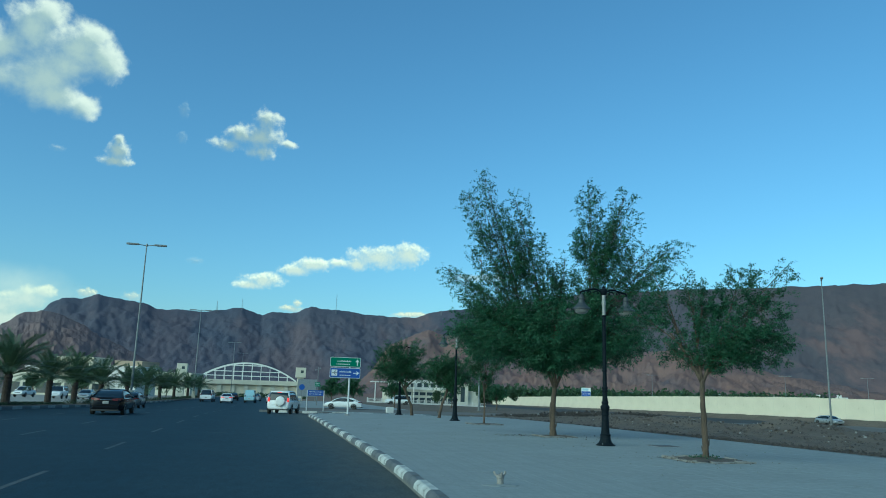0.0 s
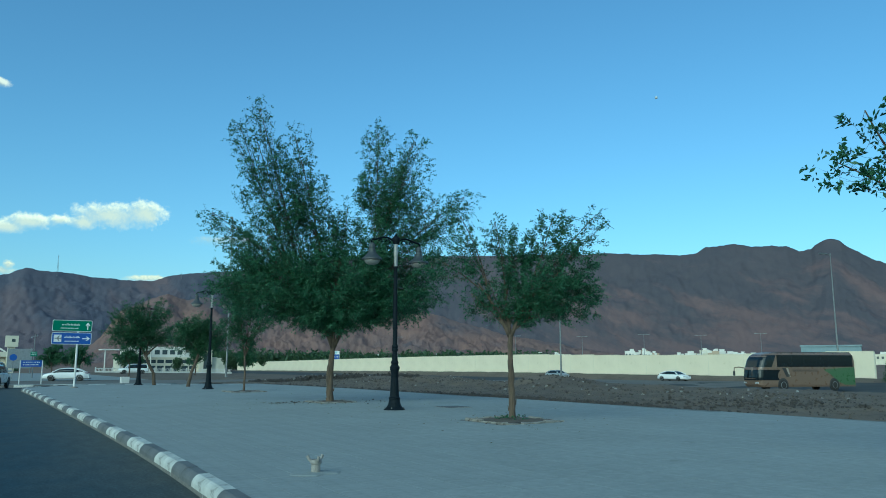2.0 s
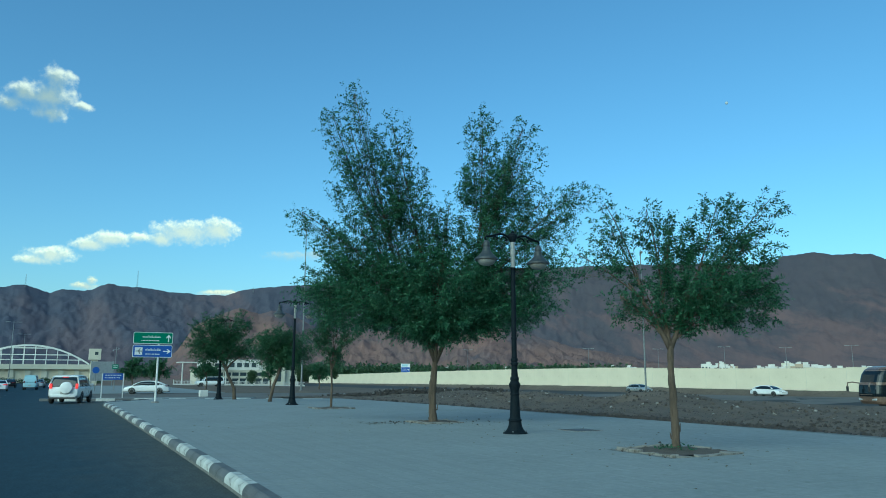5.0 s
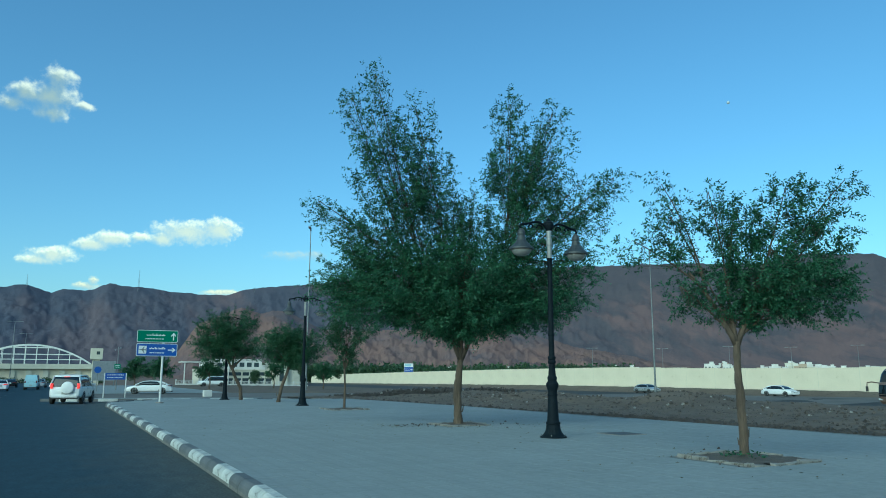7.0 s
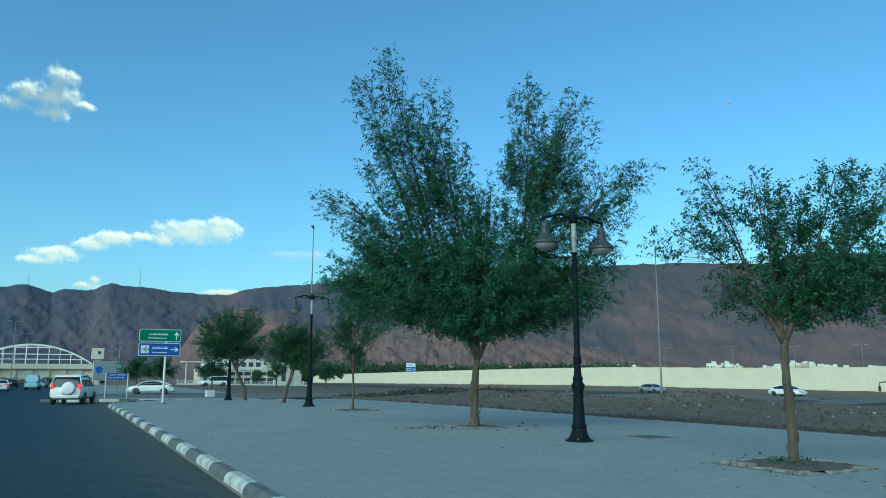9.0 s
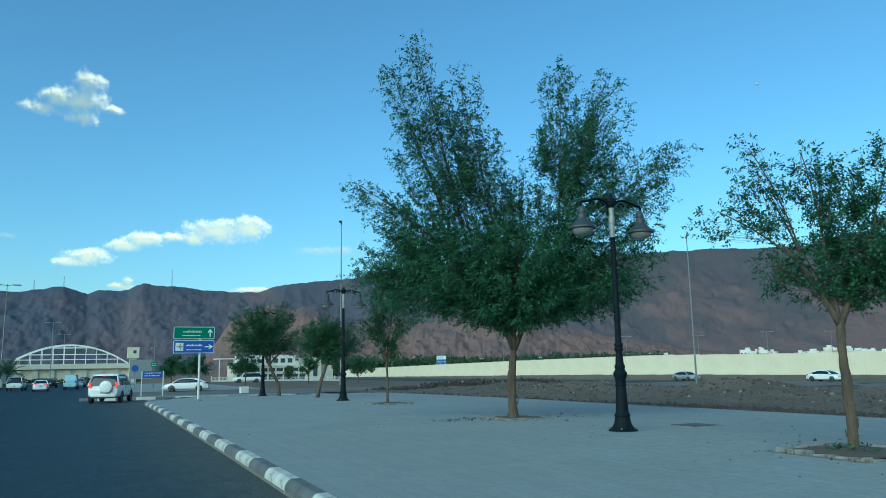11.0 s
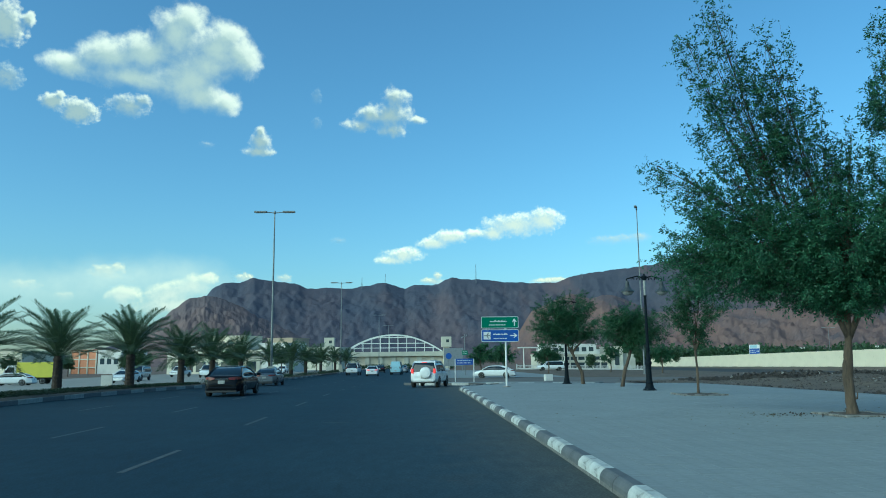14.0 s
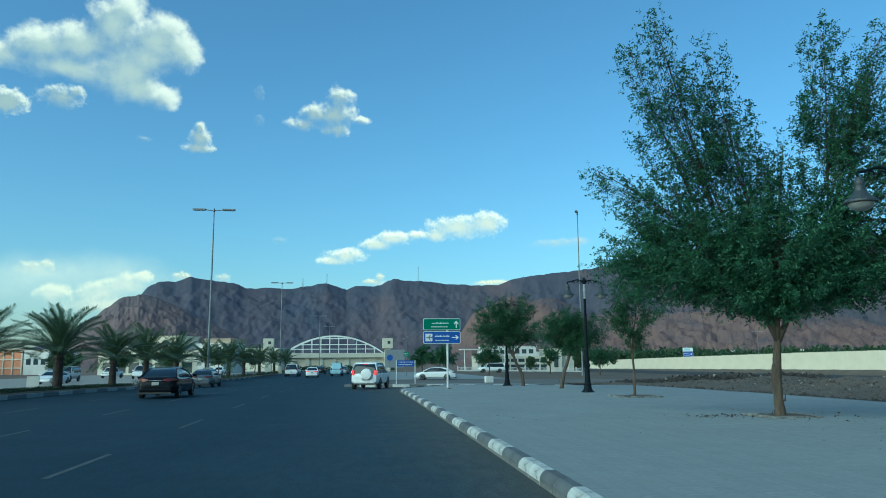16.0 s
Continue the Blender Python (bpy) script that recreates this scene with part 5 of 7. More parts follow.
SHAPES = {
    # length, width, sill, belt, roof, (deck profile rear to front), greenhouse rear-low, rear-high, front-high, front-low, wheel radius, axles
    "sedan": (4.85, 1.83, 0.2, 0.94, 1.43, [(0, 0.58), (0.008, 0.77), (0.028, 0.92), (0.06, 0.99), (0.13, 1.02), (0.22, 0.98), (0.66, 0.98), (0.82, 0.9), (0.93, 0.77), (0.98, 0.64), (1.0, 0.5)], (0.085, 0.33, 0.55, 0.78), 0.33, (0.2, 0.79)),
    "suv": (4.35, 1.82, 0.3, 1.06, 1.72, [(0, 0.8), (0.012, 1.05), (0.05, 1.08), (0.3, 1.06), (0.68, 1.05), (0.9, 0.98), (0.97, 0.84), (1.0, 0.6)], (0.015, 0.1, 0.56, 0.74), 0.36, (0.19, 0.8)),
    "big_suv": (5.3, 2.0, 0.36, 1.15, 1.9, [(0, 0.85), (0.012, 1.12), (0.05, 1.17), (0.3, 1.15), (0.7, 1.14), (0.92, 1.06), (0.98, 0.95), (1.0, 0.66)], (0.015, 0.07, 0.6, 0.73), 0.39, (0.2, 0.81)),
    "pickup": (5.2, 1.8, 0.38, 1.08, 1.78, [(0, 0.75), (0.01, 1.06), (0.03, 1.1), (0.3, 1.1), (0.7, 1.08), (0.92, 1.02), (0.98, 0.88), (1.0, 0.62)], (0.38, 0.42, 0.6, 0.74), 0.38, (0.22, 0.8)),
    "van": (4.9, 1.78, 0.3, 1.1, 2.05, [(0, 0.8), (0.01, 1.1), (0.04, 1.12), (0.3, 1.1), (0.8, 1.1), (0.93, 1.02), (0.985, 0.9), (1.0, 0.6)], (0.01, 0.03, 0.72, 0.9), 0.34, (0.2, 0.83)),
}


def vehicle(shape, x, y, turn, paint, label, category="car", group="", lit=False, z=None, name=""):
    L, W, sill, belt, roof, deck, gh, wr, axles = SHAPES[shape]
    t = base(name or {"sedan": "sedan_car", "suv": "suv_car", "big_suv": "suv_car", "pickup": "pickup_truck", "van": "van"}[shape], x, y, level(x, y) if z is None else z, label, category, group, turn)
    hw = W / 2
    at = lambda u: (u - 0.5) * L
    rings = []
    us = sorted({d[0] for d in deck} | {0.06, 0.1, 0.45, 0.55, 0.8, 0.93})
    for u in us:
        zt = np.interp(u, [d[0] for d in deck], [d[1] for d in deck])
        nose = min(1, (0.76 if shape == "sedan" else 0.88) + 0.24 * smoothstep(0, 0.13, u)) * min(1, 0.8 + 0.2 * smoothstep(1.0, 0.86, u))
        h = hw * nose
        lift = (0.03 if shape == "sedan" else 0.1) * smoothstep(0.1, 0, u) + 0.05 * smoothstep(0.93, 1, u)
        right = [(h * 0.84, sill + lift), (h * 0.97, sill + 0.1 + lift), (h, sill + 0.3), (h * 0.995, max(sill + 0.32, zt - 0.18)), (h * 0.96, max(sill + 0.34, zt - 0.05)), (h * 0.86, zt), (h * 0.4, zt + 0.02)]
        rings.append([(px, at(u), pz) for px, pz in right] + [(-px, at(u), pz) for px, pz in right[::-1]])
    bm = bmesh.new()
    loft(bm, rings)
    bmesh.ops.recalc_face_normals(bm, faces=bm.faces)
    ends = bm.edges.layers.float.new("crease_edge")
    for e in bm.edges:
        if any(len(f.verts) > 4 for f in e.link_faces):
            e[ends] = 0.75
    part("body", bm, paint, t, smooth=True).modifiers.new("rounding", "SUBSURF").render_levels = 2
    yl, yh, fh, fl = [at(u) for u in gh]
    bw, rw, bz = hw * 0.93, hw * (0.66 if shape == "sedan" else 0.74), belt - 0.03
    boxy = shape in ("van", "big_suv", "suv", "pickup")

    def rise(yy):
        """How far the roofline has risen at yy, 0 at the belt and 1 at the roof."""
        e = 1.5 if boxy else 1.9
        a = min(1.0, max(0.0, (yy - yl) / (yh - yl + 0.001)))
        c2 = min(1.0, max(0.0, (fl - yy) / (fl - fh + 0.001)))
        return min(1 - (1 - a) ** e, 1 - (1 - c2) ** e)

    ys = sorted({yl + (fl - yl) * k / 22 for k in range(23)} | {yh, fh})
    bm = bmesh.new()
    rings, rail, lid = [], {-1: [], 1: []}, []
    for yy in ys:
        f = rise(yy)
        crown = 0.025 * math.sin(math.pi * min(1, max(0, (yy - yh) / (fh - yh))))
        zt = bz + max(0.02, (roof - 0.03 - bz + crown) * f)
        xt = bw + (rw - bw) * f
        xm = bw + (rw - bw) * f * 0.45 + 0.012
        zm = bz + (zt - bz) * 0.55
        right = [(bw, bz), (xm, zm), (xt, zt - 0.035 * f), (xt * 0.82, zt)]
        rings.append([(px, yy, pz) for px, pz in right] + [(-px, yy, pz) for px, pz in right[::-1]])
        for s in (-1, 1):
            rail[s].append((s * (xt + 0.004), yy, zt - 0.03 * f))
        if yh - 0.1 <= yy <= fh + 0.1:
            lid.append([(k * xt, yy, zt + dz) for k, dz in ((1.01, -0.04), (0.97, 0.004), (0.8, 0.02), (0.4, 0.032), (-0.4, 0.032), (-0.8, 0.02), (-0.97, 0.004), (-1.01, -0.04))])
    loft(bm, rings)
    bmesh.ops.recalc_face_normals(bm, faces=bm.faces)
    part("glazing", bm, CAR_GLASS, t, "dark tinted glazing", smooth=True)
    bm = bmesh.new()
    loft(bm, lid)
    bmesh.ops.recalc_face_normals(bm, faces=bm.faces)
    part("roof", bm, paint, t, smooth=True)
    for s in (-1, 1):
        bm = bmesh.new()
        pipe(bm, rail[s], 0.045, 6)
        part("roof_rail", bm, paint, t)
        if shape in ("sedan", "suv", "big_suv"):
            bm = bmesh.new()
            k0 = yl + (yh - yl) * (0.25 if shape == "sedan" else 0.1)
            wq = 0.34 if shape == "sedan" else 0.2
            quad_bar(bm, (s * bw, k0, bz), (s * (rw + 0.012), k0 + (yh - yl) * 0.6, roof - 0.08), wq, (s, 0, 0.15), 0.02)
            bmesh.ops.recalc_face_normals(bm, faces=bm.faces)
            part("pillar", bm, paint, t)
        span = (0.5,) if shape == "pickup" else ((0.36, 0.7) if shape in ("suv", "big_suv", "van") else (0.5,))
        for u in span:
            bm = bmesh.new()
            quad_bar(bm, (s * bw, yl + (fl - yl) * u, bz), (s * rw, yh + (fh - yh) * u, roof - 0.04), 0.09, (s, 0, 0.15), 0.018)
            part("pillar", bm, TRIM, t)
        for u in axles:
            wheel(t, s * (hw - 0.1), at(u), wr, 0.2, s)
            bm = bmesh.new()
            pts = [(at(u) + math.cos(a) * (wr + 0.05), wr + math.sin(a) * (wr + 0.05)) for a in [i * math.pi / 12 for i in range(13)]]
            rings2 = [[(s * (hw - 0.012), p[0], p[1]), (s * (hw + 0.008), p[0], p[1]), (s * (hw + 0.008), at(u) + (p[0] - at(u)) * 0.86, wr + (p[1] - wr) * 0.86), (s * (hw - 0.012), at(u) + (p[0] - at(u)) * 0.86, wr + (p[1] - wr) * 0.86)] for p in pts]
            loft(bm, rings2)
            bmesh.ops.recalc_face_normals(bm, faces=bm.faces)
            part("wheel_arch", bm, TRIM, t)
        bm = bmesh.new()
        box(bm, (s * (hw + 0.09), fl - 0.12, belt + 0.08), (0.2, 0.12, 0.14), 0.03)
        part("mirror", bm, paint, t)
        for yy in ((yl + fl) / 2 + 0.2, (yl + fl) / 2 - 0.75):
            bm = bmesh.new()
            box(bm, (s * (hw + 0.004), yy, belt - 0.13), (0.03, 0.2, 0.035), 0.01)
            part("door_handle", bm, CHROME if paint is P_BLACK else paint, t)
        bm = bmesh.new()
        if shape == "sedan":
            wrap = ((0.36, 0.006, 0.83, 0.9), (0.5, 0.008, 0.8, 0.92), (0.68, 0.018, 0.79, 0.94), (0.82, 0.042, 0.81, 0.94), (0.93, 0.085, 0.85, 0.93))
            loft(bm, [[(s * hw * f, at(u) - 0.015, z0), (s * hw * f, at(u) - 0.005, z1), (s * hw * f * 0.94, at(u) + 0.14, z1), (s * hw * f * 0.94, at(u) + 0.14, z0)] for f, u, z0, z1 in wrap])
            bmesh.ops.recalc_face_normals(bm, faces=bm.faces)
        else:
            box(bm, (s * hw * 0.8, at(0.012), belt + 0.02), (0.15, 0.14, 0.3), 0.03)
        part("tail_light", bm, TAIL_ON if lit else TAIL_OFF, t, "lit red tail light" if lit else "red tail light")
        bm = bmesh.new()
        box(bm, (s * hw * 0.66, at(0.972), sill + 0.42), (0.36, 0.16, 0.16), 0.04)
        part("headlight", bm, HEADLAMP, t)
    bm = bmesh.new()
    box(bm, (0, at(0.0) - 0.005, 0.7 if shape == "sedan" else sill + 0.36), (0.32, 0.03, 0.15), 0.01)
    part("number_plate", bm, PLATE, t)
    bm = bmesh.new()
    box(bm, (0, at(0.016), sill + 0.2), (W * 0.76, 0.18, 0.2), 0.07)
    part("rear_bumper", bm, paint, t)
    bm = bmesh.new()
    box(bm, (0, at(0.004), sill + 0.06), (W * 0.8, 0.14, 0.09), 0.02)
    part("bumper_skirt", bm, TRIM, t)
    bm = bmesh.new()
    box(bm, (0, at(0.985), sill + 0.34), (W * 0.5, 0.1, 0.16), 0.03)
    part("grille", bm, TRIM, t)
    if shape == "suv":
        bm = bmesh.new()
        lathe(bm, [(0.36, 0), (0.36, 0.14), (0.33, 0.19), (0.2, 0.215), (0.02, 0.22)], 24, Matrix.Translation((0.17, at(0) - 0.02, 0.98)) @ Matrix.Rotation(radians(90), 4, "X"))
        part("spare_wheel_cover", bm, paint, t, "round hard cover over the spare wheel", smooth=False)
    if lit:
        bm = bmesh.new()
        box(bm, (0, yl + (yh - yl) * 0.8, roof - 0.1), (0.34, 0.05, 0.04), 0.01)
        part("high_brake_light", bm, TAIL_ON, t, "lit red brake light strip")
    if shape == "sedan":
        bm = bmesh.new()
        box(bm, (0, at(0.006), 0.84), (0.62, 0.03, 0.02), 0.006)
        part("boot_trim", bm, CHROME, t, "chrome trim strip")
    if shape == "pickup":
        bm = bmesh.new()
        box(bm, (0, (at(0.03) + at(0.36)) / 2, 1.09), (W * 0.78, L * 0.31, 0.06), 0.01)
        part("bed_floor", bm, TRIM, t)
        bm = bmesh.new()
        for s in (-1, 1):
            rod(bm, (s * 0.7, at(0.35), 1.08), (s * 0.62, at(0.35), 1.62), 0.03)
        rod(bm, (-0.62, at(0.35), 1.62), (0.62, at(0.35), 1.62), 0.03)
        part("roll_bar", bm, TRIM, t)
    return t


vehicle("suv", 1.65, 57.5, -13, P_WHITE, "white compact SUV with a covered spare wheel and lit brake lights", lit=True)
vehicle("sedan", -8.55, 45.5, 0, P_BLACK, "glossy black saloon car driving along the road")
vehicle("sedan", -11.7, 71.5, 0, P_GREY, "dark grey saloon car driving along the road")
vehicle("sedan", 9.9, 94.5, 78, P_WHITE, "white saloon car turning into the side road")
for x, y, sh, paint, lab in ((-2.3, 128, "van", P_LIGHTBLUE, "pale blue and white van ahead in the queue"), (1.2, 130, "sedan", P_WHITE, "white saloon car in the queue ahead"), (-5.6, 118, "sedan", P_WHITE, "white saloon car in the queue ahead"), (-9.0, 126, "big_suv", P_WHITE, "white large SUV in the queue ahead"), (1.9, 145, "big_suv", P_GREY, "grey large SUV in the queue ahead"), (4.0, 118, "pickup", P_SILVER, "silver pickup in the queue ahead"), (-1.6, 150, "sedan", P_SILVER, "silver saloon car in the queue ahead"), (-6.0, 152, "sedan", P_BLACK, "black saloon car in the queue ahead")):
    vehicle(sh, x, y, random.uniform(-3, 3), paint, lab, "van" if sh == "van" else "car", "queue of cars", lit=(y < 125))
for x, y, sh, paint, turn, lab in ((87, 74.5, "sedan", P_WHITE, 182, "white saloon car on the service road"), (87, 100, "sedan", P_SILVER, 180, "silver saloon car on the service road")):
    vehicle(sh, x, y, turn, paint, lab, "car", "service road cars")
for x, y, sh, paint, turn, lab in ((-39.4, 137, "pickup", P_WHITE, 172, "white pickup on the opposite carriageway"), (-30.5, 122, "big_suv", P_WHITE, 182, "white large SUV on the opposite carriageway"), (-45, 94, "sedan", P_WHITE, 95, "white saloon parked in the car park"), (-52, 92, "sedan", P_SILVER, 88, "silver saloon parked in the car park"), (-26, 120, "sedan", P_SILVER, 180, "silver saloon on the opposite carriageway"), (-25, 142, "sedan", P_WHITE, 180, "white saloon on the opposite carriageway"), (-40, 62, "sedan", P_GREY, 96, "grey saloon parked in the car park"), (-33, 96, "sedan", P_WHITE, 176, "white saloon on the opposite carriageway"), (-58, 104, "big_suv", P_WHITE, 84, "white large SUV parked in the car park"), (-36, 108, "big_suv", P_SILVER, 182, "silver large SUV on the opposite carriageway"), (-63, 120, "sedan", P_WHITE, 92, "white saloon parked in the car park"), (-27.5, 168, "sedan", P_WHITE, 180, "white saloon on the opposite carriageway"), (-66, 98, "sedan", P_SILVER, 80, "silver saloon parked in the car park")):
    vehicle(sh, x, y, turn, paint, lab, "car", "cars beyond the median")
vehicle("big_suv", 27, 152, 90, P_WHITE, "white large SUV parked before the white fence")


def box_truck(x, y, turn):
    """Small delivery truck: cab, cargo box, chassis and wheels; it faces +y."""
    t = base("box_truck", x, y, level(x, y), "small delivery truck with a white cab and a yellow cargo box", "truck", turn=turn)
    bm = bmesh.new()
    box(bm, (0, -1.1, 1.72), (2.0, 4.1, 1.85), 0.05)
    cargo = part("cargo_box", bm, YELLOW, t, "plain yellow cargo box")
    bm = bmesh.new()
    box(bm, (0, -3.17, 1.7), (1.8, 0.05, 1.65), 0.01)
    part("rear_door", bm, YELLOW, cargo)
    bm = bmesh.new()
    box(bm, (0, -0.6, 0.66), (0.9, 5.2, 0.26), 0.03)
    part("chassis", bm, TRIM, t)
    bm = bmesh.new()
    prof = [(1.05, 0.45), (1.05, 2.2), (1.25, 2.3), (2.0, 2.26), (2.55, 1.35), (2.62, 0.9), (2.6, 0.45)]
    loft(bm, [[(sx, py, pz) for py, pz in prof] for sx in (-0.92, 0.92)])
    bmesh.ops.recalc_face_normals(bm, faces=bm.faces)
    bmesh.ops.bevel(bm, geom=bm.edges[:], offset=0.05, segments=2, affect="EDGES")
    cab = part("cab", bm, P_WHITE, t)
    bm = bmesh.new()
    plate(bm, [(-0.8, -0.42), (-0.74, 0.42), (0.74, 0.42), (0.8, -0.42)], 0.03, Matrix.Translation((0, 2.3, 1.8)) @ Matrix.Rotation(radians(31), 4, "X"))
    part("windscreen", bm, CAR_GLASS, cab)
    for s in (-1, 1):
        bm = bmesh.new()
        loft(bm, [[(s * sx, py, pz) for py, pz in ((1.25, 1.4), (1.25, 2.05), (1.95, 2.05), (2.3, 1.4))] for sx in (0.9, 0.935)])
        bmesh.ops.recalc_face_normals(bm, faces=bm.faces)
        part("side_window", bm, CAR_GLASS, cab)
        bm = bmesh.new()
        box(bm, (s * 0.68, 2.61, 0.8), (0.3, 0.06, 0.18), 0.02)
        part("headlight", bm, HEADLAMP, cab)
        bm = bmesh.new()
        box(bm, (s * 1.06, 2.2, 1.6), (0.12, 0.1, 0.3), 0.02)
        part("mirror", bm, TRIM, cab)
        for yy in (1.7, -2.0):
            wheel(t, s * 0.82, yy, 0.38, 0.22, s)
    bm = bmesh.new()
    box(bm, (0, 2.64, 0.5), (1.8, 0.12, 0.2), 0.03)
    part("bumper", bm, TRIM, cab)


box_truck(-46.8, 101.0, 97)


def coach(x, y, turn):
    t = base("coach", x, y, level(x, y) + 0.08, "copper and green touring coach with dark windows", "bus", turn=turn)
    t.scale = (0.95, 0.91, 1)
    W = 2.5
    shape = ((0.34, 5.95, 0.96), (0.55, 6.12, 1.0), (1.1, 6.2, 1.0), (1.85, 6.1, 1.0), (2.05, 6.0, 1.0), (2.75, 5.72, 0.99), (3.12, 5.42, 0.97), (3.36, 5.0, 0.92), (3.44, 4.5, 0.8))
    front = lambda z: float(np.interp(z, [r[0] for r in shape], [r[1] for r in shape]))
    half = lambda z: W / 2 * float(np.interp(z, [r[0] for r in shape], [r[2] for r in shape]))

    def nose(z, y0, off=0.0, r=0.55):
        """Outline of the coach at height z from one flank round the front to the other, starting y0 along the flanks."""
        w, f = half(z) + off, front(z) + off
        arc = [(w - r + r * math.cos(a), f - r + r * math.sin(a)) for a in [radians(15 * k) for k in range(7)]]
        one = [(w, y0)] + arc
        return one + [(-px, py) for px, py in one[::-1]]

    bm = bmesh.new()
    rings = []
    for z, _, _ in shape:
        tail = -5.85 + 0.25 * smoothstep(2.9, 3.44, z)
        w = half(z)
        back = [(-w, tail + 0.3), (-w + 0.3, tail), (w - 0.3, tail), (w, tail + 0.3)]
        rings.append([(px, py, z) for px, py in nose(z, 0.0) + back])
    loft(bm, rings)
    bmesh.ops.recalc_face_normals(bm, faces=bm.faces)
    part("body", bm, P_BUS, t, smooth=False)

    def shell(name, zs, y0, material, off, label=""):
        bm = bmesh.new()
        loft(bm, [[(px, py, z) for px, py in nose(z, y0(z), off)] + [(px, py, z) for px, py in nose(z, y0(z), off - 0.05)[::-1]] for z in zs])
        bmesh.ops.recalc_face_normals(bm, faces=bm.faces)
        part(name, bm, material, t, label)

    shell("upper_windscreen", (2.12, 2.4, 2.75, 3.0, 3.2), lambda z: 4.62 - 0.55 * (z - 2.12), BUS_GLASS, 0.014, "dark raked upper windscreen")
    shell("windscreen", (0.95, 1.2, 1.55, 1.88), lambda z: 4.0 - 0.9 * abs(z - 1.35) ** 1.3, BUS_GLASS, 0.014, "dark lower windscreen running into the cab windows")
    shell("brow", (1.9, 1.98, 2.08), lambda z: 3.4, P_BUS, 0.03, "copper brow between the two windscreens")
    for s in (-1, 1):
        side = s * W / 2
        bm = bmesh.new()
        rows = ((-5.95, 0.5, 2.1), (-4.2, 0.5, 2.05), (-3.4, 0.8, 2.0), (-2.4, 1.5, 1.95), (-1.7, 1.84, 1.9))
        loft(bm, [[(side + s * 0.012, max(-5.5, yy), z0), (side + s * 0.012, max(-5.5, yy), z1), (side - s * 0.05, max(-5.5, yy), z1), (side - s * 0.05, max(-5.5, yy), z0)] for yy, z0, z1 in rows])
        bmesh.ops.recalc_face_normals(bm, faces=bm.faces)
        part("livery", bm, P_BUS_GREEN, t, "green sweep of colour at the tail")
        for i in range(6):
            bm = bmesh.new()
            box(bm, (side - s * 0.012, -4.55 + i * 1.5, 2.68), (0.06, 1.46, 1.0), 0.02)
            part("window", bm, BUS_GLASS, t)
        bm = bmesh.new()
        box(bm, (side - s * 0.02, -0.7, 2.68), (0.06, 9.3, 1.08), 0.02)
        part("glazing_band", bm, BUS_GLASS, t, "black glazed band along the side")
        bm = bmesh.new()
        quad_bar(bm, (side, 4.42, 2.1), (s * half(3.2), 3.84, 3.18), 0.1, (s, 0, 0), 0.03)
        bmesh.ops.recalc_face_normals(bm, faces=bm.faces)
        part("pillar", bm, P_BUS, t, "slanting copper pillar")
        bm = bmesh.new()
        box(bm, (side - s * 0.02, 0.6, 1.82), (0.06, 3.4, 0.42), 0.03)
        louvre = part("louvre_panel", bm, P_BUS, t, "louvred panel below the windows")
        for z in (1.7, 1.82, 1.94):
            bm = bmesh.new()
            box(bm, (side + s * 0.012, 0.6, z), (0.03, 3.1, 0.035), 0.01)
            part("slat", bm, TRIM, louvre)
        for dy, material, w in ((0.0, TRIM, 0.42), (0.42, P_BEIGE, 0.2)):
            bm = bmesh.new()
            quad_bar(bm, (side, 3.2 - dy, 2.06), (side, 2.7 - dy * 0.4, 1.25), w, (s, 0, 0), 0.02)
            bmesh.ops.recalc_face_normals(bm, faces=bm.faces)
            part("swoosh", bm, material, t, "slanting stripe behind the cab")
        for yy in (3.35, -2.9):
            bm = bmesh.new()
            lathe(bm, [(0.02, 0.012), (0.6, 0.012), (0.62, 0.0), (0.62, -0.05)], 24, Matrix.Translation((side, yy, 0.52)) @ Matrix.Rotation(radians(90 * s), 4, "Y"))
            part("wheel_arch", bm, TRIM, t, "black wheel arch")
            wheel(t, s * (W / 2 - 0.08), yy, 0.5, 0.3, s)
        bm = bmesh.new()
        pipe(bm, [(s * 0.95, 5.9, 2.02), (s * 1.15, 6.6, 2.12), (s * 1.3, 6.95, 2.05), (s * 1.3, 7.0, 1.75)], 0.05, 6)
        arm = part("mirror_arm", bm, P_BUS, t)
        bm = bmesh.new()
        box(bm, (s * 1.3, 7.0, 1.55), (0.2, 0.14, 0.42), 0.04)
        part("mirror", bm, TRIM, arm)
        bm = bmesh.new()
        box(bm, (s * 0.8, 6.05, 0.72), (0.46, 0.2, 0.16), 0.04)
        part("headlight", bm, HEADLAMP, t)
    bm = bmesh.new()
    box(bm, (0, -0.8, 3.46), (2.0, 9.0, 0.06), 0.02)
    part("roof_panel", bm, TRIM, t, "dark roof panel")


coach(66.3, 41.9, 73.5)

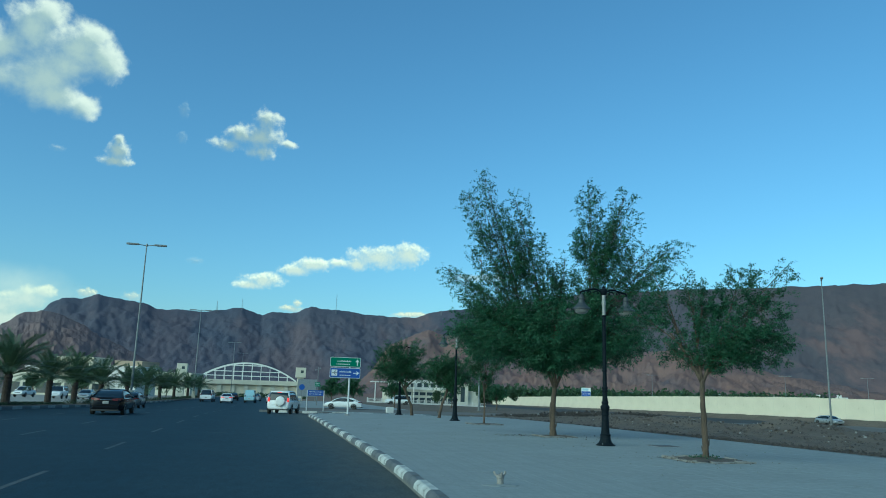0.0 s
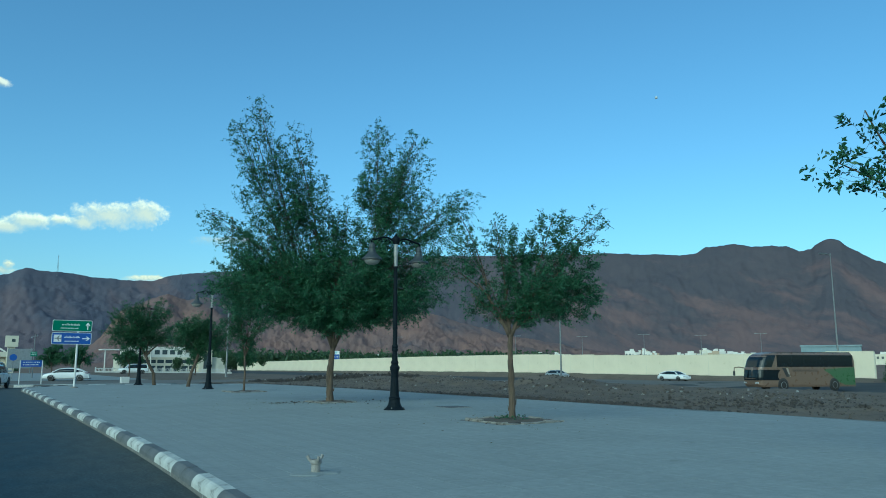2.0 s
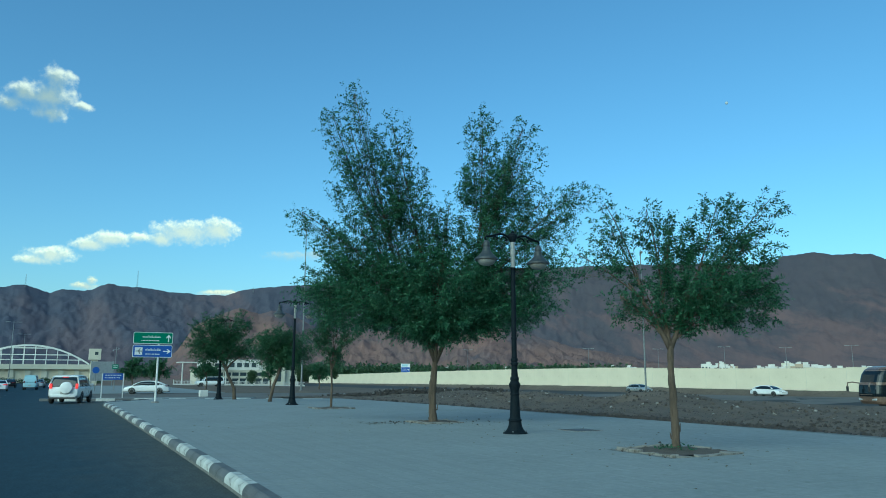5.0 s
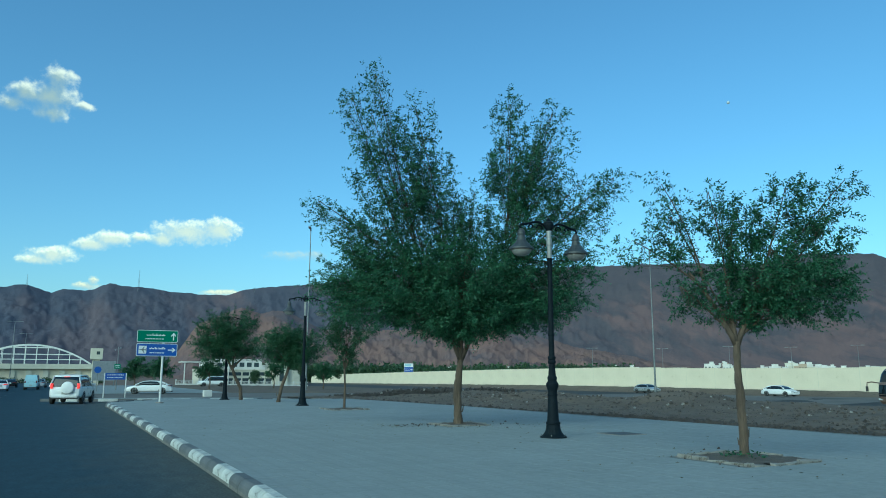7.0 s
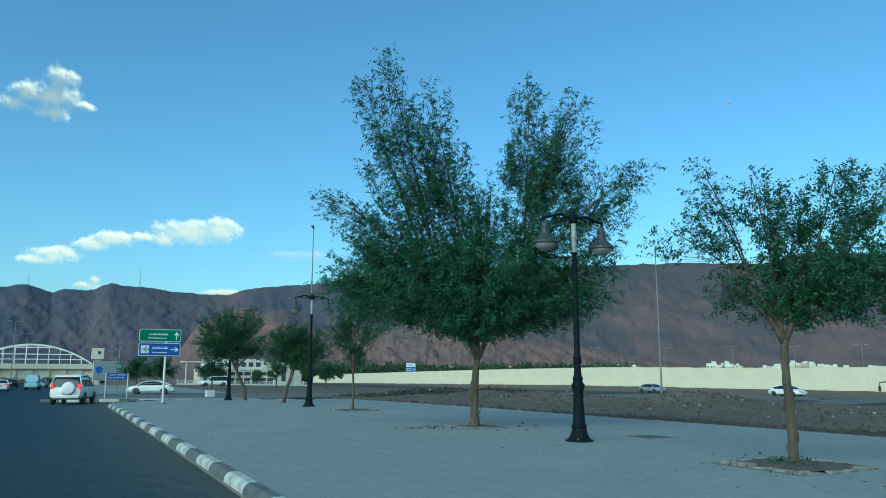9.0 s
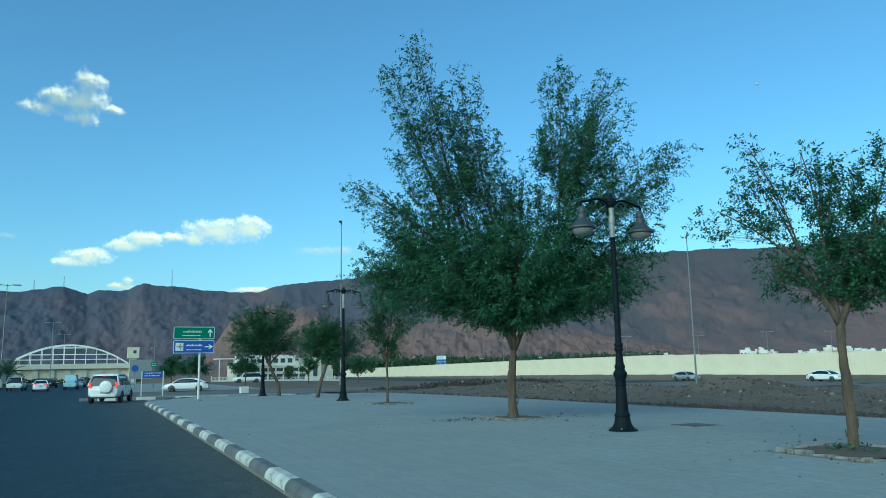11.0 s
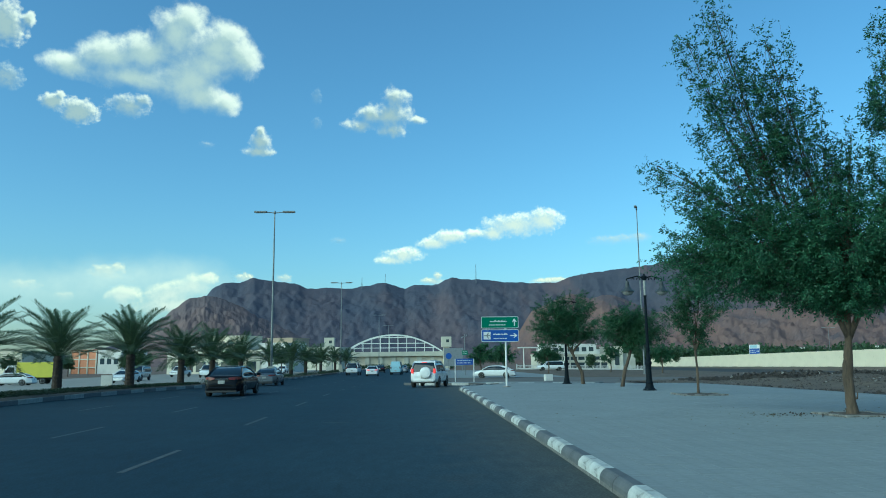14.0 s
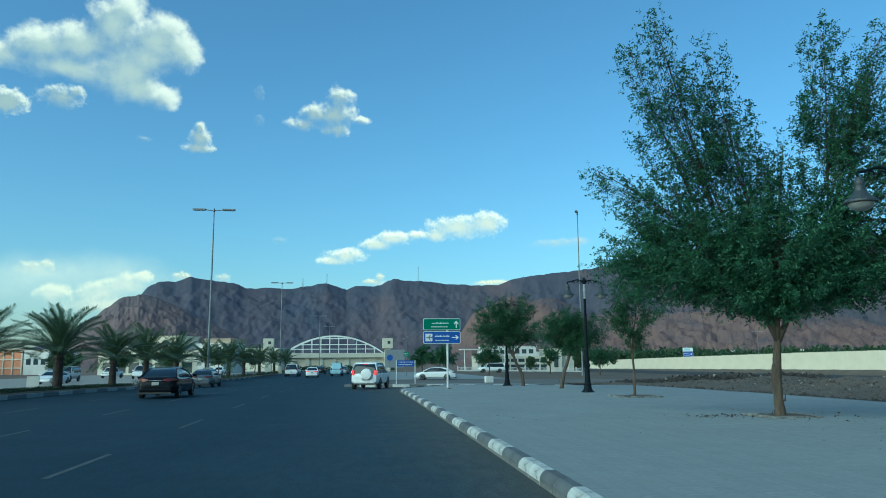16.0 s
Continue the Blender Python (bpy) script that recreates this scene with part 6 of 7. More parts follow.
# ---- boundary wall ----
wall = new("wall_boundary")
tagged(wall, "long cream painted boundary wall with piers", "wall", kind="structure")
y, WX = 49.0, 93.0
while y < 296:
    bm = bmesh.new()
    z = level(WX, y)
    up = float(np.interp(y, [68, 112, 150, 200, 286], [0.15, 0.8, 0.72, 0.4, -0.3]))
    box(bm, (0, 3.0, z + 1.7 + up / 2), (0.25, 5.94, 3.5 + up))
    box(bm, (0, 3.0, z + 3.5 + up), (0.3, 5.96, 0.08), 0.02)
    p = part("panel", bm, CREAM, wall)
    p.location = (WX, y, 0)
    bm = bmesh.new()
    box(bm, (0, 0, z + 1.69 + up / 2), (0.22, 0.14, 3.5 + up))
    p = part("pier", bm, CREAM2, wall)
    p.location = (WX, y, 0)
    y += 6.0
def verge_height(x, y):
    top = float(np.interp(y, [45, 130, 290], [-0.35, -0.4, -1.5]))
    return level(88, y) - 0.05 + (top - level(88, y) + 0.05) * smoothstep(88.2, 91.5, x) + 0.12 * noise.noise(Vector((x * 0.5, y * 0.35, 4.0)))


verge = grid_sheet("verge", steps((88.2, 93.2, 0.8)), steps((-40, 296, 1.5)), verge_height, DIRT)
tagged(verge, "bank of brown earth along the foot of the cream wall", "verge", kind="structure")
bm = bmesh.new()
for k in range(17):
    xx = 24 + k * 1.75
    box(bm, (xx, 178, level(xx, 178) + 0.6), (0.2, 0.25, 1.3))
    box(bm, (xx + 0.87, 178, level(xx, 178) + 0.18), (1.6, 0.12, 0.36))
    box(bm, (xx + 0.87, 178, level(xx, 178) + 0.95), (1.6, 0.06, 0.08))
    for q in range(1, 6):
        box(bm, (xx + q * 0.29, 178, level(xx, 178) + 0.63), (0.07, 0.05, 0.6))
tagged(put("white_fence", bm, WHITE_WALL), "low white picket fence on a plinth before the offices", "fence", kind="structure")


bm = bmesh.new()
box(bm, (0, 0, 0.9), (0.25, 44, 3.2))
box(bm, (0, 0, 2.55), (0.35, 44, 0.12), 0.02)
back = put("wall_tan", bm, TAN_WALL)
back.location = (95.0, 26.5, level(95, 26))
tagged(back, "brownish plastered boundary wall beyond the cream wall", "wall", kind="structure")


# ---- buildings ----
def window_part(parent, x, y, z, w, h, turn=0):
    bm = bmesh.new()
    box(bm, (0, 0, 0), (w, 0.12, h), 0.0)
    win = part("window", bm, WINDOW_DARK, parent)
    win.matrix_basis = pose(x, y, z, 0, 0, turn)
    return win


def building(name, x, y, turn, parts, label, windows, z=None):
    """parts: (material, centre, size) volumes; windows: rows of (x0, x1, count, z, w, h, y)."""
    t = base(name, x, y, level(x, min(y, 300)) if z is None else z, label, "building", "distant buildings", turn)
    for material, c, s in parts:
        bm = bmesh.new()
        box(bm, (c[0], c[1], c[2] - 0.4), (s[0], s[1], s[2] + 0.8), 0.04)
        part("wall", bm, material, t)
        bm = bmesh.new()
        box(bm, (c[0], c[1], c[2] + s[2] / 2 + 0.15), (s[0] + 0.3, s[1] + 0.3, 0.3), 0.05)
        part("parapet", bm, material, t)
    for x0, x1, n, z0, w, h, yy in windows:
        for k in range(n):
            window_part(t, x0 + (x1 - x0) * (k + 0.5) / n, yy, z0, w, h)
    return t


office = building("office_building", 47, 212, 0, [(CREAM2, (0, 6, 1.9), (25, 12, 3.8)), (WHITE_WALL, (-3, 7, 5.2), (15, 9, 2.8)), (CREAM2, (9, 4, 2.9), (3.4, 12, 5.8))], "white two-storey office building with dark window bands and a canopy", [(-12, 7, 9, 2.9, 1.7, 0.9, -0.02), (-12, 7, 9, 1.0, 1.7, 1.5, -0.02), (-10, 4, 7, 5.4, 1.3, 1.2, 2.48), (8.0, 10.0, 1, 3.0, 1.2, 4.2, -2.02)])
bm = bmesh.new()
box(bm, (-11.5, -2.2, 5.9), (13, 5.0, 0.3), 0.04)
part("canopy", bm, WHITE_WALL, office, "thin white canopy roof")
for k in range(4):
    bm = bmesh.new()
    rod(bm, (-17 + k * 3.7, -4.2, -0.4), (-17 + k * 3.7, -4.2, 5.8), 0.16)
    part("column", bm, WHITE_WALL, office)
building("white_block", 58, 240, 0, [(WHITE_WALL, (0, 6, 2.8), (12, 12, 5.6)), (CREAM2, (9, 6, 2.0), (6, 12, 4.0))], "white and cream block of flats", [(-5, 5, 4, 4.2, 1.0, 1.2, -0.02), (-5, 5, 4, 1.8, 1.0, 1.2, -0.02)])
brick = building("brick_building", -97, 232, -25, [(ORANGE, (0, 5, 3.7), (10.6, 10, 7.4)), (WHITE_WALL, (10, 5, 3.5), (9, 10, 7.6))], "unfinished orange brick building with pale concrete frame", [(6, 14, 3, 4.2, 1.6, 1.6, -0.02)], z=-1.9)
for k in range(4):
    bm = bmesh.new()
    box(bm, (-5.1 + k * 3.4, -0.1, 3.7), (0.4, 0.3, 7.4))
    part("column", bm, CREAM2, brick, "pale concrete column")
for z in (0.25, 2.5, 4.9, 7.25):
    bm = bmesh.new()
    box(bm, (0, -0.103, z), (10.6, 0.3, 0.32))
    part("beam", bm, CREAM2, brick, "pale concrete beam")
# the CREAM upper storey has its yellow sunlight put into the wall colour
building("shop_row", -48, 190, -18, [(CREAM2, (0, 5, 2.6), (26, 10, 5.2)), (CREAM, (4, 4, 7.0), (9, 8, 3.4)), (WHITE_WALL, (16, 5, 3.4), (7, 10, 6.8))], "row of pale shops with a yellow-lit upper storey", [(-12, 12, 7, 1.6, 2.6, 2.4, -0.02), (1, 8, 3, 7.0, 1.5, 1.4, -0.02)])
building("shop_row", -60, 250, -22, [(WHITE_WALL, (0, 5, 4), (30, 10, 8)), (TAN_WALL, (20, 5, 5), (9, 10, 10))], "pale plastered building behind the palms", [(-14, 14, 8, 5.5, 1.4, 1.6, -0.02), (-14, 14, 8, 2.2, 1.4, 1.6, -0.02)])
building("shop_row", -118, 215, -25, [(CREAM2, (0, 5, 3), (34, 10, 6))], "low pale building behind the car park", [(-16, 16, 8, 2.6, 1.6, 1.6, -0.02)])
building("shop_row", -28, 232, -15, [(CREAM2, (0, 5, 3.2), (13, 10, 6.4))], "small cream building beside the road", [(-6, 6, 4, 3.8, 1.4, 1.6, -0.02)])


def pylon(x, y):
    t = base("gate_pylon", x, y, level(x, y), "cream gate pylon with a square head", "pylon", "gate pylons")
    bm = bmesh.new()
    box(bm, (0, 0, 2.8), (1.5, 1.5, 5.8), 0.05)
    part("shaft", bm, CREAM2, t)
    bm = bmesh.new()
    box(bm, (0, 0, 6.9), (2.5, 2.5, 2.5), 0.08)
    h = part("head", bm, CREAM2, t)
    bm = bmesh.new()
    box(bm, (0.3, -1.26, 7.1), (0.7, 0.06, 0.7))
    part("opening", bm, WINDOW_DARK, h)


pylon(8.5, 193)
pylon(-20.4, 193)
hoard = base("white_hoarding", 8.6, 160, level(8.6, 160), "pale grey site hoarding panel on posts", "hoarding")
for s in (-1.8, 1.8):
    bm = bmesh.new()
    rod(bm, (s, 0.15, 0), (s, 0.15, 4.8), 0.08)
    part("post", bm, STEEL, hoard)
bm = bmesh.new()
box(bm, (0, 0, 2.9), (4.0, 0.12, 3.6), 0.02)
part("panel", bm, SIGN_BACK, hoard)


def arch_bridge():
    """White arched truss across the road with a cream deck building below."""
    x0, x1, yy, z0, rise = -22.9, 9.9, 258.0, 4.7, 5.6
    t = base("arch_bridge", 0, yy, 0, "white steel arch bridge with vertical hangers over a cream deck", "bridge")
    cx, half = (x0 + x1) / 2, (x1 - x0) / 2
    top = lambda u: z0 + rise * (1 - u * u)
    for dy in (0, 5.0):
        bm = bmesh.new()
        rings = []
        for i in range(33):
            u = -1 + 2 * i / 32
            rings.append([(cx + half * u, dy + a, top(u) + b) for a, b in ((-0.18, -0.18), (0.18, -0.18), (0.18, 0.18), (-0.18, 0.18))])
        loft(bm, rings)
        bmesh.ops.recalc_face_normals(bm, faces=bm.faces)
        part("arch_rib", bm, ARCH_WHITE, t)
        for k in range(1, 11):
            u = -1 + 2 * k / 11
            bm = bmesh.new()
            box(bm, (cx + half * u, dy, (z0 + top(u)) / 2), (0.15, 0.15, top(u) - z0))
            part("hanger", bm, ARCH_WHITE, t)
        for z in (6.0, 7.5, 9.5):
            w = half * math.sqrt(max(0, 1 - (z - z0) / rise))
            bm = bmesh.new()
            box(bm, (cx, dy + 0.003, z), (2 * w, 0.15, 0.15))
            part("cross_rail", bm, ARCH_WHITE, t)
    bm = bmesh.new()
    box(bm, (cx, 2.5, 3.9), (2 * half + 5, 6.5, 1.5), 0.05)
    part("deck", bm, CREAM2, t)
    for k in range(9):
        bm = bmesh.new()
        box(bm, (x0 - 1 + k * (x1 - x0 + 2) / 8, 2.5, 0.8), (1.5, 5, 5.0), 0.05)
        part("pier", bm, CREAM2, t)
    bm = bmesh.new()
    box(bm, (cx, 0.8, 0.8), (2 * half + 4, 0.4, 4.8))
    part("back_wall", bm, CREAM, t)


arch_bridge()

# white houses at the foot of the mountain
rnd = random.Random(21)
for k in range(74):
    az = radians(rnd.uniform(*((46.3, 48.9), (49.5, 51.2), (51.2, 52.8), (53, 55), (55.6, 60), (60, 66), (18, 42))[k % 7]))
    r = rnd.uniform(510, 560)
    x, y = r * math.sin(az), r * math.cos(az)
    w, d, h = rnd.uniform(3.5, 8), rnd.uniform(6, 9), rnd.uniform(3.0, 7.6 if k % 7 in (0, 2) else 5.6)
    building("house", x, y, -math.degrees(az), [(rnd.choice((WHITE_WALL, WHITE_WALL, CREAM2, TAN_WALL)), (0, 0, h / 2), (w, d, h)), (WHITE_WALL, (rnd.uniform(-2, 2), 0, h + 0.7), (w * 0.4, d * 0.5, 1.4))], "small white flat-roofed house at the foot of the mountain", [(-w / 2, w / 2, 3, h * 0.65, 1.2, 1.4, -d / 2 - 0.02)], z=1.0 + max(0, (r - 520) * 0.05))
building("blue_roof_shed", 135.5, 79, -62, [(surface("pale_blue_sheet", (0.2, 0.27, 0.3), (0.15, 0.21, 0.24), 0.7, scale=1, fine=10), (0, 4, 2.8), (10, 8, 5.6))], "long pale blue sheet-metal shed behind the wall", [(-5, 5, 3, 4.0, 1.2, 0.8, -0.02)])
building("station_building", 132, 58, -66, [(TAN_WALL, (0, 4, 2.5), (12, 8, 5.0))], "tan low building with a flat roof behind the wall", [(-7, 7, 4, 3.2, 1.4, 1.4, -0.02)])

# ---- planting far and near ----
def clump_mass(name, spots, material, leaf, count, seed, label, category):
    """Many leaf clusters joined in one mesh: spots are (x, y, z, radius, height)."""
    rng = np.random.default_rng(seed)
    sp = np.array(spots)
    i = rng.integers(0, len(sp), count)
    v = rng.normal(size=(count, 3))
    v /= np.linalg.norm(v, axis=1)[:, None]
    v *= rng.random((count, 1)) ** 0.4
    q = sp[i, :3] + v * np.stack([sp[i, 3], sp[i, 3], sp[i, 4]], 1)
    d = rng.normal(size=(count, 3))
    d /= np.linalg.norm(d, axis=1)[:, None]
    w = np.cross(d, rng.normal(size=(count, 3)))
    w /= np.linalg.norm(w, axis=1)[:, None]
    L = leaf * rng.uniform(0.5, 1.3, (count, 1))
    V = np.stack([q, q + d * L * 0.5 + w * L * 0.3, q + d * L, q + d * L * 0.5 - w * L * 0.3], 1).reshape(-1, 3)
    F = (np.arange(count)[:, None] * 4 + np.array([0, 1, 2, 3])).tolist()
    ob = raw(name, V.tolist(), F, material)
    return tagged(ob, label, category, kind="stuff")


spots = []
rnd = random.Random(5)
for k in range(420):
    az = radians(rnd.uniform(13, 41))
    r = rnd.uniform(330, 420)
    h = rnd.uniform(2.6, 4.6)
    spots.append((r * math.sin(az), r * math.cos(az), -1.0 + h * 0.9, rnd.uniform(2.5, 5), h))
clump_mass("palm_grove", spots, LEAF_FAR, 1.5, 52000, 6, "dark green belt of trees behind the boundary wall", "trees")
spots = []
for k in range(70):
    spots.append((rnd.uniform(-22, 12), rnd.uniform(236, 250), -0.4, rnd.uniform(0.8, 1.6), rnd.uniform(0.6, 1.3)))
for tx, ty, th in ((28, 168, 2.2), (30.5, 171, 1.8), (39, 172, 1.5), (49, 166, 2.2), (51, 169, 2.0), (55, 172, 2.4), (60, 178, 2.2), (20, 190, 2.4), (16, 186, 2.0)):
    for m in range(6):
        spots.append((tx + rnd.uniform(-1.3, 1.3), ty, th + rnd.uniform(-0.8, 0.8), rnd.uniform(0.8, 1.4), rnd.uniform(0.7, 1.2)))
clump_mass("far_trees", spots, LEAF_FAR, 0.3, 40000, 8, "dark green shrubs and trees round the bridge and offices", "trees")
spots = []
for k in range(400):
    y = rnd.uniform(20, 70)
    spots.append((-17.9 + rnd.uniform(-0.9, 1.0), y, level(-17, y) + 0.26, 0.4, 0.13))
for k in range(250):
    y = rnd.uniform(70, 200)
    spots.append((-16.2 + 2.1 * smoothstep(70, 150, y) + 1.5 * smoothstep(150, 300, y) + rnd.uniform(-1.3, 0.4), y, level(-15, y) + 0.4, 0.6, 0.25))
bush = [(87.5, 44.5, level(87, 44) + 0.3 + 0.3 * k, 0.95 - 0.09 * k, 0.4) for k in range(7)]
clump_mass("topiary_bush", bush, LEAF_FAR, 0.12, 3500, 44, "dark clipped conical bush beside the wall end", "bush")
clump_mass("median_hedge", spots, LEAF_HEDGE, 0.07, 100000, 9, "low clipped green hedge along the median", "hedge")
spots = [(11.35 + math.cos(a) * 0.3, 14.85 + math.sin(a) * 0.3, TOP + 0.06, 0.1, 0.07) for a in [k * 0.7 for k in range(9)]]
clump_mass("weeds", spots, LEAF_B, 0.07, 130, 10, "green weeds at the foot of the young tree", "weeds")

# rubble on the lot
def stones(name, count, place, size, material, seed, label):
    rng = random.Random(seed)
    V, F = [], []
    cube = [(-1, -1, -1), (1, -1, -1), (1, 1, -1), (-1, 1, -1), (-1, -1, 1), (1, -1, 1), (1, 1, 1), (-1, 1, 1)]
    quads = [(0, 3, 2, 1), (4, 5, 6, 7), (0, 1, 5, 4), (1, 2, 6, 5), (2, 3, 7, 6), (3, 0, 4, 7)]
    for _ in range(count):
        x, y, z = place(rng)
        s = size * rng.uniform(0.35, 1.0) ** 2
        m = Euler((rng.uniform(0, 6), rng.uniform(0, 6), rng.uniform(0, 6))).to_matrix()
        k = len(V)
        for c in cube:
            V.append(Vector((x, y, z + s * 0.2)) + m @ Vector((c[0] * rng.uniform(0.5, 1), c[1] * rng.uniform(0.5, 1), c[2] * rng.uniform(0.3, 0.8))) * s)
        F += [tuple(k + q for q in f) for f in quads]
    return tagged(raw(name, V, F, material), label, "rubble", kind="stuff")


def on_lot(rng):
    y = rng.uniform(6, 65)
    x = lot_edge(y) + 0.1 + abs(rng.gauss(0, 9))
    return x, y, level(x, y) + 0.1 + mounds(x, y)


def on_ridge(rng):
    y = rng.uniform(18, 65)
    x = 29.5 + 2.5 * math.sin(y * 0.11) + rng.gauss(0, 2.6)
    return x, y, level(x, y) + 0.1 + mounds(x, y)


def on_edge(rng):
    y = rng.gauss(23.5, 3.2) if rng.random() < 0.88 else rng.uniform(16, 50)
    x = lot_edge(y) + 0.15 + abs(rng.gauss(0, 0.55)) * (0.6 + 0.8 * abs(noise.noise(Vector((y * 0.6, 0, 0)))))
    return x, y, level(x, y) + 0.1 + mounds(x, y)


stones("rubble", 6000, on_lot, 0.04, RUBBLE, 31, "brown stones scattered over the dirt lot")
stones("rubble_heap", 1700, on_ridge, 0.085, RUBBLE, 32, "broken stones and debris dumped in low heaps")
stones("edge_stones", 3600, on_edge, 0.11, CLOD, 33, "loose dark stones along the pavement edge")
def on_pile(rng):
    cx, cy, w, h = rng.choice(((24, 66, 1.6, 0.3), (27, 65, 1.8, 0.5), (28.5, 63, 1.4, 0.7), (30.5, 62, 2.0, 0.5), (33.5, 60, 2.0, 0.4), (22.5, 64, 1.2, 0.25)))
    x, y = cx + rng.gauss(0, w * 0.6), cy + rng.gauss(0, 1.2)
    return x, y, level(x, y) + 0.1 + mounds(x, min(y, 70)) + 0.55 * h * rng.random() * math.exp(-((x - cx) / w) ** 2)


stones("debris_pile", 3000, on_pile, 0.12, CLOD, 35, "dark heaps of broken earth and debris on the lot")
stones("pale_slabs", 45, on_pile, 0.14, CONCRETE, 36, "pale broken slabs lying on the debris heaps")
def round_pits(rng):
    cx, cy, r = rng.choice(((11.1, 24.8, 1.0), (11.1, 24.8, 1.6), (11.35, 14.85, 1.0), (9.9, 25.3, 0.5)))
    return cx + rng.gauss(0, r * 0.5), cy + rng.gauss(0, r * 0.5), TOP + 0.005


stones("pit_litter", 120, round_pits, 0.03, CLOD, 38, "dark crumbs of bark and soil round the tree pits")
def on_patch(rng):
    x, y = 24 + rng.gauss(0, 2.2), 17 + rng.gauss(0, 2.0)
    return x, y, level(x, y) + 0.1 + mounds(x, y)


stones("loose_debris", 700, on_patch, 0.07, CLOD, 37, "dark loose debris strewn over the dirt")
stones("pale_debris", 230, on_ridge, 0.075, CONCRETE, 34, "pale broken concrete pieces among the heaps")


def block_thing(name, x, y, z, s, turn, material, label, category):
    t = base(name, x, y, z, label, category, turn=turn)
    bm = bmesh.new()
    box(bm, (0, 0, s[2] / 2), s, min(s) * 0.08)
    part("block", bm, material, t)


block_thing("white_cube_block", 13.4, 78.5, level(13, 78), (0.75, 0.5, 0.6), 8, WHITE_WALL, "white concrete block beside the side road", "block")
block_thing("sign_board", -19.9, 58, level(-20, 58), (0.72, 0.12, 1.0), 10, WHITE_WALL, "blank white board leaning beside the median", "board")
t = base("boulder", 18.9, 25.5, 0.1, "dark flat boulder at the edge of the lot", "boulder")
bm = bmesh.new()
bmesh.ops.create_icosphere(bm, subdivisions=3, radius=0.5)
for v in bm.verts:
    v.co = Vector((v.co.x * 1.1, v.co.y * 0.6, v.co.z * 0.4)) * (1 + 0.25 * noise.noise(v.co * 2.5))
part("stone", bm, SOIL, t)

# fallen leaves on the pavement
rngl = np.random.default_rng(77)
V, F = [], []
for cx, cy, n, sp in ((11, 24, 90, 2.2), (11.3, 14.8, 60, 1.2), (9.3, 25.2, 60, 0.3), (10, 30, 60, 5.0), (14, 16, 14, 3.0), (8, 18, 12, 4.0)):
    for _ in range(n):
        x, y = cx + rngl.normal() * sp, cy + rngl.normal() * sp
        if x < 3.2 or x > 17.4:
            continue
        a, s = rngl.uniform(0, 6.28), rngl.uniform(0.018, 0.052)
        k = len(V)
        V += [(x, y, TOP + 0.006), (x + s * math.cos(a + 0.5), y + s * math.sin(a + 0.5), TOP + 0.02), (x + 1.6 * s * math.cos(a), y + 1.6 * s * math.sin(a), TOP + 0.008), (x + s * math.cos(a - 0.5), y + s * math.sin(a - 0.5), TOP + 0.012)]
        F.append((k, k + 1, k + 2, k + 3))
tagged(raw("fallen_leaves", V, F, LEAF_DRY), "dry fallen leaves scattered on the pavement", "leaves", kind="stuff")

# ---- mountains ----
def mountain(name, skyline, az0, az1, ring, material, label, seed, rough=1.0, n_az=1300, n_r=150):
    """A range seen from the road: skyline gives heading and rise of its summits in degrees, ring its near foot, crest and back."""
    foot, crest, back = ring
    xs, ys = [a for a, _ in skyline], [e for _, e in skyline]
    verts = []
    for j in range(n_r + 1):
        u = j / n_r
        r = foot + (back - foot) * u
        s = (r - foot) / (crest - foot)
        up = (s ** 1.25 if s < 1 else max(0.0, 1 - (r - crest) / (back - crest)) ** 0.8)
        for i in range(n_az + 1):
            a = az0 + (az1 - az0) * i / n_az
            e = float(np.interp(a, xs, ys))
            e += min(1.0, e) * 0.075 * noise.fractal(Vector((a * 0.75, seed, 0.3)), 0.75, 2.1, 6)
            x, y = r * math.sin(radians(a)), r * math.cos(radians(a))
            p = Vector((radians(a) * crest * 0.0046, s * crest * 0.00095, seed))
            rid = noise.ridged_multi_fractal(p, 0.9, 2.1, 5, 1.0, 2.0) - 1.1
            crag = noise.ridged_multi_fractal(p * 4.3, 0.8, 2.2, 5, 1.0, 2.0) - 1.1
            lean = 1.4 * noise.noise(Vector((a * 0.11, s * 0.8, seed + 2)))
            spur = noise.ridged_multi_fractal(Vector((a * 0.24 + lean * (1.5 - s) + 0.9 * s, s * 1.1, seed + 4)), 0.7, 2.15, 7, 1.0, 2.0) - 1.1
            fine = noise.fractal(p * 11, 0.7, 2.1, 6)
            h = crest * math.tan(radians(e)) + 3.6
            mask = min(1.0, s * 2.5) * (1 - 0.8 * smoothstep(0.24, 0.0, abs(1 - s)))
            z = h * up + rough * mask * (h * 0.03 * rid + h * 0.014 * crag + h * 0.018 * spur * (1 - 0.4 * s) + 2.8 * fine) + rough * 0.9 * fine * min(1, s * 3)
            verts.append((x, y, max(-3.0, z - 2.0) if s > 0.02 else -4.0))
    n = n_az + 1
    faces = [(j * n + i, j * n + i + 1, (j + 1) * n + i + 1, (j + 1) * n + i) for j in range(n_r) for i in range(n_az)]
    ob = raw(name, verts, faces, material, smooth=True)
    return tagged(ob, label, "mountain", kind="structure")


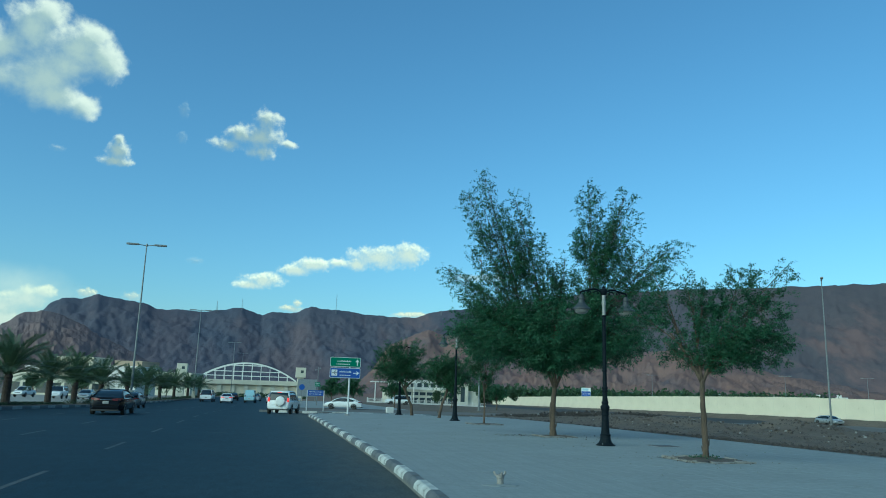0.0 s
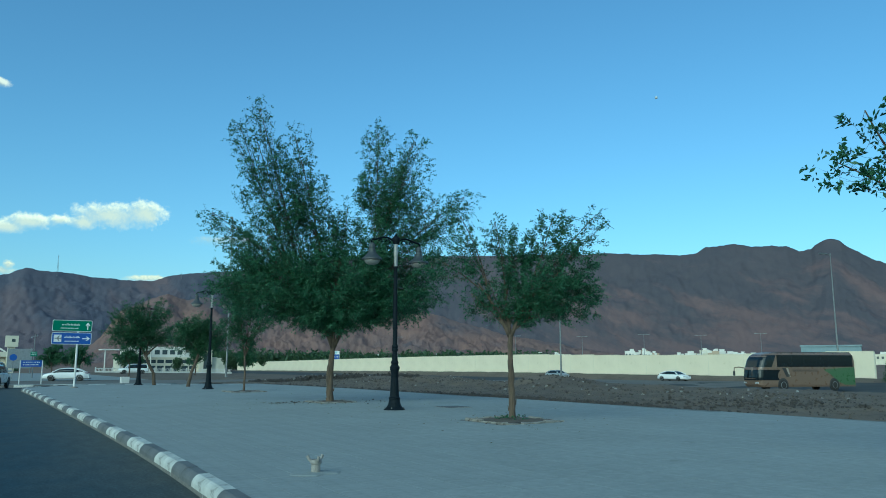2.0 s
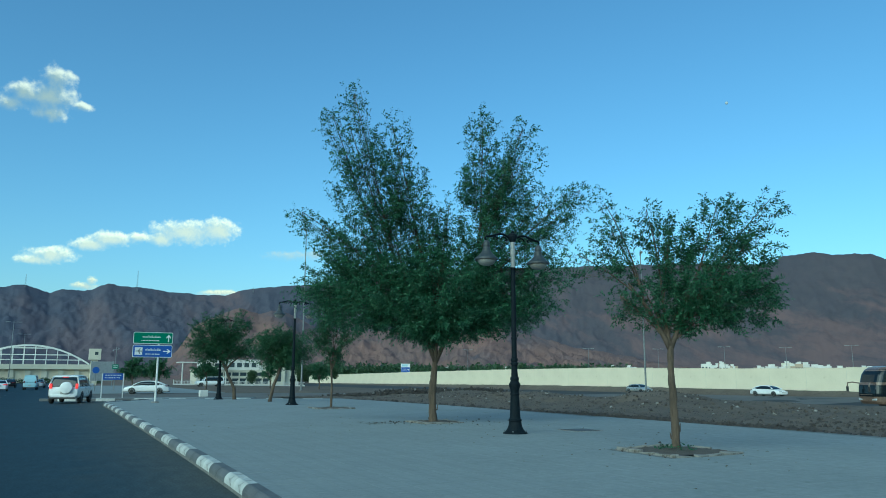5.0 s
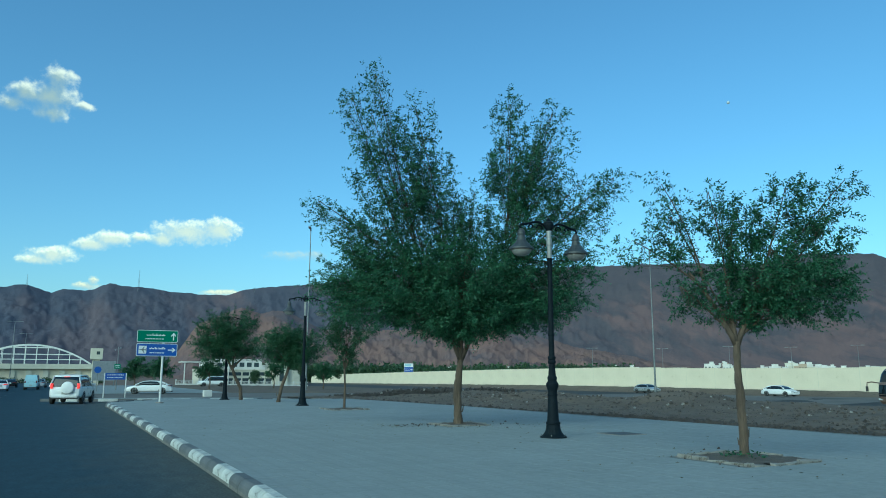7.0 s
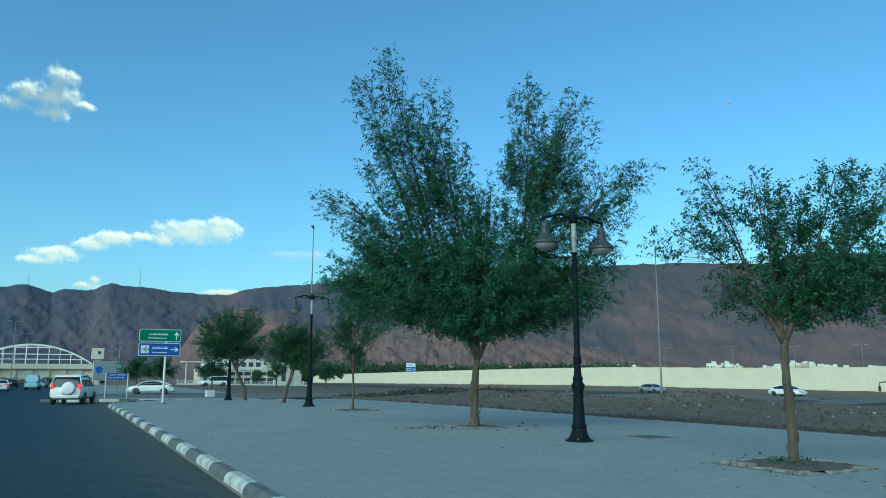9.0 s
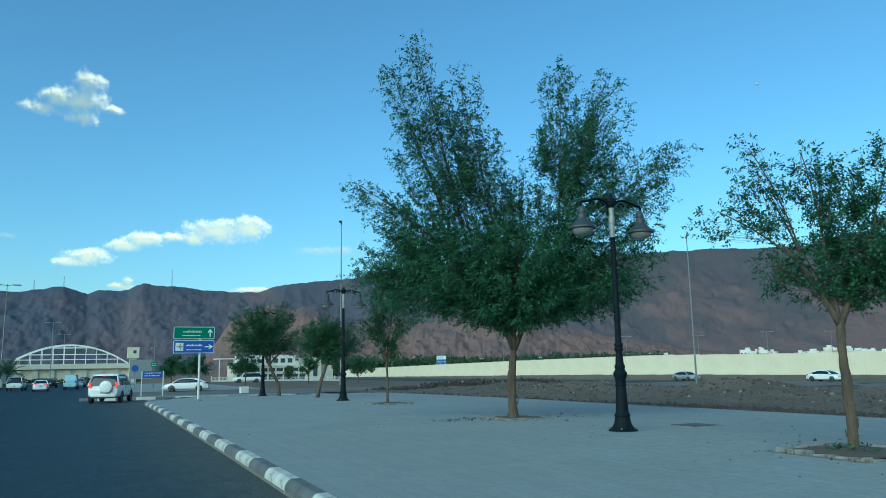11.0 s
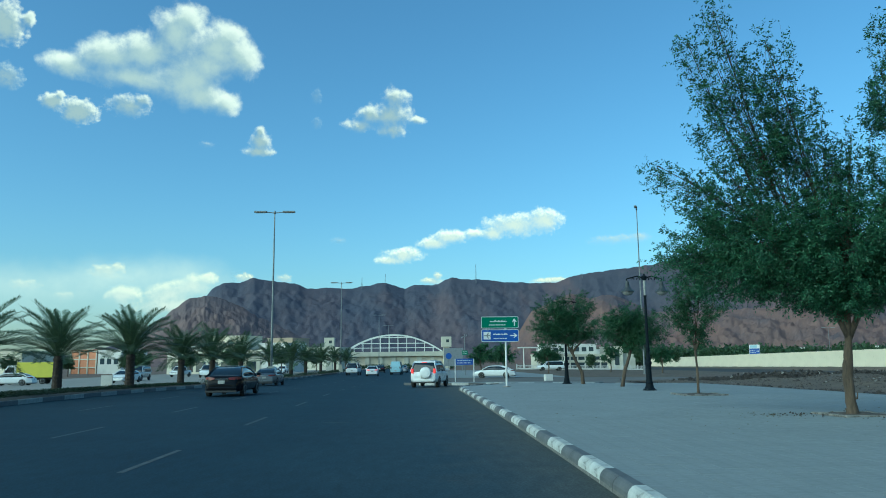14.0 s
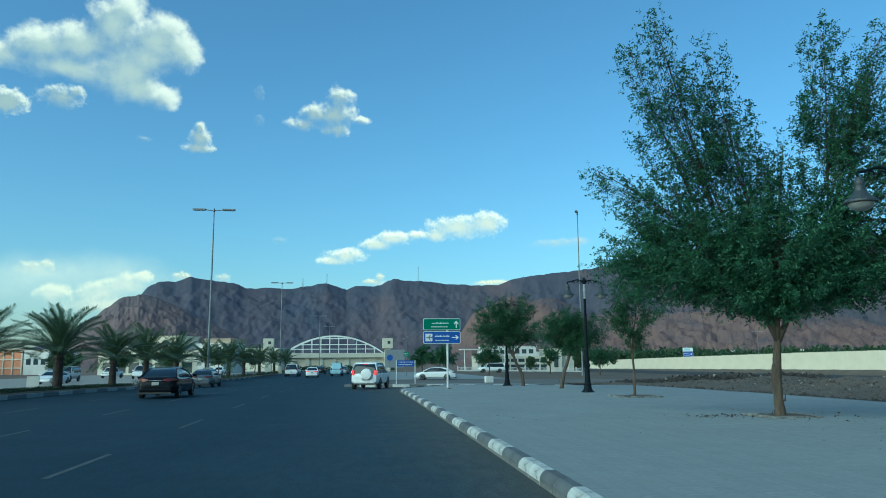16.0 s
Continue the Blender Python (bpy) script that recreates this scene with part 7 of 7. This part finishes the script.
mountain("mountain_range", [(-40, 0.3), (-24, 0.6), (-20.5, 1.6), (-19, 2.9), (-18.1, 3.4), (-16.2, 4.6), (-15.4, 4.85), (-15.1, 5.35), (-14.4, 5.81), (-13.2, 5.87), (-12.1, 6.25), (-10.9, 6.09), (-9.1, 5.93), (-8.2, 5.58), (-6.3, 5.58), (-4.5, 5.57), (-2.9, 5.86), (-2.2, 5.95), (-0.7, 5.45), (0, 5.78), (1.1, 5.73), (1.8, 5.8), (2.8, 6.29), (4.9, 6.15), (6.8, 5.96), (9.9, 5.7), (10.9, 5.78), (12, 6.15), (13.3, 6.42), (15.9, 6.7), (17.9, 6.9), (19.2, 7.15), (24, 7.9), (31, 8.15), (40, 8.12), (44.7, 8.25), (46.2, 8.18), (50.3, 7.82), (51.6, 7.97), (52.2, 8.33), (54.2, 8.43), (55.3, 8.24), (57.6, 8.15), (58.4, 7.68), (59.1, 7.8), (59.4, 8.1), (59.9, 8.33), (60.4, 8.4), (61, 8.2), (61.5, 7.75), (63, 6.72), (65, 6), (75, 5), (95, 3)], -40, 92, (1130, 1500, 1900), ROCK, "bare purple-brown rocky mountain range tinted blue for haze", 1.7)
mountain("red_foothill", [(4, 0.0), (6.5, 0.3), (7.8, 1.8), (8.5, 2.95), (9.0, 3.6), (10.2, 4.15), (11.15, 4.65), (11.95, 4.95), (12.8, 4.6), (13.4, 4.4), (14.2, 4.72), (14.85, 4.7), (16.1, 4.25), (18, 3.4), (22, 3.3), (25, 3.5), (28, 3.5), (31, 3.9), (33, 3.3), (37, 2.2), (42, 1.2), (47, 0.3)], 4, 47, (720, 900, 1060), RED_ROCK, "reddish lower foothills before the mountain range", 6.3, 1.5, 560, 90)
mountain("brown_hill", [(-20.5, 0.0), (-19.6, 1.6), (-18.6, 3.0), (-18.1, 3.45), (-17.7, 3.92), (-17.3, 4.08), (-16.8, 4.5), (-15.4, 4.8), (-14.6, 4.72), (-13.4, 4.3), (-12.6, 3.95), (-11.6, 3.3), (-10.6, 2.9), (-9.4, 2.3), (-7.8, 1.3), (-6, 0.0)], -20.5, -6, (800, 1000, 1110), HILL_ROCK, "brown rocky spur before the mountain range", 3.9, 1.35, 300, 90)
for az, r, h in ((4.8, 1480, 40), (-2.2, 1490, 22), (12.9, 1480, 16), (-4, 1490, 14)):
    x, y = r * math.sin(radians(az)), r * math.cos(radians(az))
    z = r * math.tan(radians(6.1)) - 14
    t = base("radio_mast", x, y, z, "thin lattice radio mast on the mountain crest", "radio mast", "radio masts")
    bm = bmesh.new()
    for dx, dy in ((-1, -1), (1, -1), (1, 1), (-1, 1)):
        rod(bm, (dx * 1.3, dy * 1.3, 0), (dx * 0.3, dy * 0.3, h + 8), 0.2, 0.12, 4)
    for k in range(8):
        zz = (h + 8) * k / 8
        w = 1.3 - k / 8
        rod(bm, (-w, -w, zz), (w, -w, zz + 4), 0.12, 0.12, 4)
    part("lattice", bm, STEEL, t)

# ---- clouds ----
def math_node(t, op, a, b=None, c=None):
    """One arithmetic node fed by sockets or plain numbers."""
    n = t.nodes.new("ShaderNodeMath")
    n.operation = op
    for k, v in enumerate((a, b, c)):
        if isinstance(v, (int, float)):
            n.inputs[k].default_value = v
        elif v is not None:
            t.links.new(v, n.inputs[k])
    return n.outputs[0]


def vapour_field(seed, puffs, wisp, scale, swell):
    """A node group that gives how thick the vapour is at a point: puffs, billowed and crumbled at their edges."""
    t = bpy.data.node_groups.new("vapour_field", "ShaderNodeTree")
    t.interface.new_socket("Point", in_out="INPUT", socket_type="NodeSocketVector")
    t.interface.new_socket("Thickness", in_out="OUTPUT", socket_type="NodeSocketFloat")
    gi, go = t.nodes.new("NodeGroupInput"), t.nodes.new("NodeGroupOutput")
    f = lambda op, a, b=None, c=None: math_node(t, op, a, b, c)

    def fbm(size, detail, rough, w, at):
        n = t.nodes.new("ShaderNodeTexNoise")
        n.noise_dimensions = "4D"
        n.inputs["W"].default_value = w
        n.inputs["Scale"].default_value, n.inputs["Detail"].default_value, n.inputs["Roughness"].default_value = size, detail, rough
        t.links.new(at, n.inputs["Vector"])
        return n

    shove = fbm(scale * 0.9, 5, 0.6, seed + 5, gi.outputs[0])
    off = t.nodes.new("ShaderNodeVectorMath")
    off.operation = "SUBTRACT"
    t.links.new(shove.outputs["Color"], off.inputs[0])
    off.inputs[1].default_value = (0.5, 0.5, 0.5)
    bent = t.nodes.new("ShaderNodeVectorMath")
    bent.operation = "MULTIPLY_ADD"
    t.links.new(off.outputs[0], bent.inputs[0])
    bent.inputs[1].default_value = (0.55 / scale,) * 3
    t.links.new(gi.outputs[0], bent.inputs[2])
    sep = t.nodes.new("ShaderNodeSeparateXYZ")
    t.links.new(bent.outputs[0], sep.inputs[0])
    total = None
    for px, pz, rx, rz in puffs:
        dx = f("DIVIDE", f("SUBTRACT", sep.outputs["X"], px), rx * swell)
        dz = f("DIVIDE", f("SUBTRACT", sep.outputs["Z"], pz), rz * swell)
        v = f("SUBTRACT", 1.0, f("SQRT", f("ADD", f("MULTIPLY", dx, dx), f("MULTIPLY", dz, dz))))
        total = v if total is None else f("SMOOTH_MAX", total, v, 0.45)
    for size, amount in ((1.2, 0.24), (3.1, 0.14)):
        vor = t.nodes.new("ShaderNodeTexVoronoi")
        vor.inputs["Scale"].default_value = scale * size
        t.links.new(bent.outputs[0], vor.inputs["Vector"])
        total = f("ADD", total, f("MULTIPLY", f("SUBTRACT", 0.42, vor.outputs["Distance"]), wisp * amount))
    total = f("ADD", total, f("MULTIPLY", f("SUBTRACT", fbm(scale * 1.3, 10, 0.66, seed, gi.outputs[0]).outputs["Fac"], 0.5), wisp * 1.25))
    t.links.new(total, go.inputs[0])
    return t


def cloud_material(name, seed, puffs, bright, grey, soft, wisp, scale, swell):
    """Glowing vapour that thins towards its edges, with sun and shade painted into its emission: bright where little of
    it lies up and right, grey below and behind.
    """
    m = bpy.data.materials.new(name)
    m.use_nodes = True
    t = m.node_tree
    t.nodes.remove(t.nodes["Principled BSDF"])
    co = t.nodes.new("ShaderNodeTexCoord")
    group = vapour_field(seed, puffs, wisp, scale, swell)

    def thickness(reach):
        n = t.nodes.new("ShaderNodeGroup")
        n.node_tree = group
        mp = t.nodes.new("ShaderNodeMapping")
        mp.inputs["Location"].default_value = (0.5 * reach / scale, 0, 0.86 * reach / scale)
        t.links.new(co.outputs["Object"], mp.inputs["Vector"])
        t.links.new(mp.outputs[0], n.inputs[0])
        return n.outputs[0]

    here = thickness(0.0)
    cover = math_node(t, "ADD", math_node(t, "MAXIMUM", thickness(0.22), 0.0), math_node(t, "MULTIPLY", math_node(t, "MAXIMUM", thickness(0.6), 0.0), 0.8))
    # painted shading: more vapour towards the upper right gives more grey
    dim = t.nodes.new("ShaderNodeMapRange")
    dim.interpolation_type = "SMOOTHSTEP"
    dim.inputs["From Min"].default_value, dim.inputs["From Max"].default_value = 0.05, 0.95
    t.links.new(cover, dim.inputs["Value"])
    alpha = t.nodes.new("ShaderNodeMapRange")
    alpha.interpolation_type = "SMOOTHSTEP"
    alpha.inputs["From Min"].default_value = 0.0
    t.links.new(math_node(t, "MULTIPLY_ADD", dim.outputs[0], soft * 0.9, soft), alpha.inputs["From Max"])
    t.links.new(here, alpha.inputs["Value"])
    mix = t.nodes.new("ShaderNodeMix")
    mix.data_type = "RGBA"
    mix.inputs["A"].default_value, mix.inputs["B"].default_value = (*bright, 1), (*grey, 1)
    t.links.new(dim.outputs[0], mix.inputs["Factor"])
    em = t.nodes.new("ShaderNodeEmission")
    t.links.new(mix.outputs["Result"], em.inputs["Color"])
    em.inputs["Strength"].default_value = CLOUD
    tr = t.nodes.new("ShaderNodeBsdfTransparent")
    ms = t.nodes.new("ShaderNodeMixShader")
    t.links.new(alpha.outputs[0], ms.inputs[0])
    t.links.new(tr.outputs[0], ms.inputs[1])
    t.links.new(em.outputs[0], ms.inputs[2])
    t.links.new(ms.outputs[0], t.nodes["Material Output"].inputs["Surface"])
    return m


def cloud(az, el, half_deg, aspect, puffs, seed, label, bright=(1.0, 0.91, 0.82), grey=(0.46, 0.5, 0.52), soft=0.42, wisp=0.9, swell=1.2, size=0.0):
    """A distant cloud, gently domed, about 3.6 km away. size: the span of its billows in degrees."""
    R = 3600
    half = R * math.tan(radians(half_deg))
    scale = half_deg / (size or min(1.5, 0.2 * half_deg + 0.35))
    n = 12
    verts, faces = [], []
    for j in range(n + 1):
        for i in range(n + 1):
            u, v = -1 + 2 * i / n, -1 + 2 * j / n
            verts.append((u * 1.45, -0.25 * (1 - u * u) * (1 - v * v), v * (1.4 * aspect + 0.15)))
    faces = [(j * (n + 1) + i, j * (n + 1) + i + 1, (j + 1) * (n + 1) + i + 1, (j + 1) * (n + 1) + i) for j in range(n) for i in range(n)]
    ob = raw("cloud", verts, faces, cloud_material("vapour", seed, puffs, bright, grey, soft, wisp, scale, swell), smooth=True)
    d = Vector((math.sin(radians(az)) * math.cos(radians(el)), math.cos(radians(az)) * math.cos(radians(el)), math.sin(radians(el))))
    ob.matrix_basis = Matrix.Translation(d * R) @ pose(0, 0, 0, 0, 0, -az) @ pose(0, 0, 0, el, 0, 0) @ Matrix.Diagonal((half, half, half, 1))
    ob.visible_shadow = False
    return tagged(ob, label, "cloud", "clouds", "structure")


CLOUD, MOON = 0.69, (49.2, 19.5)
WARM, WARM_GREY = (1.08, 0.94, 0.72), (0.78, 0.73, 0.64)
cloud(-19.59, 21.89, 7.1, 0.54, [(-0.77, -0.19, 0.23, 0.14), (-0.44, -0.05, 0.3, 0.19), (-0.12, 0.01, 0.28, 0.2), (0.18, 0.21, 0.25, 0.28), (0.26, 0.38, 0.16, 0.16), (0.65, 0.28, 0.15, 0.14), (0.76, 0.07, 0.23, 0.2), (0.44, -0.04, 0.26, 0.23), (0.4, -0.34, 0.27, 0.18), (0.66, -0.38, 0.15, 0.15), (-0.23, -0.23, 0.43, 0.13), (0.5, 0.14, 0.3, 0.24), (0.3, -0.2, 0.35, 0.25)], 2.0, "large white cumulus cloud with a grey shaded underside", grey=(0.55, 0.58, 0.58), size=2.3, soft=0.5, wisp=0.9, swell=1.18)
cloud(-29.35, 22.4, 1.5, 0.98, [(-0.17, 0.0, 0.83, 0.98), (0.69, 0.34, 0.26, 0.35)], 27.0, "white upright puff of cloud", size=0.9)
cloud(-29.4, 19.0, 1.15, 0.74, [(0, 0, 1.0, 0.74)], 28.0, "soft grey puff of cloud", soft=0.7, bright=(0.78, 0.78, 0.76))
cloud(-25.33, 17.62, 1.83, 0.59, [(-0.57, 0.13, 0.42, 0.3), (0.32, -0.1, 0.68, 0.49), (-0.32, 0.41, 0.16, 0.18)], 41.0, "small white puff of cloud with a torn top")
cloud(-21.44, 18.24, 1.53, 0.56, [(-0.01, -0.04, 0.95, 0.5), (0.54, 0.26, 0.43, 0.3)], 43.0, "small soft puff of cloud", soft=0.6)
cloud(-12.03, 16.44, 1.57, 0.78, [(0.06, -0.03, 0.62, 0.7), (0.0, -0.47, 0.95, 0.29), (0.05, 0.44, 0.27, 0.34)], 5.0, "small white peaked puff of cloud", wisp=0.7, swell=0.98, soft=0.5)
cloud(-2.52, 18.69, 3.49, 0.65, [(0.29, 0.37, 0.27, 0.28), (0.15, 0.01, 0.58, 0.32), (-0.21, 0.01, 0.36, 0.21), (0.22, -0.27, 0.36, 0.18), (0.78, -0.05, 0.22, 0.09), (-0.5, -0.2, 0.4, 0.16)], 8.0, "torn white cumulus cloud", wisp=1.15, soft=0.6, size=1.25, swell=1.12)
cloud(-7.7, 20.0, 0.6, 1.2, [(0.0, 0.0, 0.7, 1.1)], 9.0, "faint wisp of cloud", soft=1.6, bright=(0.8, 0.82, 0.82))
cloud(-7.65, 18.0, 0.5, 1.0, [(0.0, 0.0, 0.75, 0.95)], 10.0, "faint wisp of cloud", soft=1.6, bright=(0.8, 0.82, 0.82))
cloud(4.22, 9.51, 7.47, 0.29, [(0.77, 0.15, 0.23, 0.14), (0.45, 0.1, 0.33, 0.13), (0.24, 0.03, 0.14, 0.08), (-0.17, -0.0, 0.24, 0.08), (-0.34, -0.06, 0.19, 0.07), (-0.64, -0.17, 0.24, 0.08), (-0.81, -0.23, 0.19, 0.05), (0.07, 0.03, 0.13, 0.05)], 11.0, "long low white cloud bank drifting over the mountains", bright=(1.2, 1.08, 0.9), grey=(0.84, 0.8, 0.72), size=0.8, wisp=0.85, soft=0.5, swell=1.1)
cloud(-18.45, 5.3, 3.72, 0.35, [(-0.68, -0.11, 0.32, 0.19), (0.08, -0.11, 0.47, 0.24), (0.49, 0.08, 0.38, 0.22), (0.78, 0.22, 0.21, 0.13), (0.2, -0.3, 0.9, 0.2)], 14.0, "yellowish cloud bank low behind the mountain", bright=(1.2, 1.04, 0.78), grey=(0.86, 0.8, 0.7), soft=0.5, swell=1.2)
cloud(-22.35, 6.5, 1.25, 0.51, [(0.0, -0.06, 1.0, 0.45), (0.58, 0.18, 0.41, 0.32)], 15.0, "small pale cloud near the horizon", bright=WARM, grey=WARM_GREY, soft=0.6)
cloud(-27.3, 5.4, 1.0, 0.4, [(0, 0, 1.0, 0.4)], 16.0, "small pale cloud near the horizon", bright=WARM, grey=WARM_GREY, soft=0.9)
cloud(-24.9, 4.7, 0.65, 0.5, [(0, 0, 1.0, 0.5)], 17.0, "small pale cloud near the horizon", bright=WARM, grey=WARM_GREY, soft=0.9)
cloud(-12.8, 6.3, 0.65, 0.5, [(0, 0, 1.0, 0.55)], 21.0, "small pale cloud behind the mountain crest", bright=WARM, grey=WARM_GREY, soft=0.6)
cloud(-9.9, 6.25, 0.6, 0.55, [(0, 0, 1.0, 0.6)], 24.0, "small pale cloud behind the mountain crest", bright=WARM, grey=WARM_GREY, soft=0.8)
cloud(1.35, 6.3, 0.85, 0.58, [(-0.0, -0.24, 1.0, 0.33), (0.56, 0.19, 0.39, 0.45)], 18.0, "small pale cloud behind the mountain crest", bright=WARM, grey=WARM_GREY, soft=0.6)
cloud(10.7, 5.95, 1.5, 0.2, [(-0.1, 0.0, 1.0, 0.2)], 19.0, "thin pale cloud behind the mountain crest", bright=WARM, grey=WARM_GREY, soft=0.6)
cloud(15.82, 8.94, 2.31, 0.2, [(-0.11, -0.01, 0.89, 0.18), (0.61, 0.04, 0.39, 0.16)], 20.0, "thin pale cloud above the mountain crest", bright=(0.85, 0.78, 0.66), grey=(0.7, 0.68, 0.62), soft=1.2)
cloud(-5.85, 9.2, 0.6, 0.43, [(0, 0, 1.0, 0.45)], 22.0, "tiny wisp of cloud", soft=1.5)
cloud(-15.85, 16.0, 0.5, 0.52, [(0, 0, 1.0, 0.5)], 25.0, "tiny wisp of cloud", soft=1.6)
# self-lit sheet that paints pale haze over the low sky
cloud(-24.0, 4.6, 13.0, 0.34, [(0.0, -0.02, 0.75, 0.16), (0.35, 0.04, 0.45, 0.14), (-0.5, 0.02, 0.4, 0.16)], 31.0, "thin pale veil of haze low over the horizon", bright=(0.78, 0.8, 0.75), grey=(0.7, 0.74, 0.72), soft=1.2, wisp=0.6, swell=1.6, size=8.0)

# ---- paving slabs ----
slab_bm = bmesh.new()
slab_shape(slab_bm, 0, 0)
slab_mesh = bpy.data.meshes.new("paving_slab")
slab_bm.to_mesh(slab_mesh)
slab_bm.free()
slab_mesh.materials.append(PAVING)
rest_v, rest_f = [], []
rnds = random.Random(12)
holes = ((11.2, 24.9, 0.66), (11.35, 14.8, 0.84), (11.5, 35.55, 0.8), (11.6, 4.75, 0.72))
for i in range(36):
    for j in range(-30, 130):
        y = j * SLAB
        x = kerb_x(y) + 0.222 + i * SLAB
        if y + SLAB > min(pavement_end(x), pavement_end(x + SLAB)) - 0.05 or x + SLAB > lot_edge(y) - 0.02:
            continue
        if any(abs(x + SLAB / 2 - hx) < h and abs(y + SLAB / 2 - hy) < h for hx, hy, h in holes):
            continue
        dz = rnds.uniform(-0.001, 0.001) + level(x, y + SLAB / 2)
        if i < 8 and 7.5 < y < 24.2:
            ob = new("paving_slab", slab_mesh)
            ob.parent = pavement
            ob.matrix_basis = pose(x, y, dz, rnds.uniform(-0.08, 0.08), rnds.uniform(-0.08, 0.08), 0)
        else:
            k = len(rest_v)
            e, b, z0, z1 = 0.0024, 0.001, TOP - 0.006 + dz, TOP + dz
            rest_v += [(x + e, y + e, z0), (x + SLAB - e, y + e, z0), (x + SLAB - e, y + SLAB - e, z0), (x + e, y + SLAB - e, z0), (x + e + b, y + e + b, z1), (x + SLAB - e - b, y + e + b, z1), (x + SLAB - e - b, y + SLAB - e - b, z1), (x + e + b, y + SLAB - e - b, z1)]
            rest_f += [(k + 4, k + 5, k + 6, k + 7), (k, k + 1, k + 5, k + 4), (k + 1, k + 2, k + 6, k + 5), (k + 2, k + 3, k + 7, k + 6), (k + 3, k, k + 4, k + 7)]
rest = raw("paving_slabs", rest_v, rest_f, PAVING, pavement)
tagged(rest, kind="stuff")

# daytime moon
bm = bmesh.new()
bmesh.ops.create_uvsphere(bm, u_segments=20, v_segments=12, radius=8)
moon = put("moon", bm, glow("moonlight", (0.3, 0.36, 0.4), 0.25), smooth=True)
moon.location = (0, 0, 0)
tagged(moon, "small pale daytime moon", "moon", kind="structure")
d = Vector((math.sin(radians(MOON[0])) * math.cos(radians(MOON[1])), math.cos(radians(MOON[0])) * math.cos(radians(MOON[1])), math.sin(radians(MOON[1]))))
moon.matrix_basis = Matrix.Translation(d * 4200)
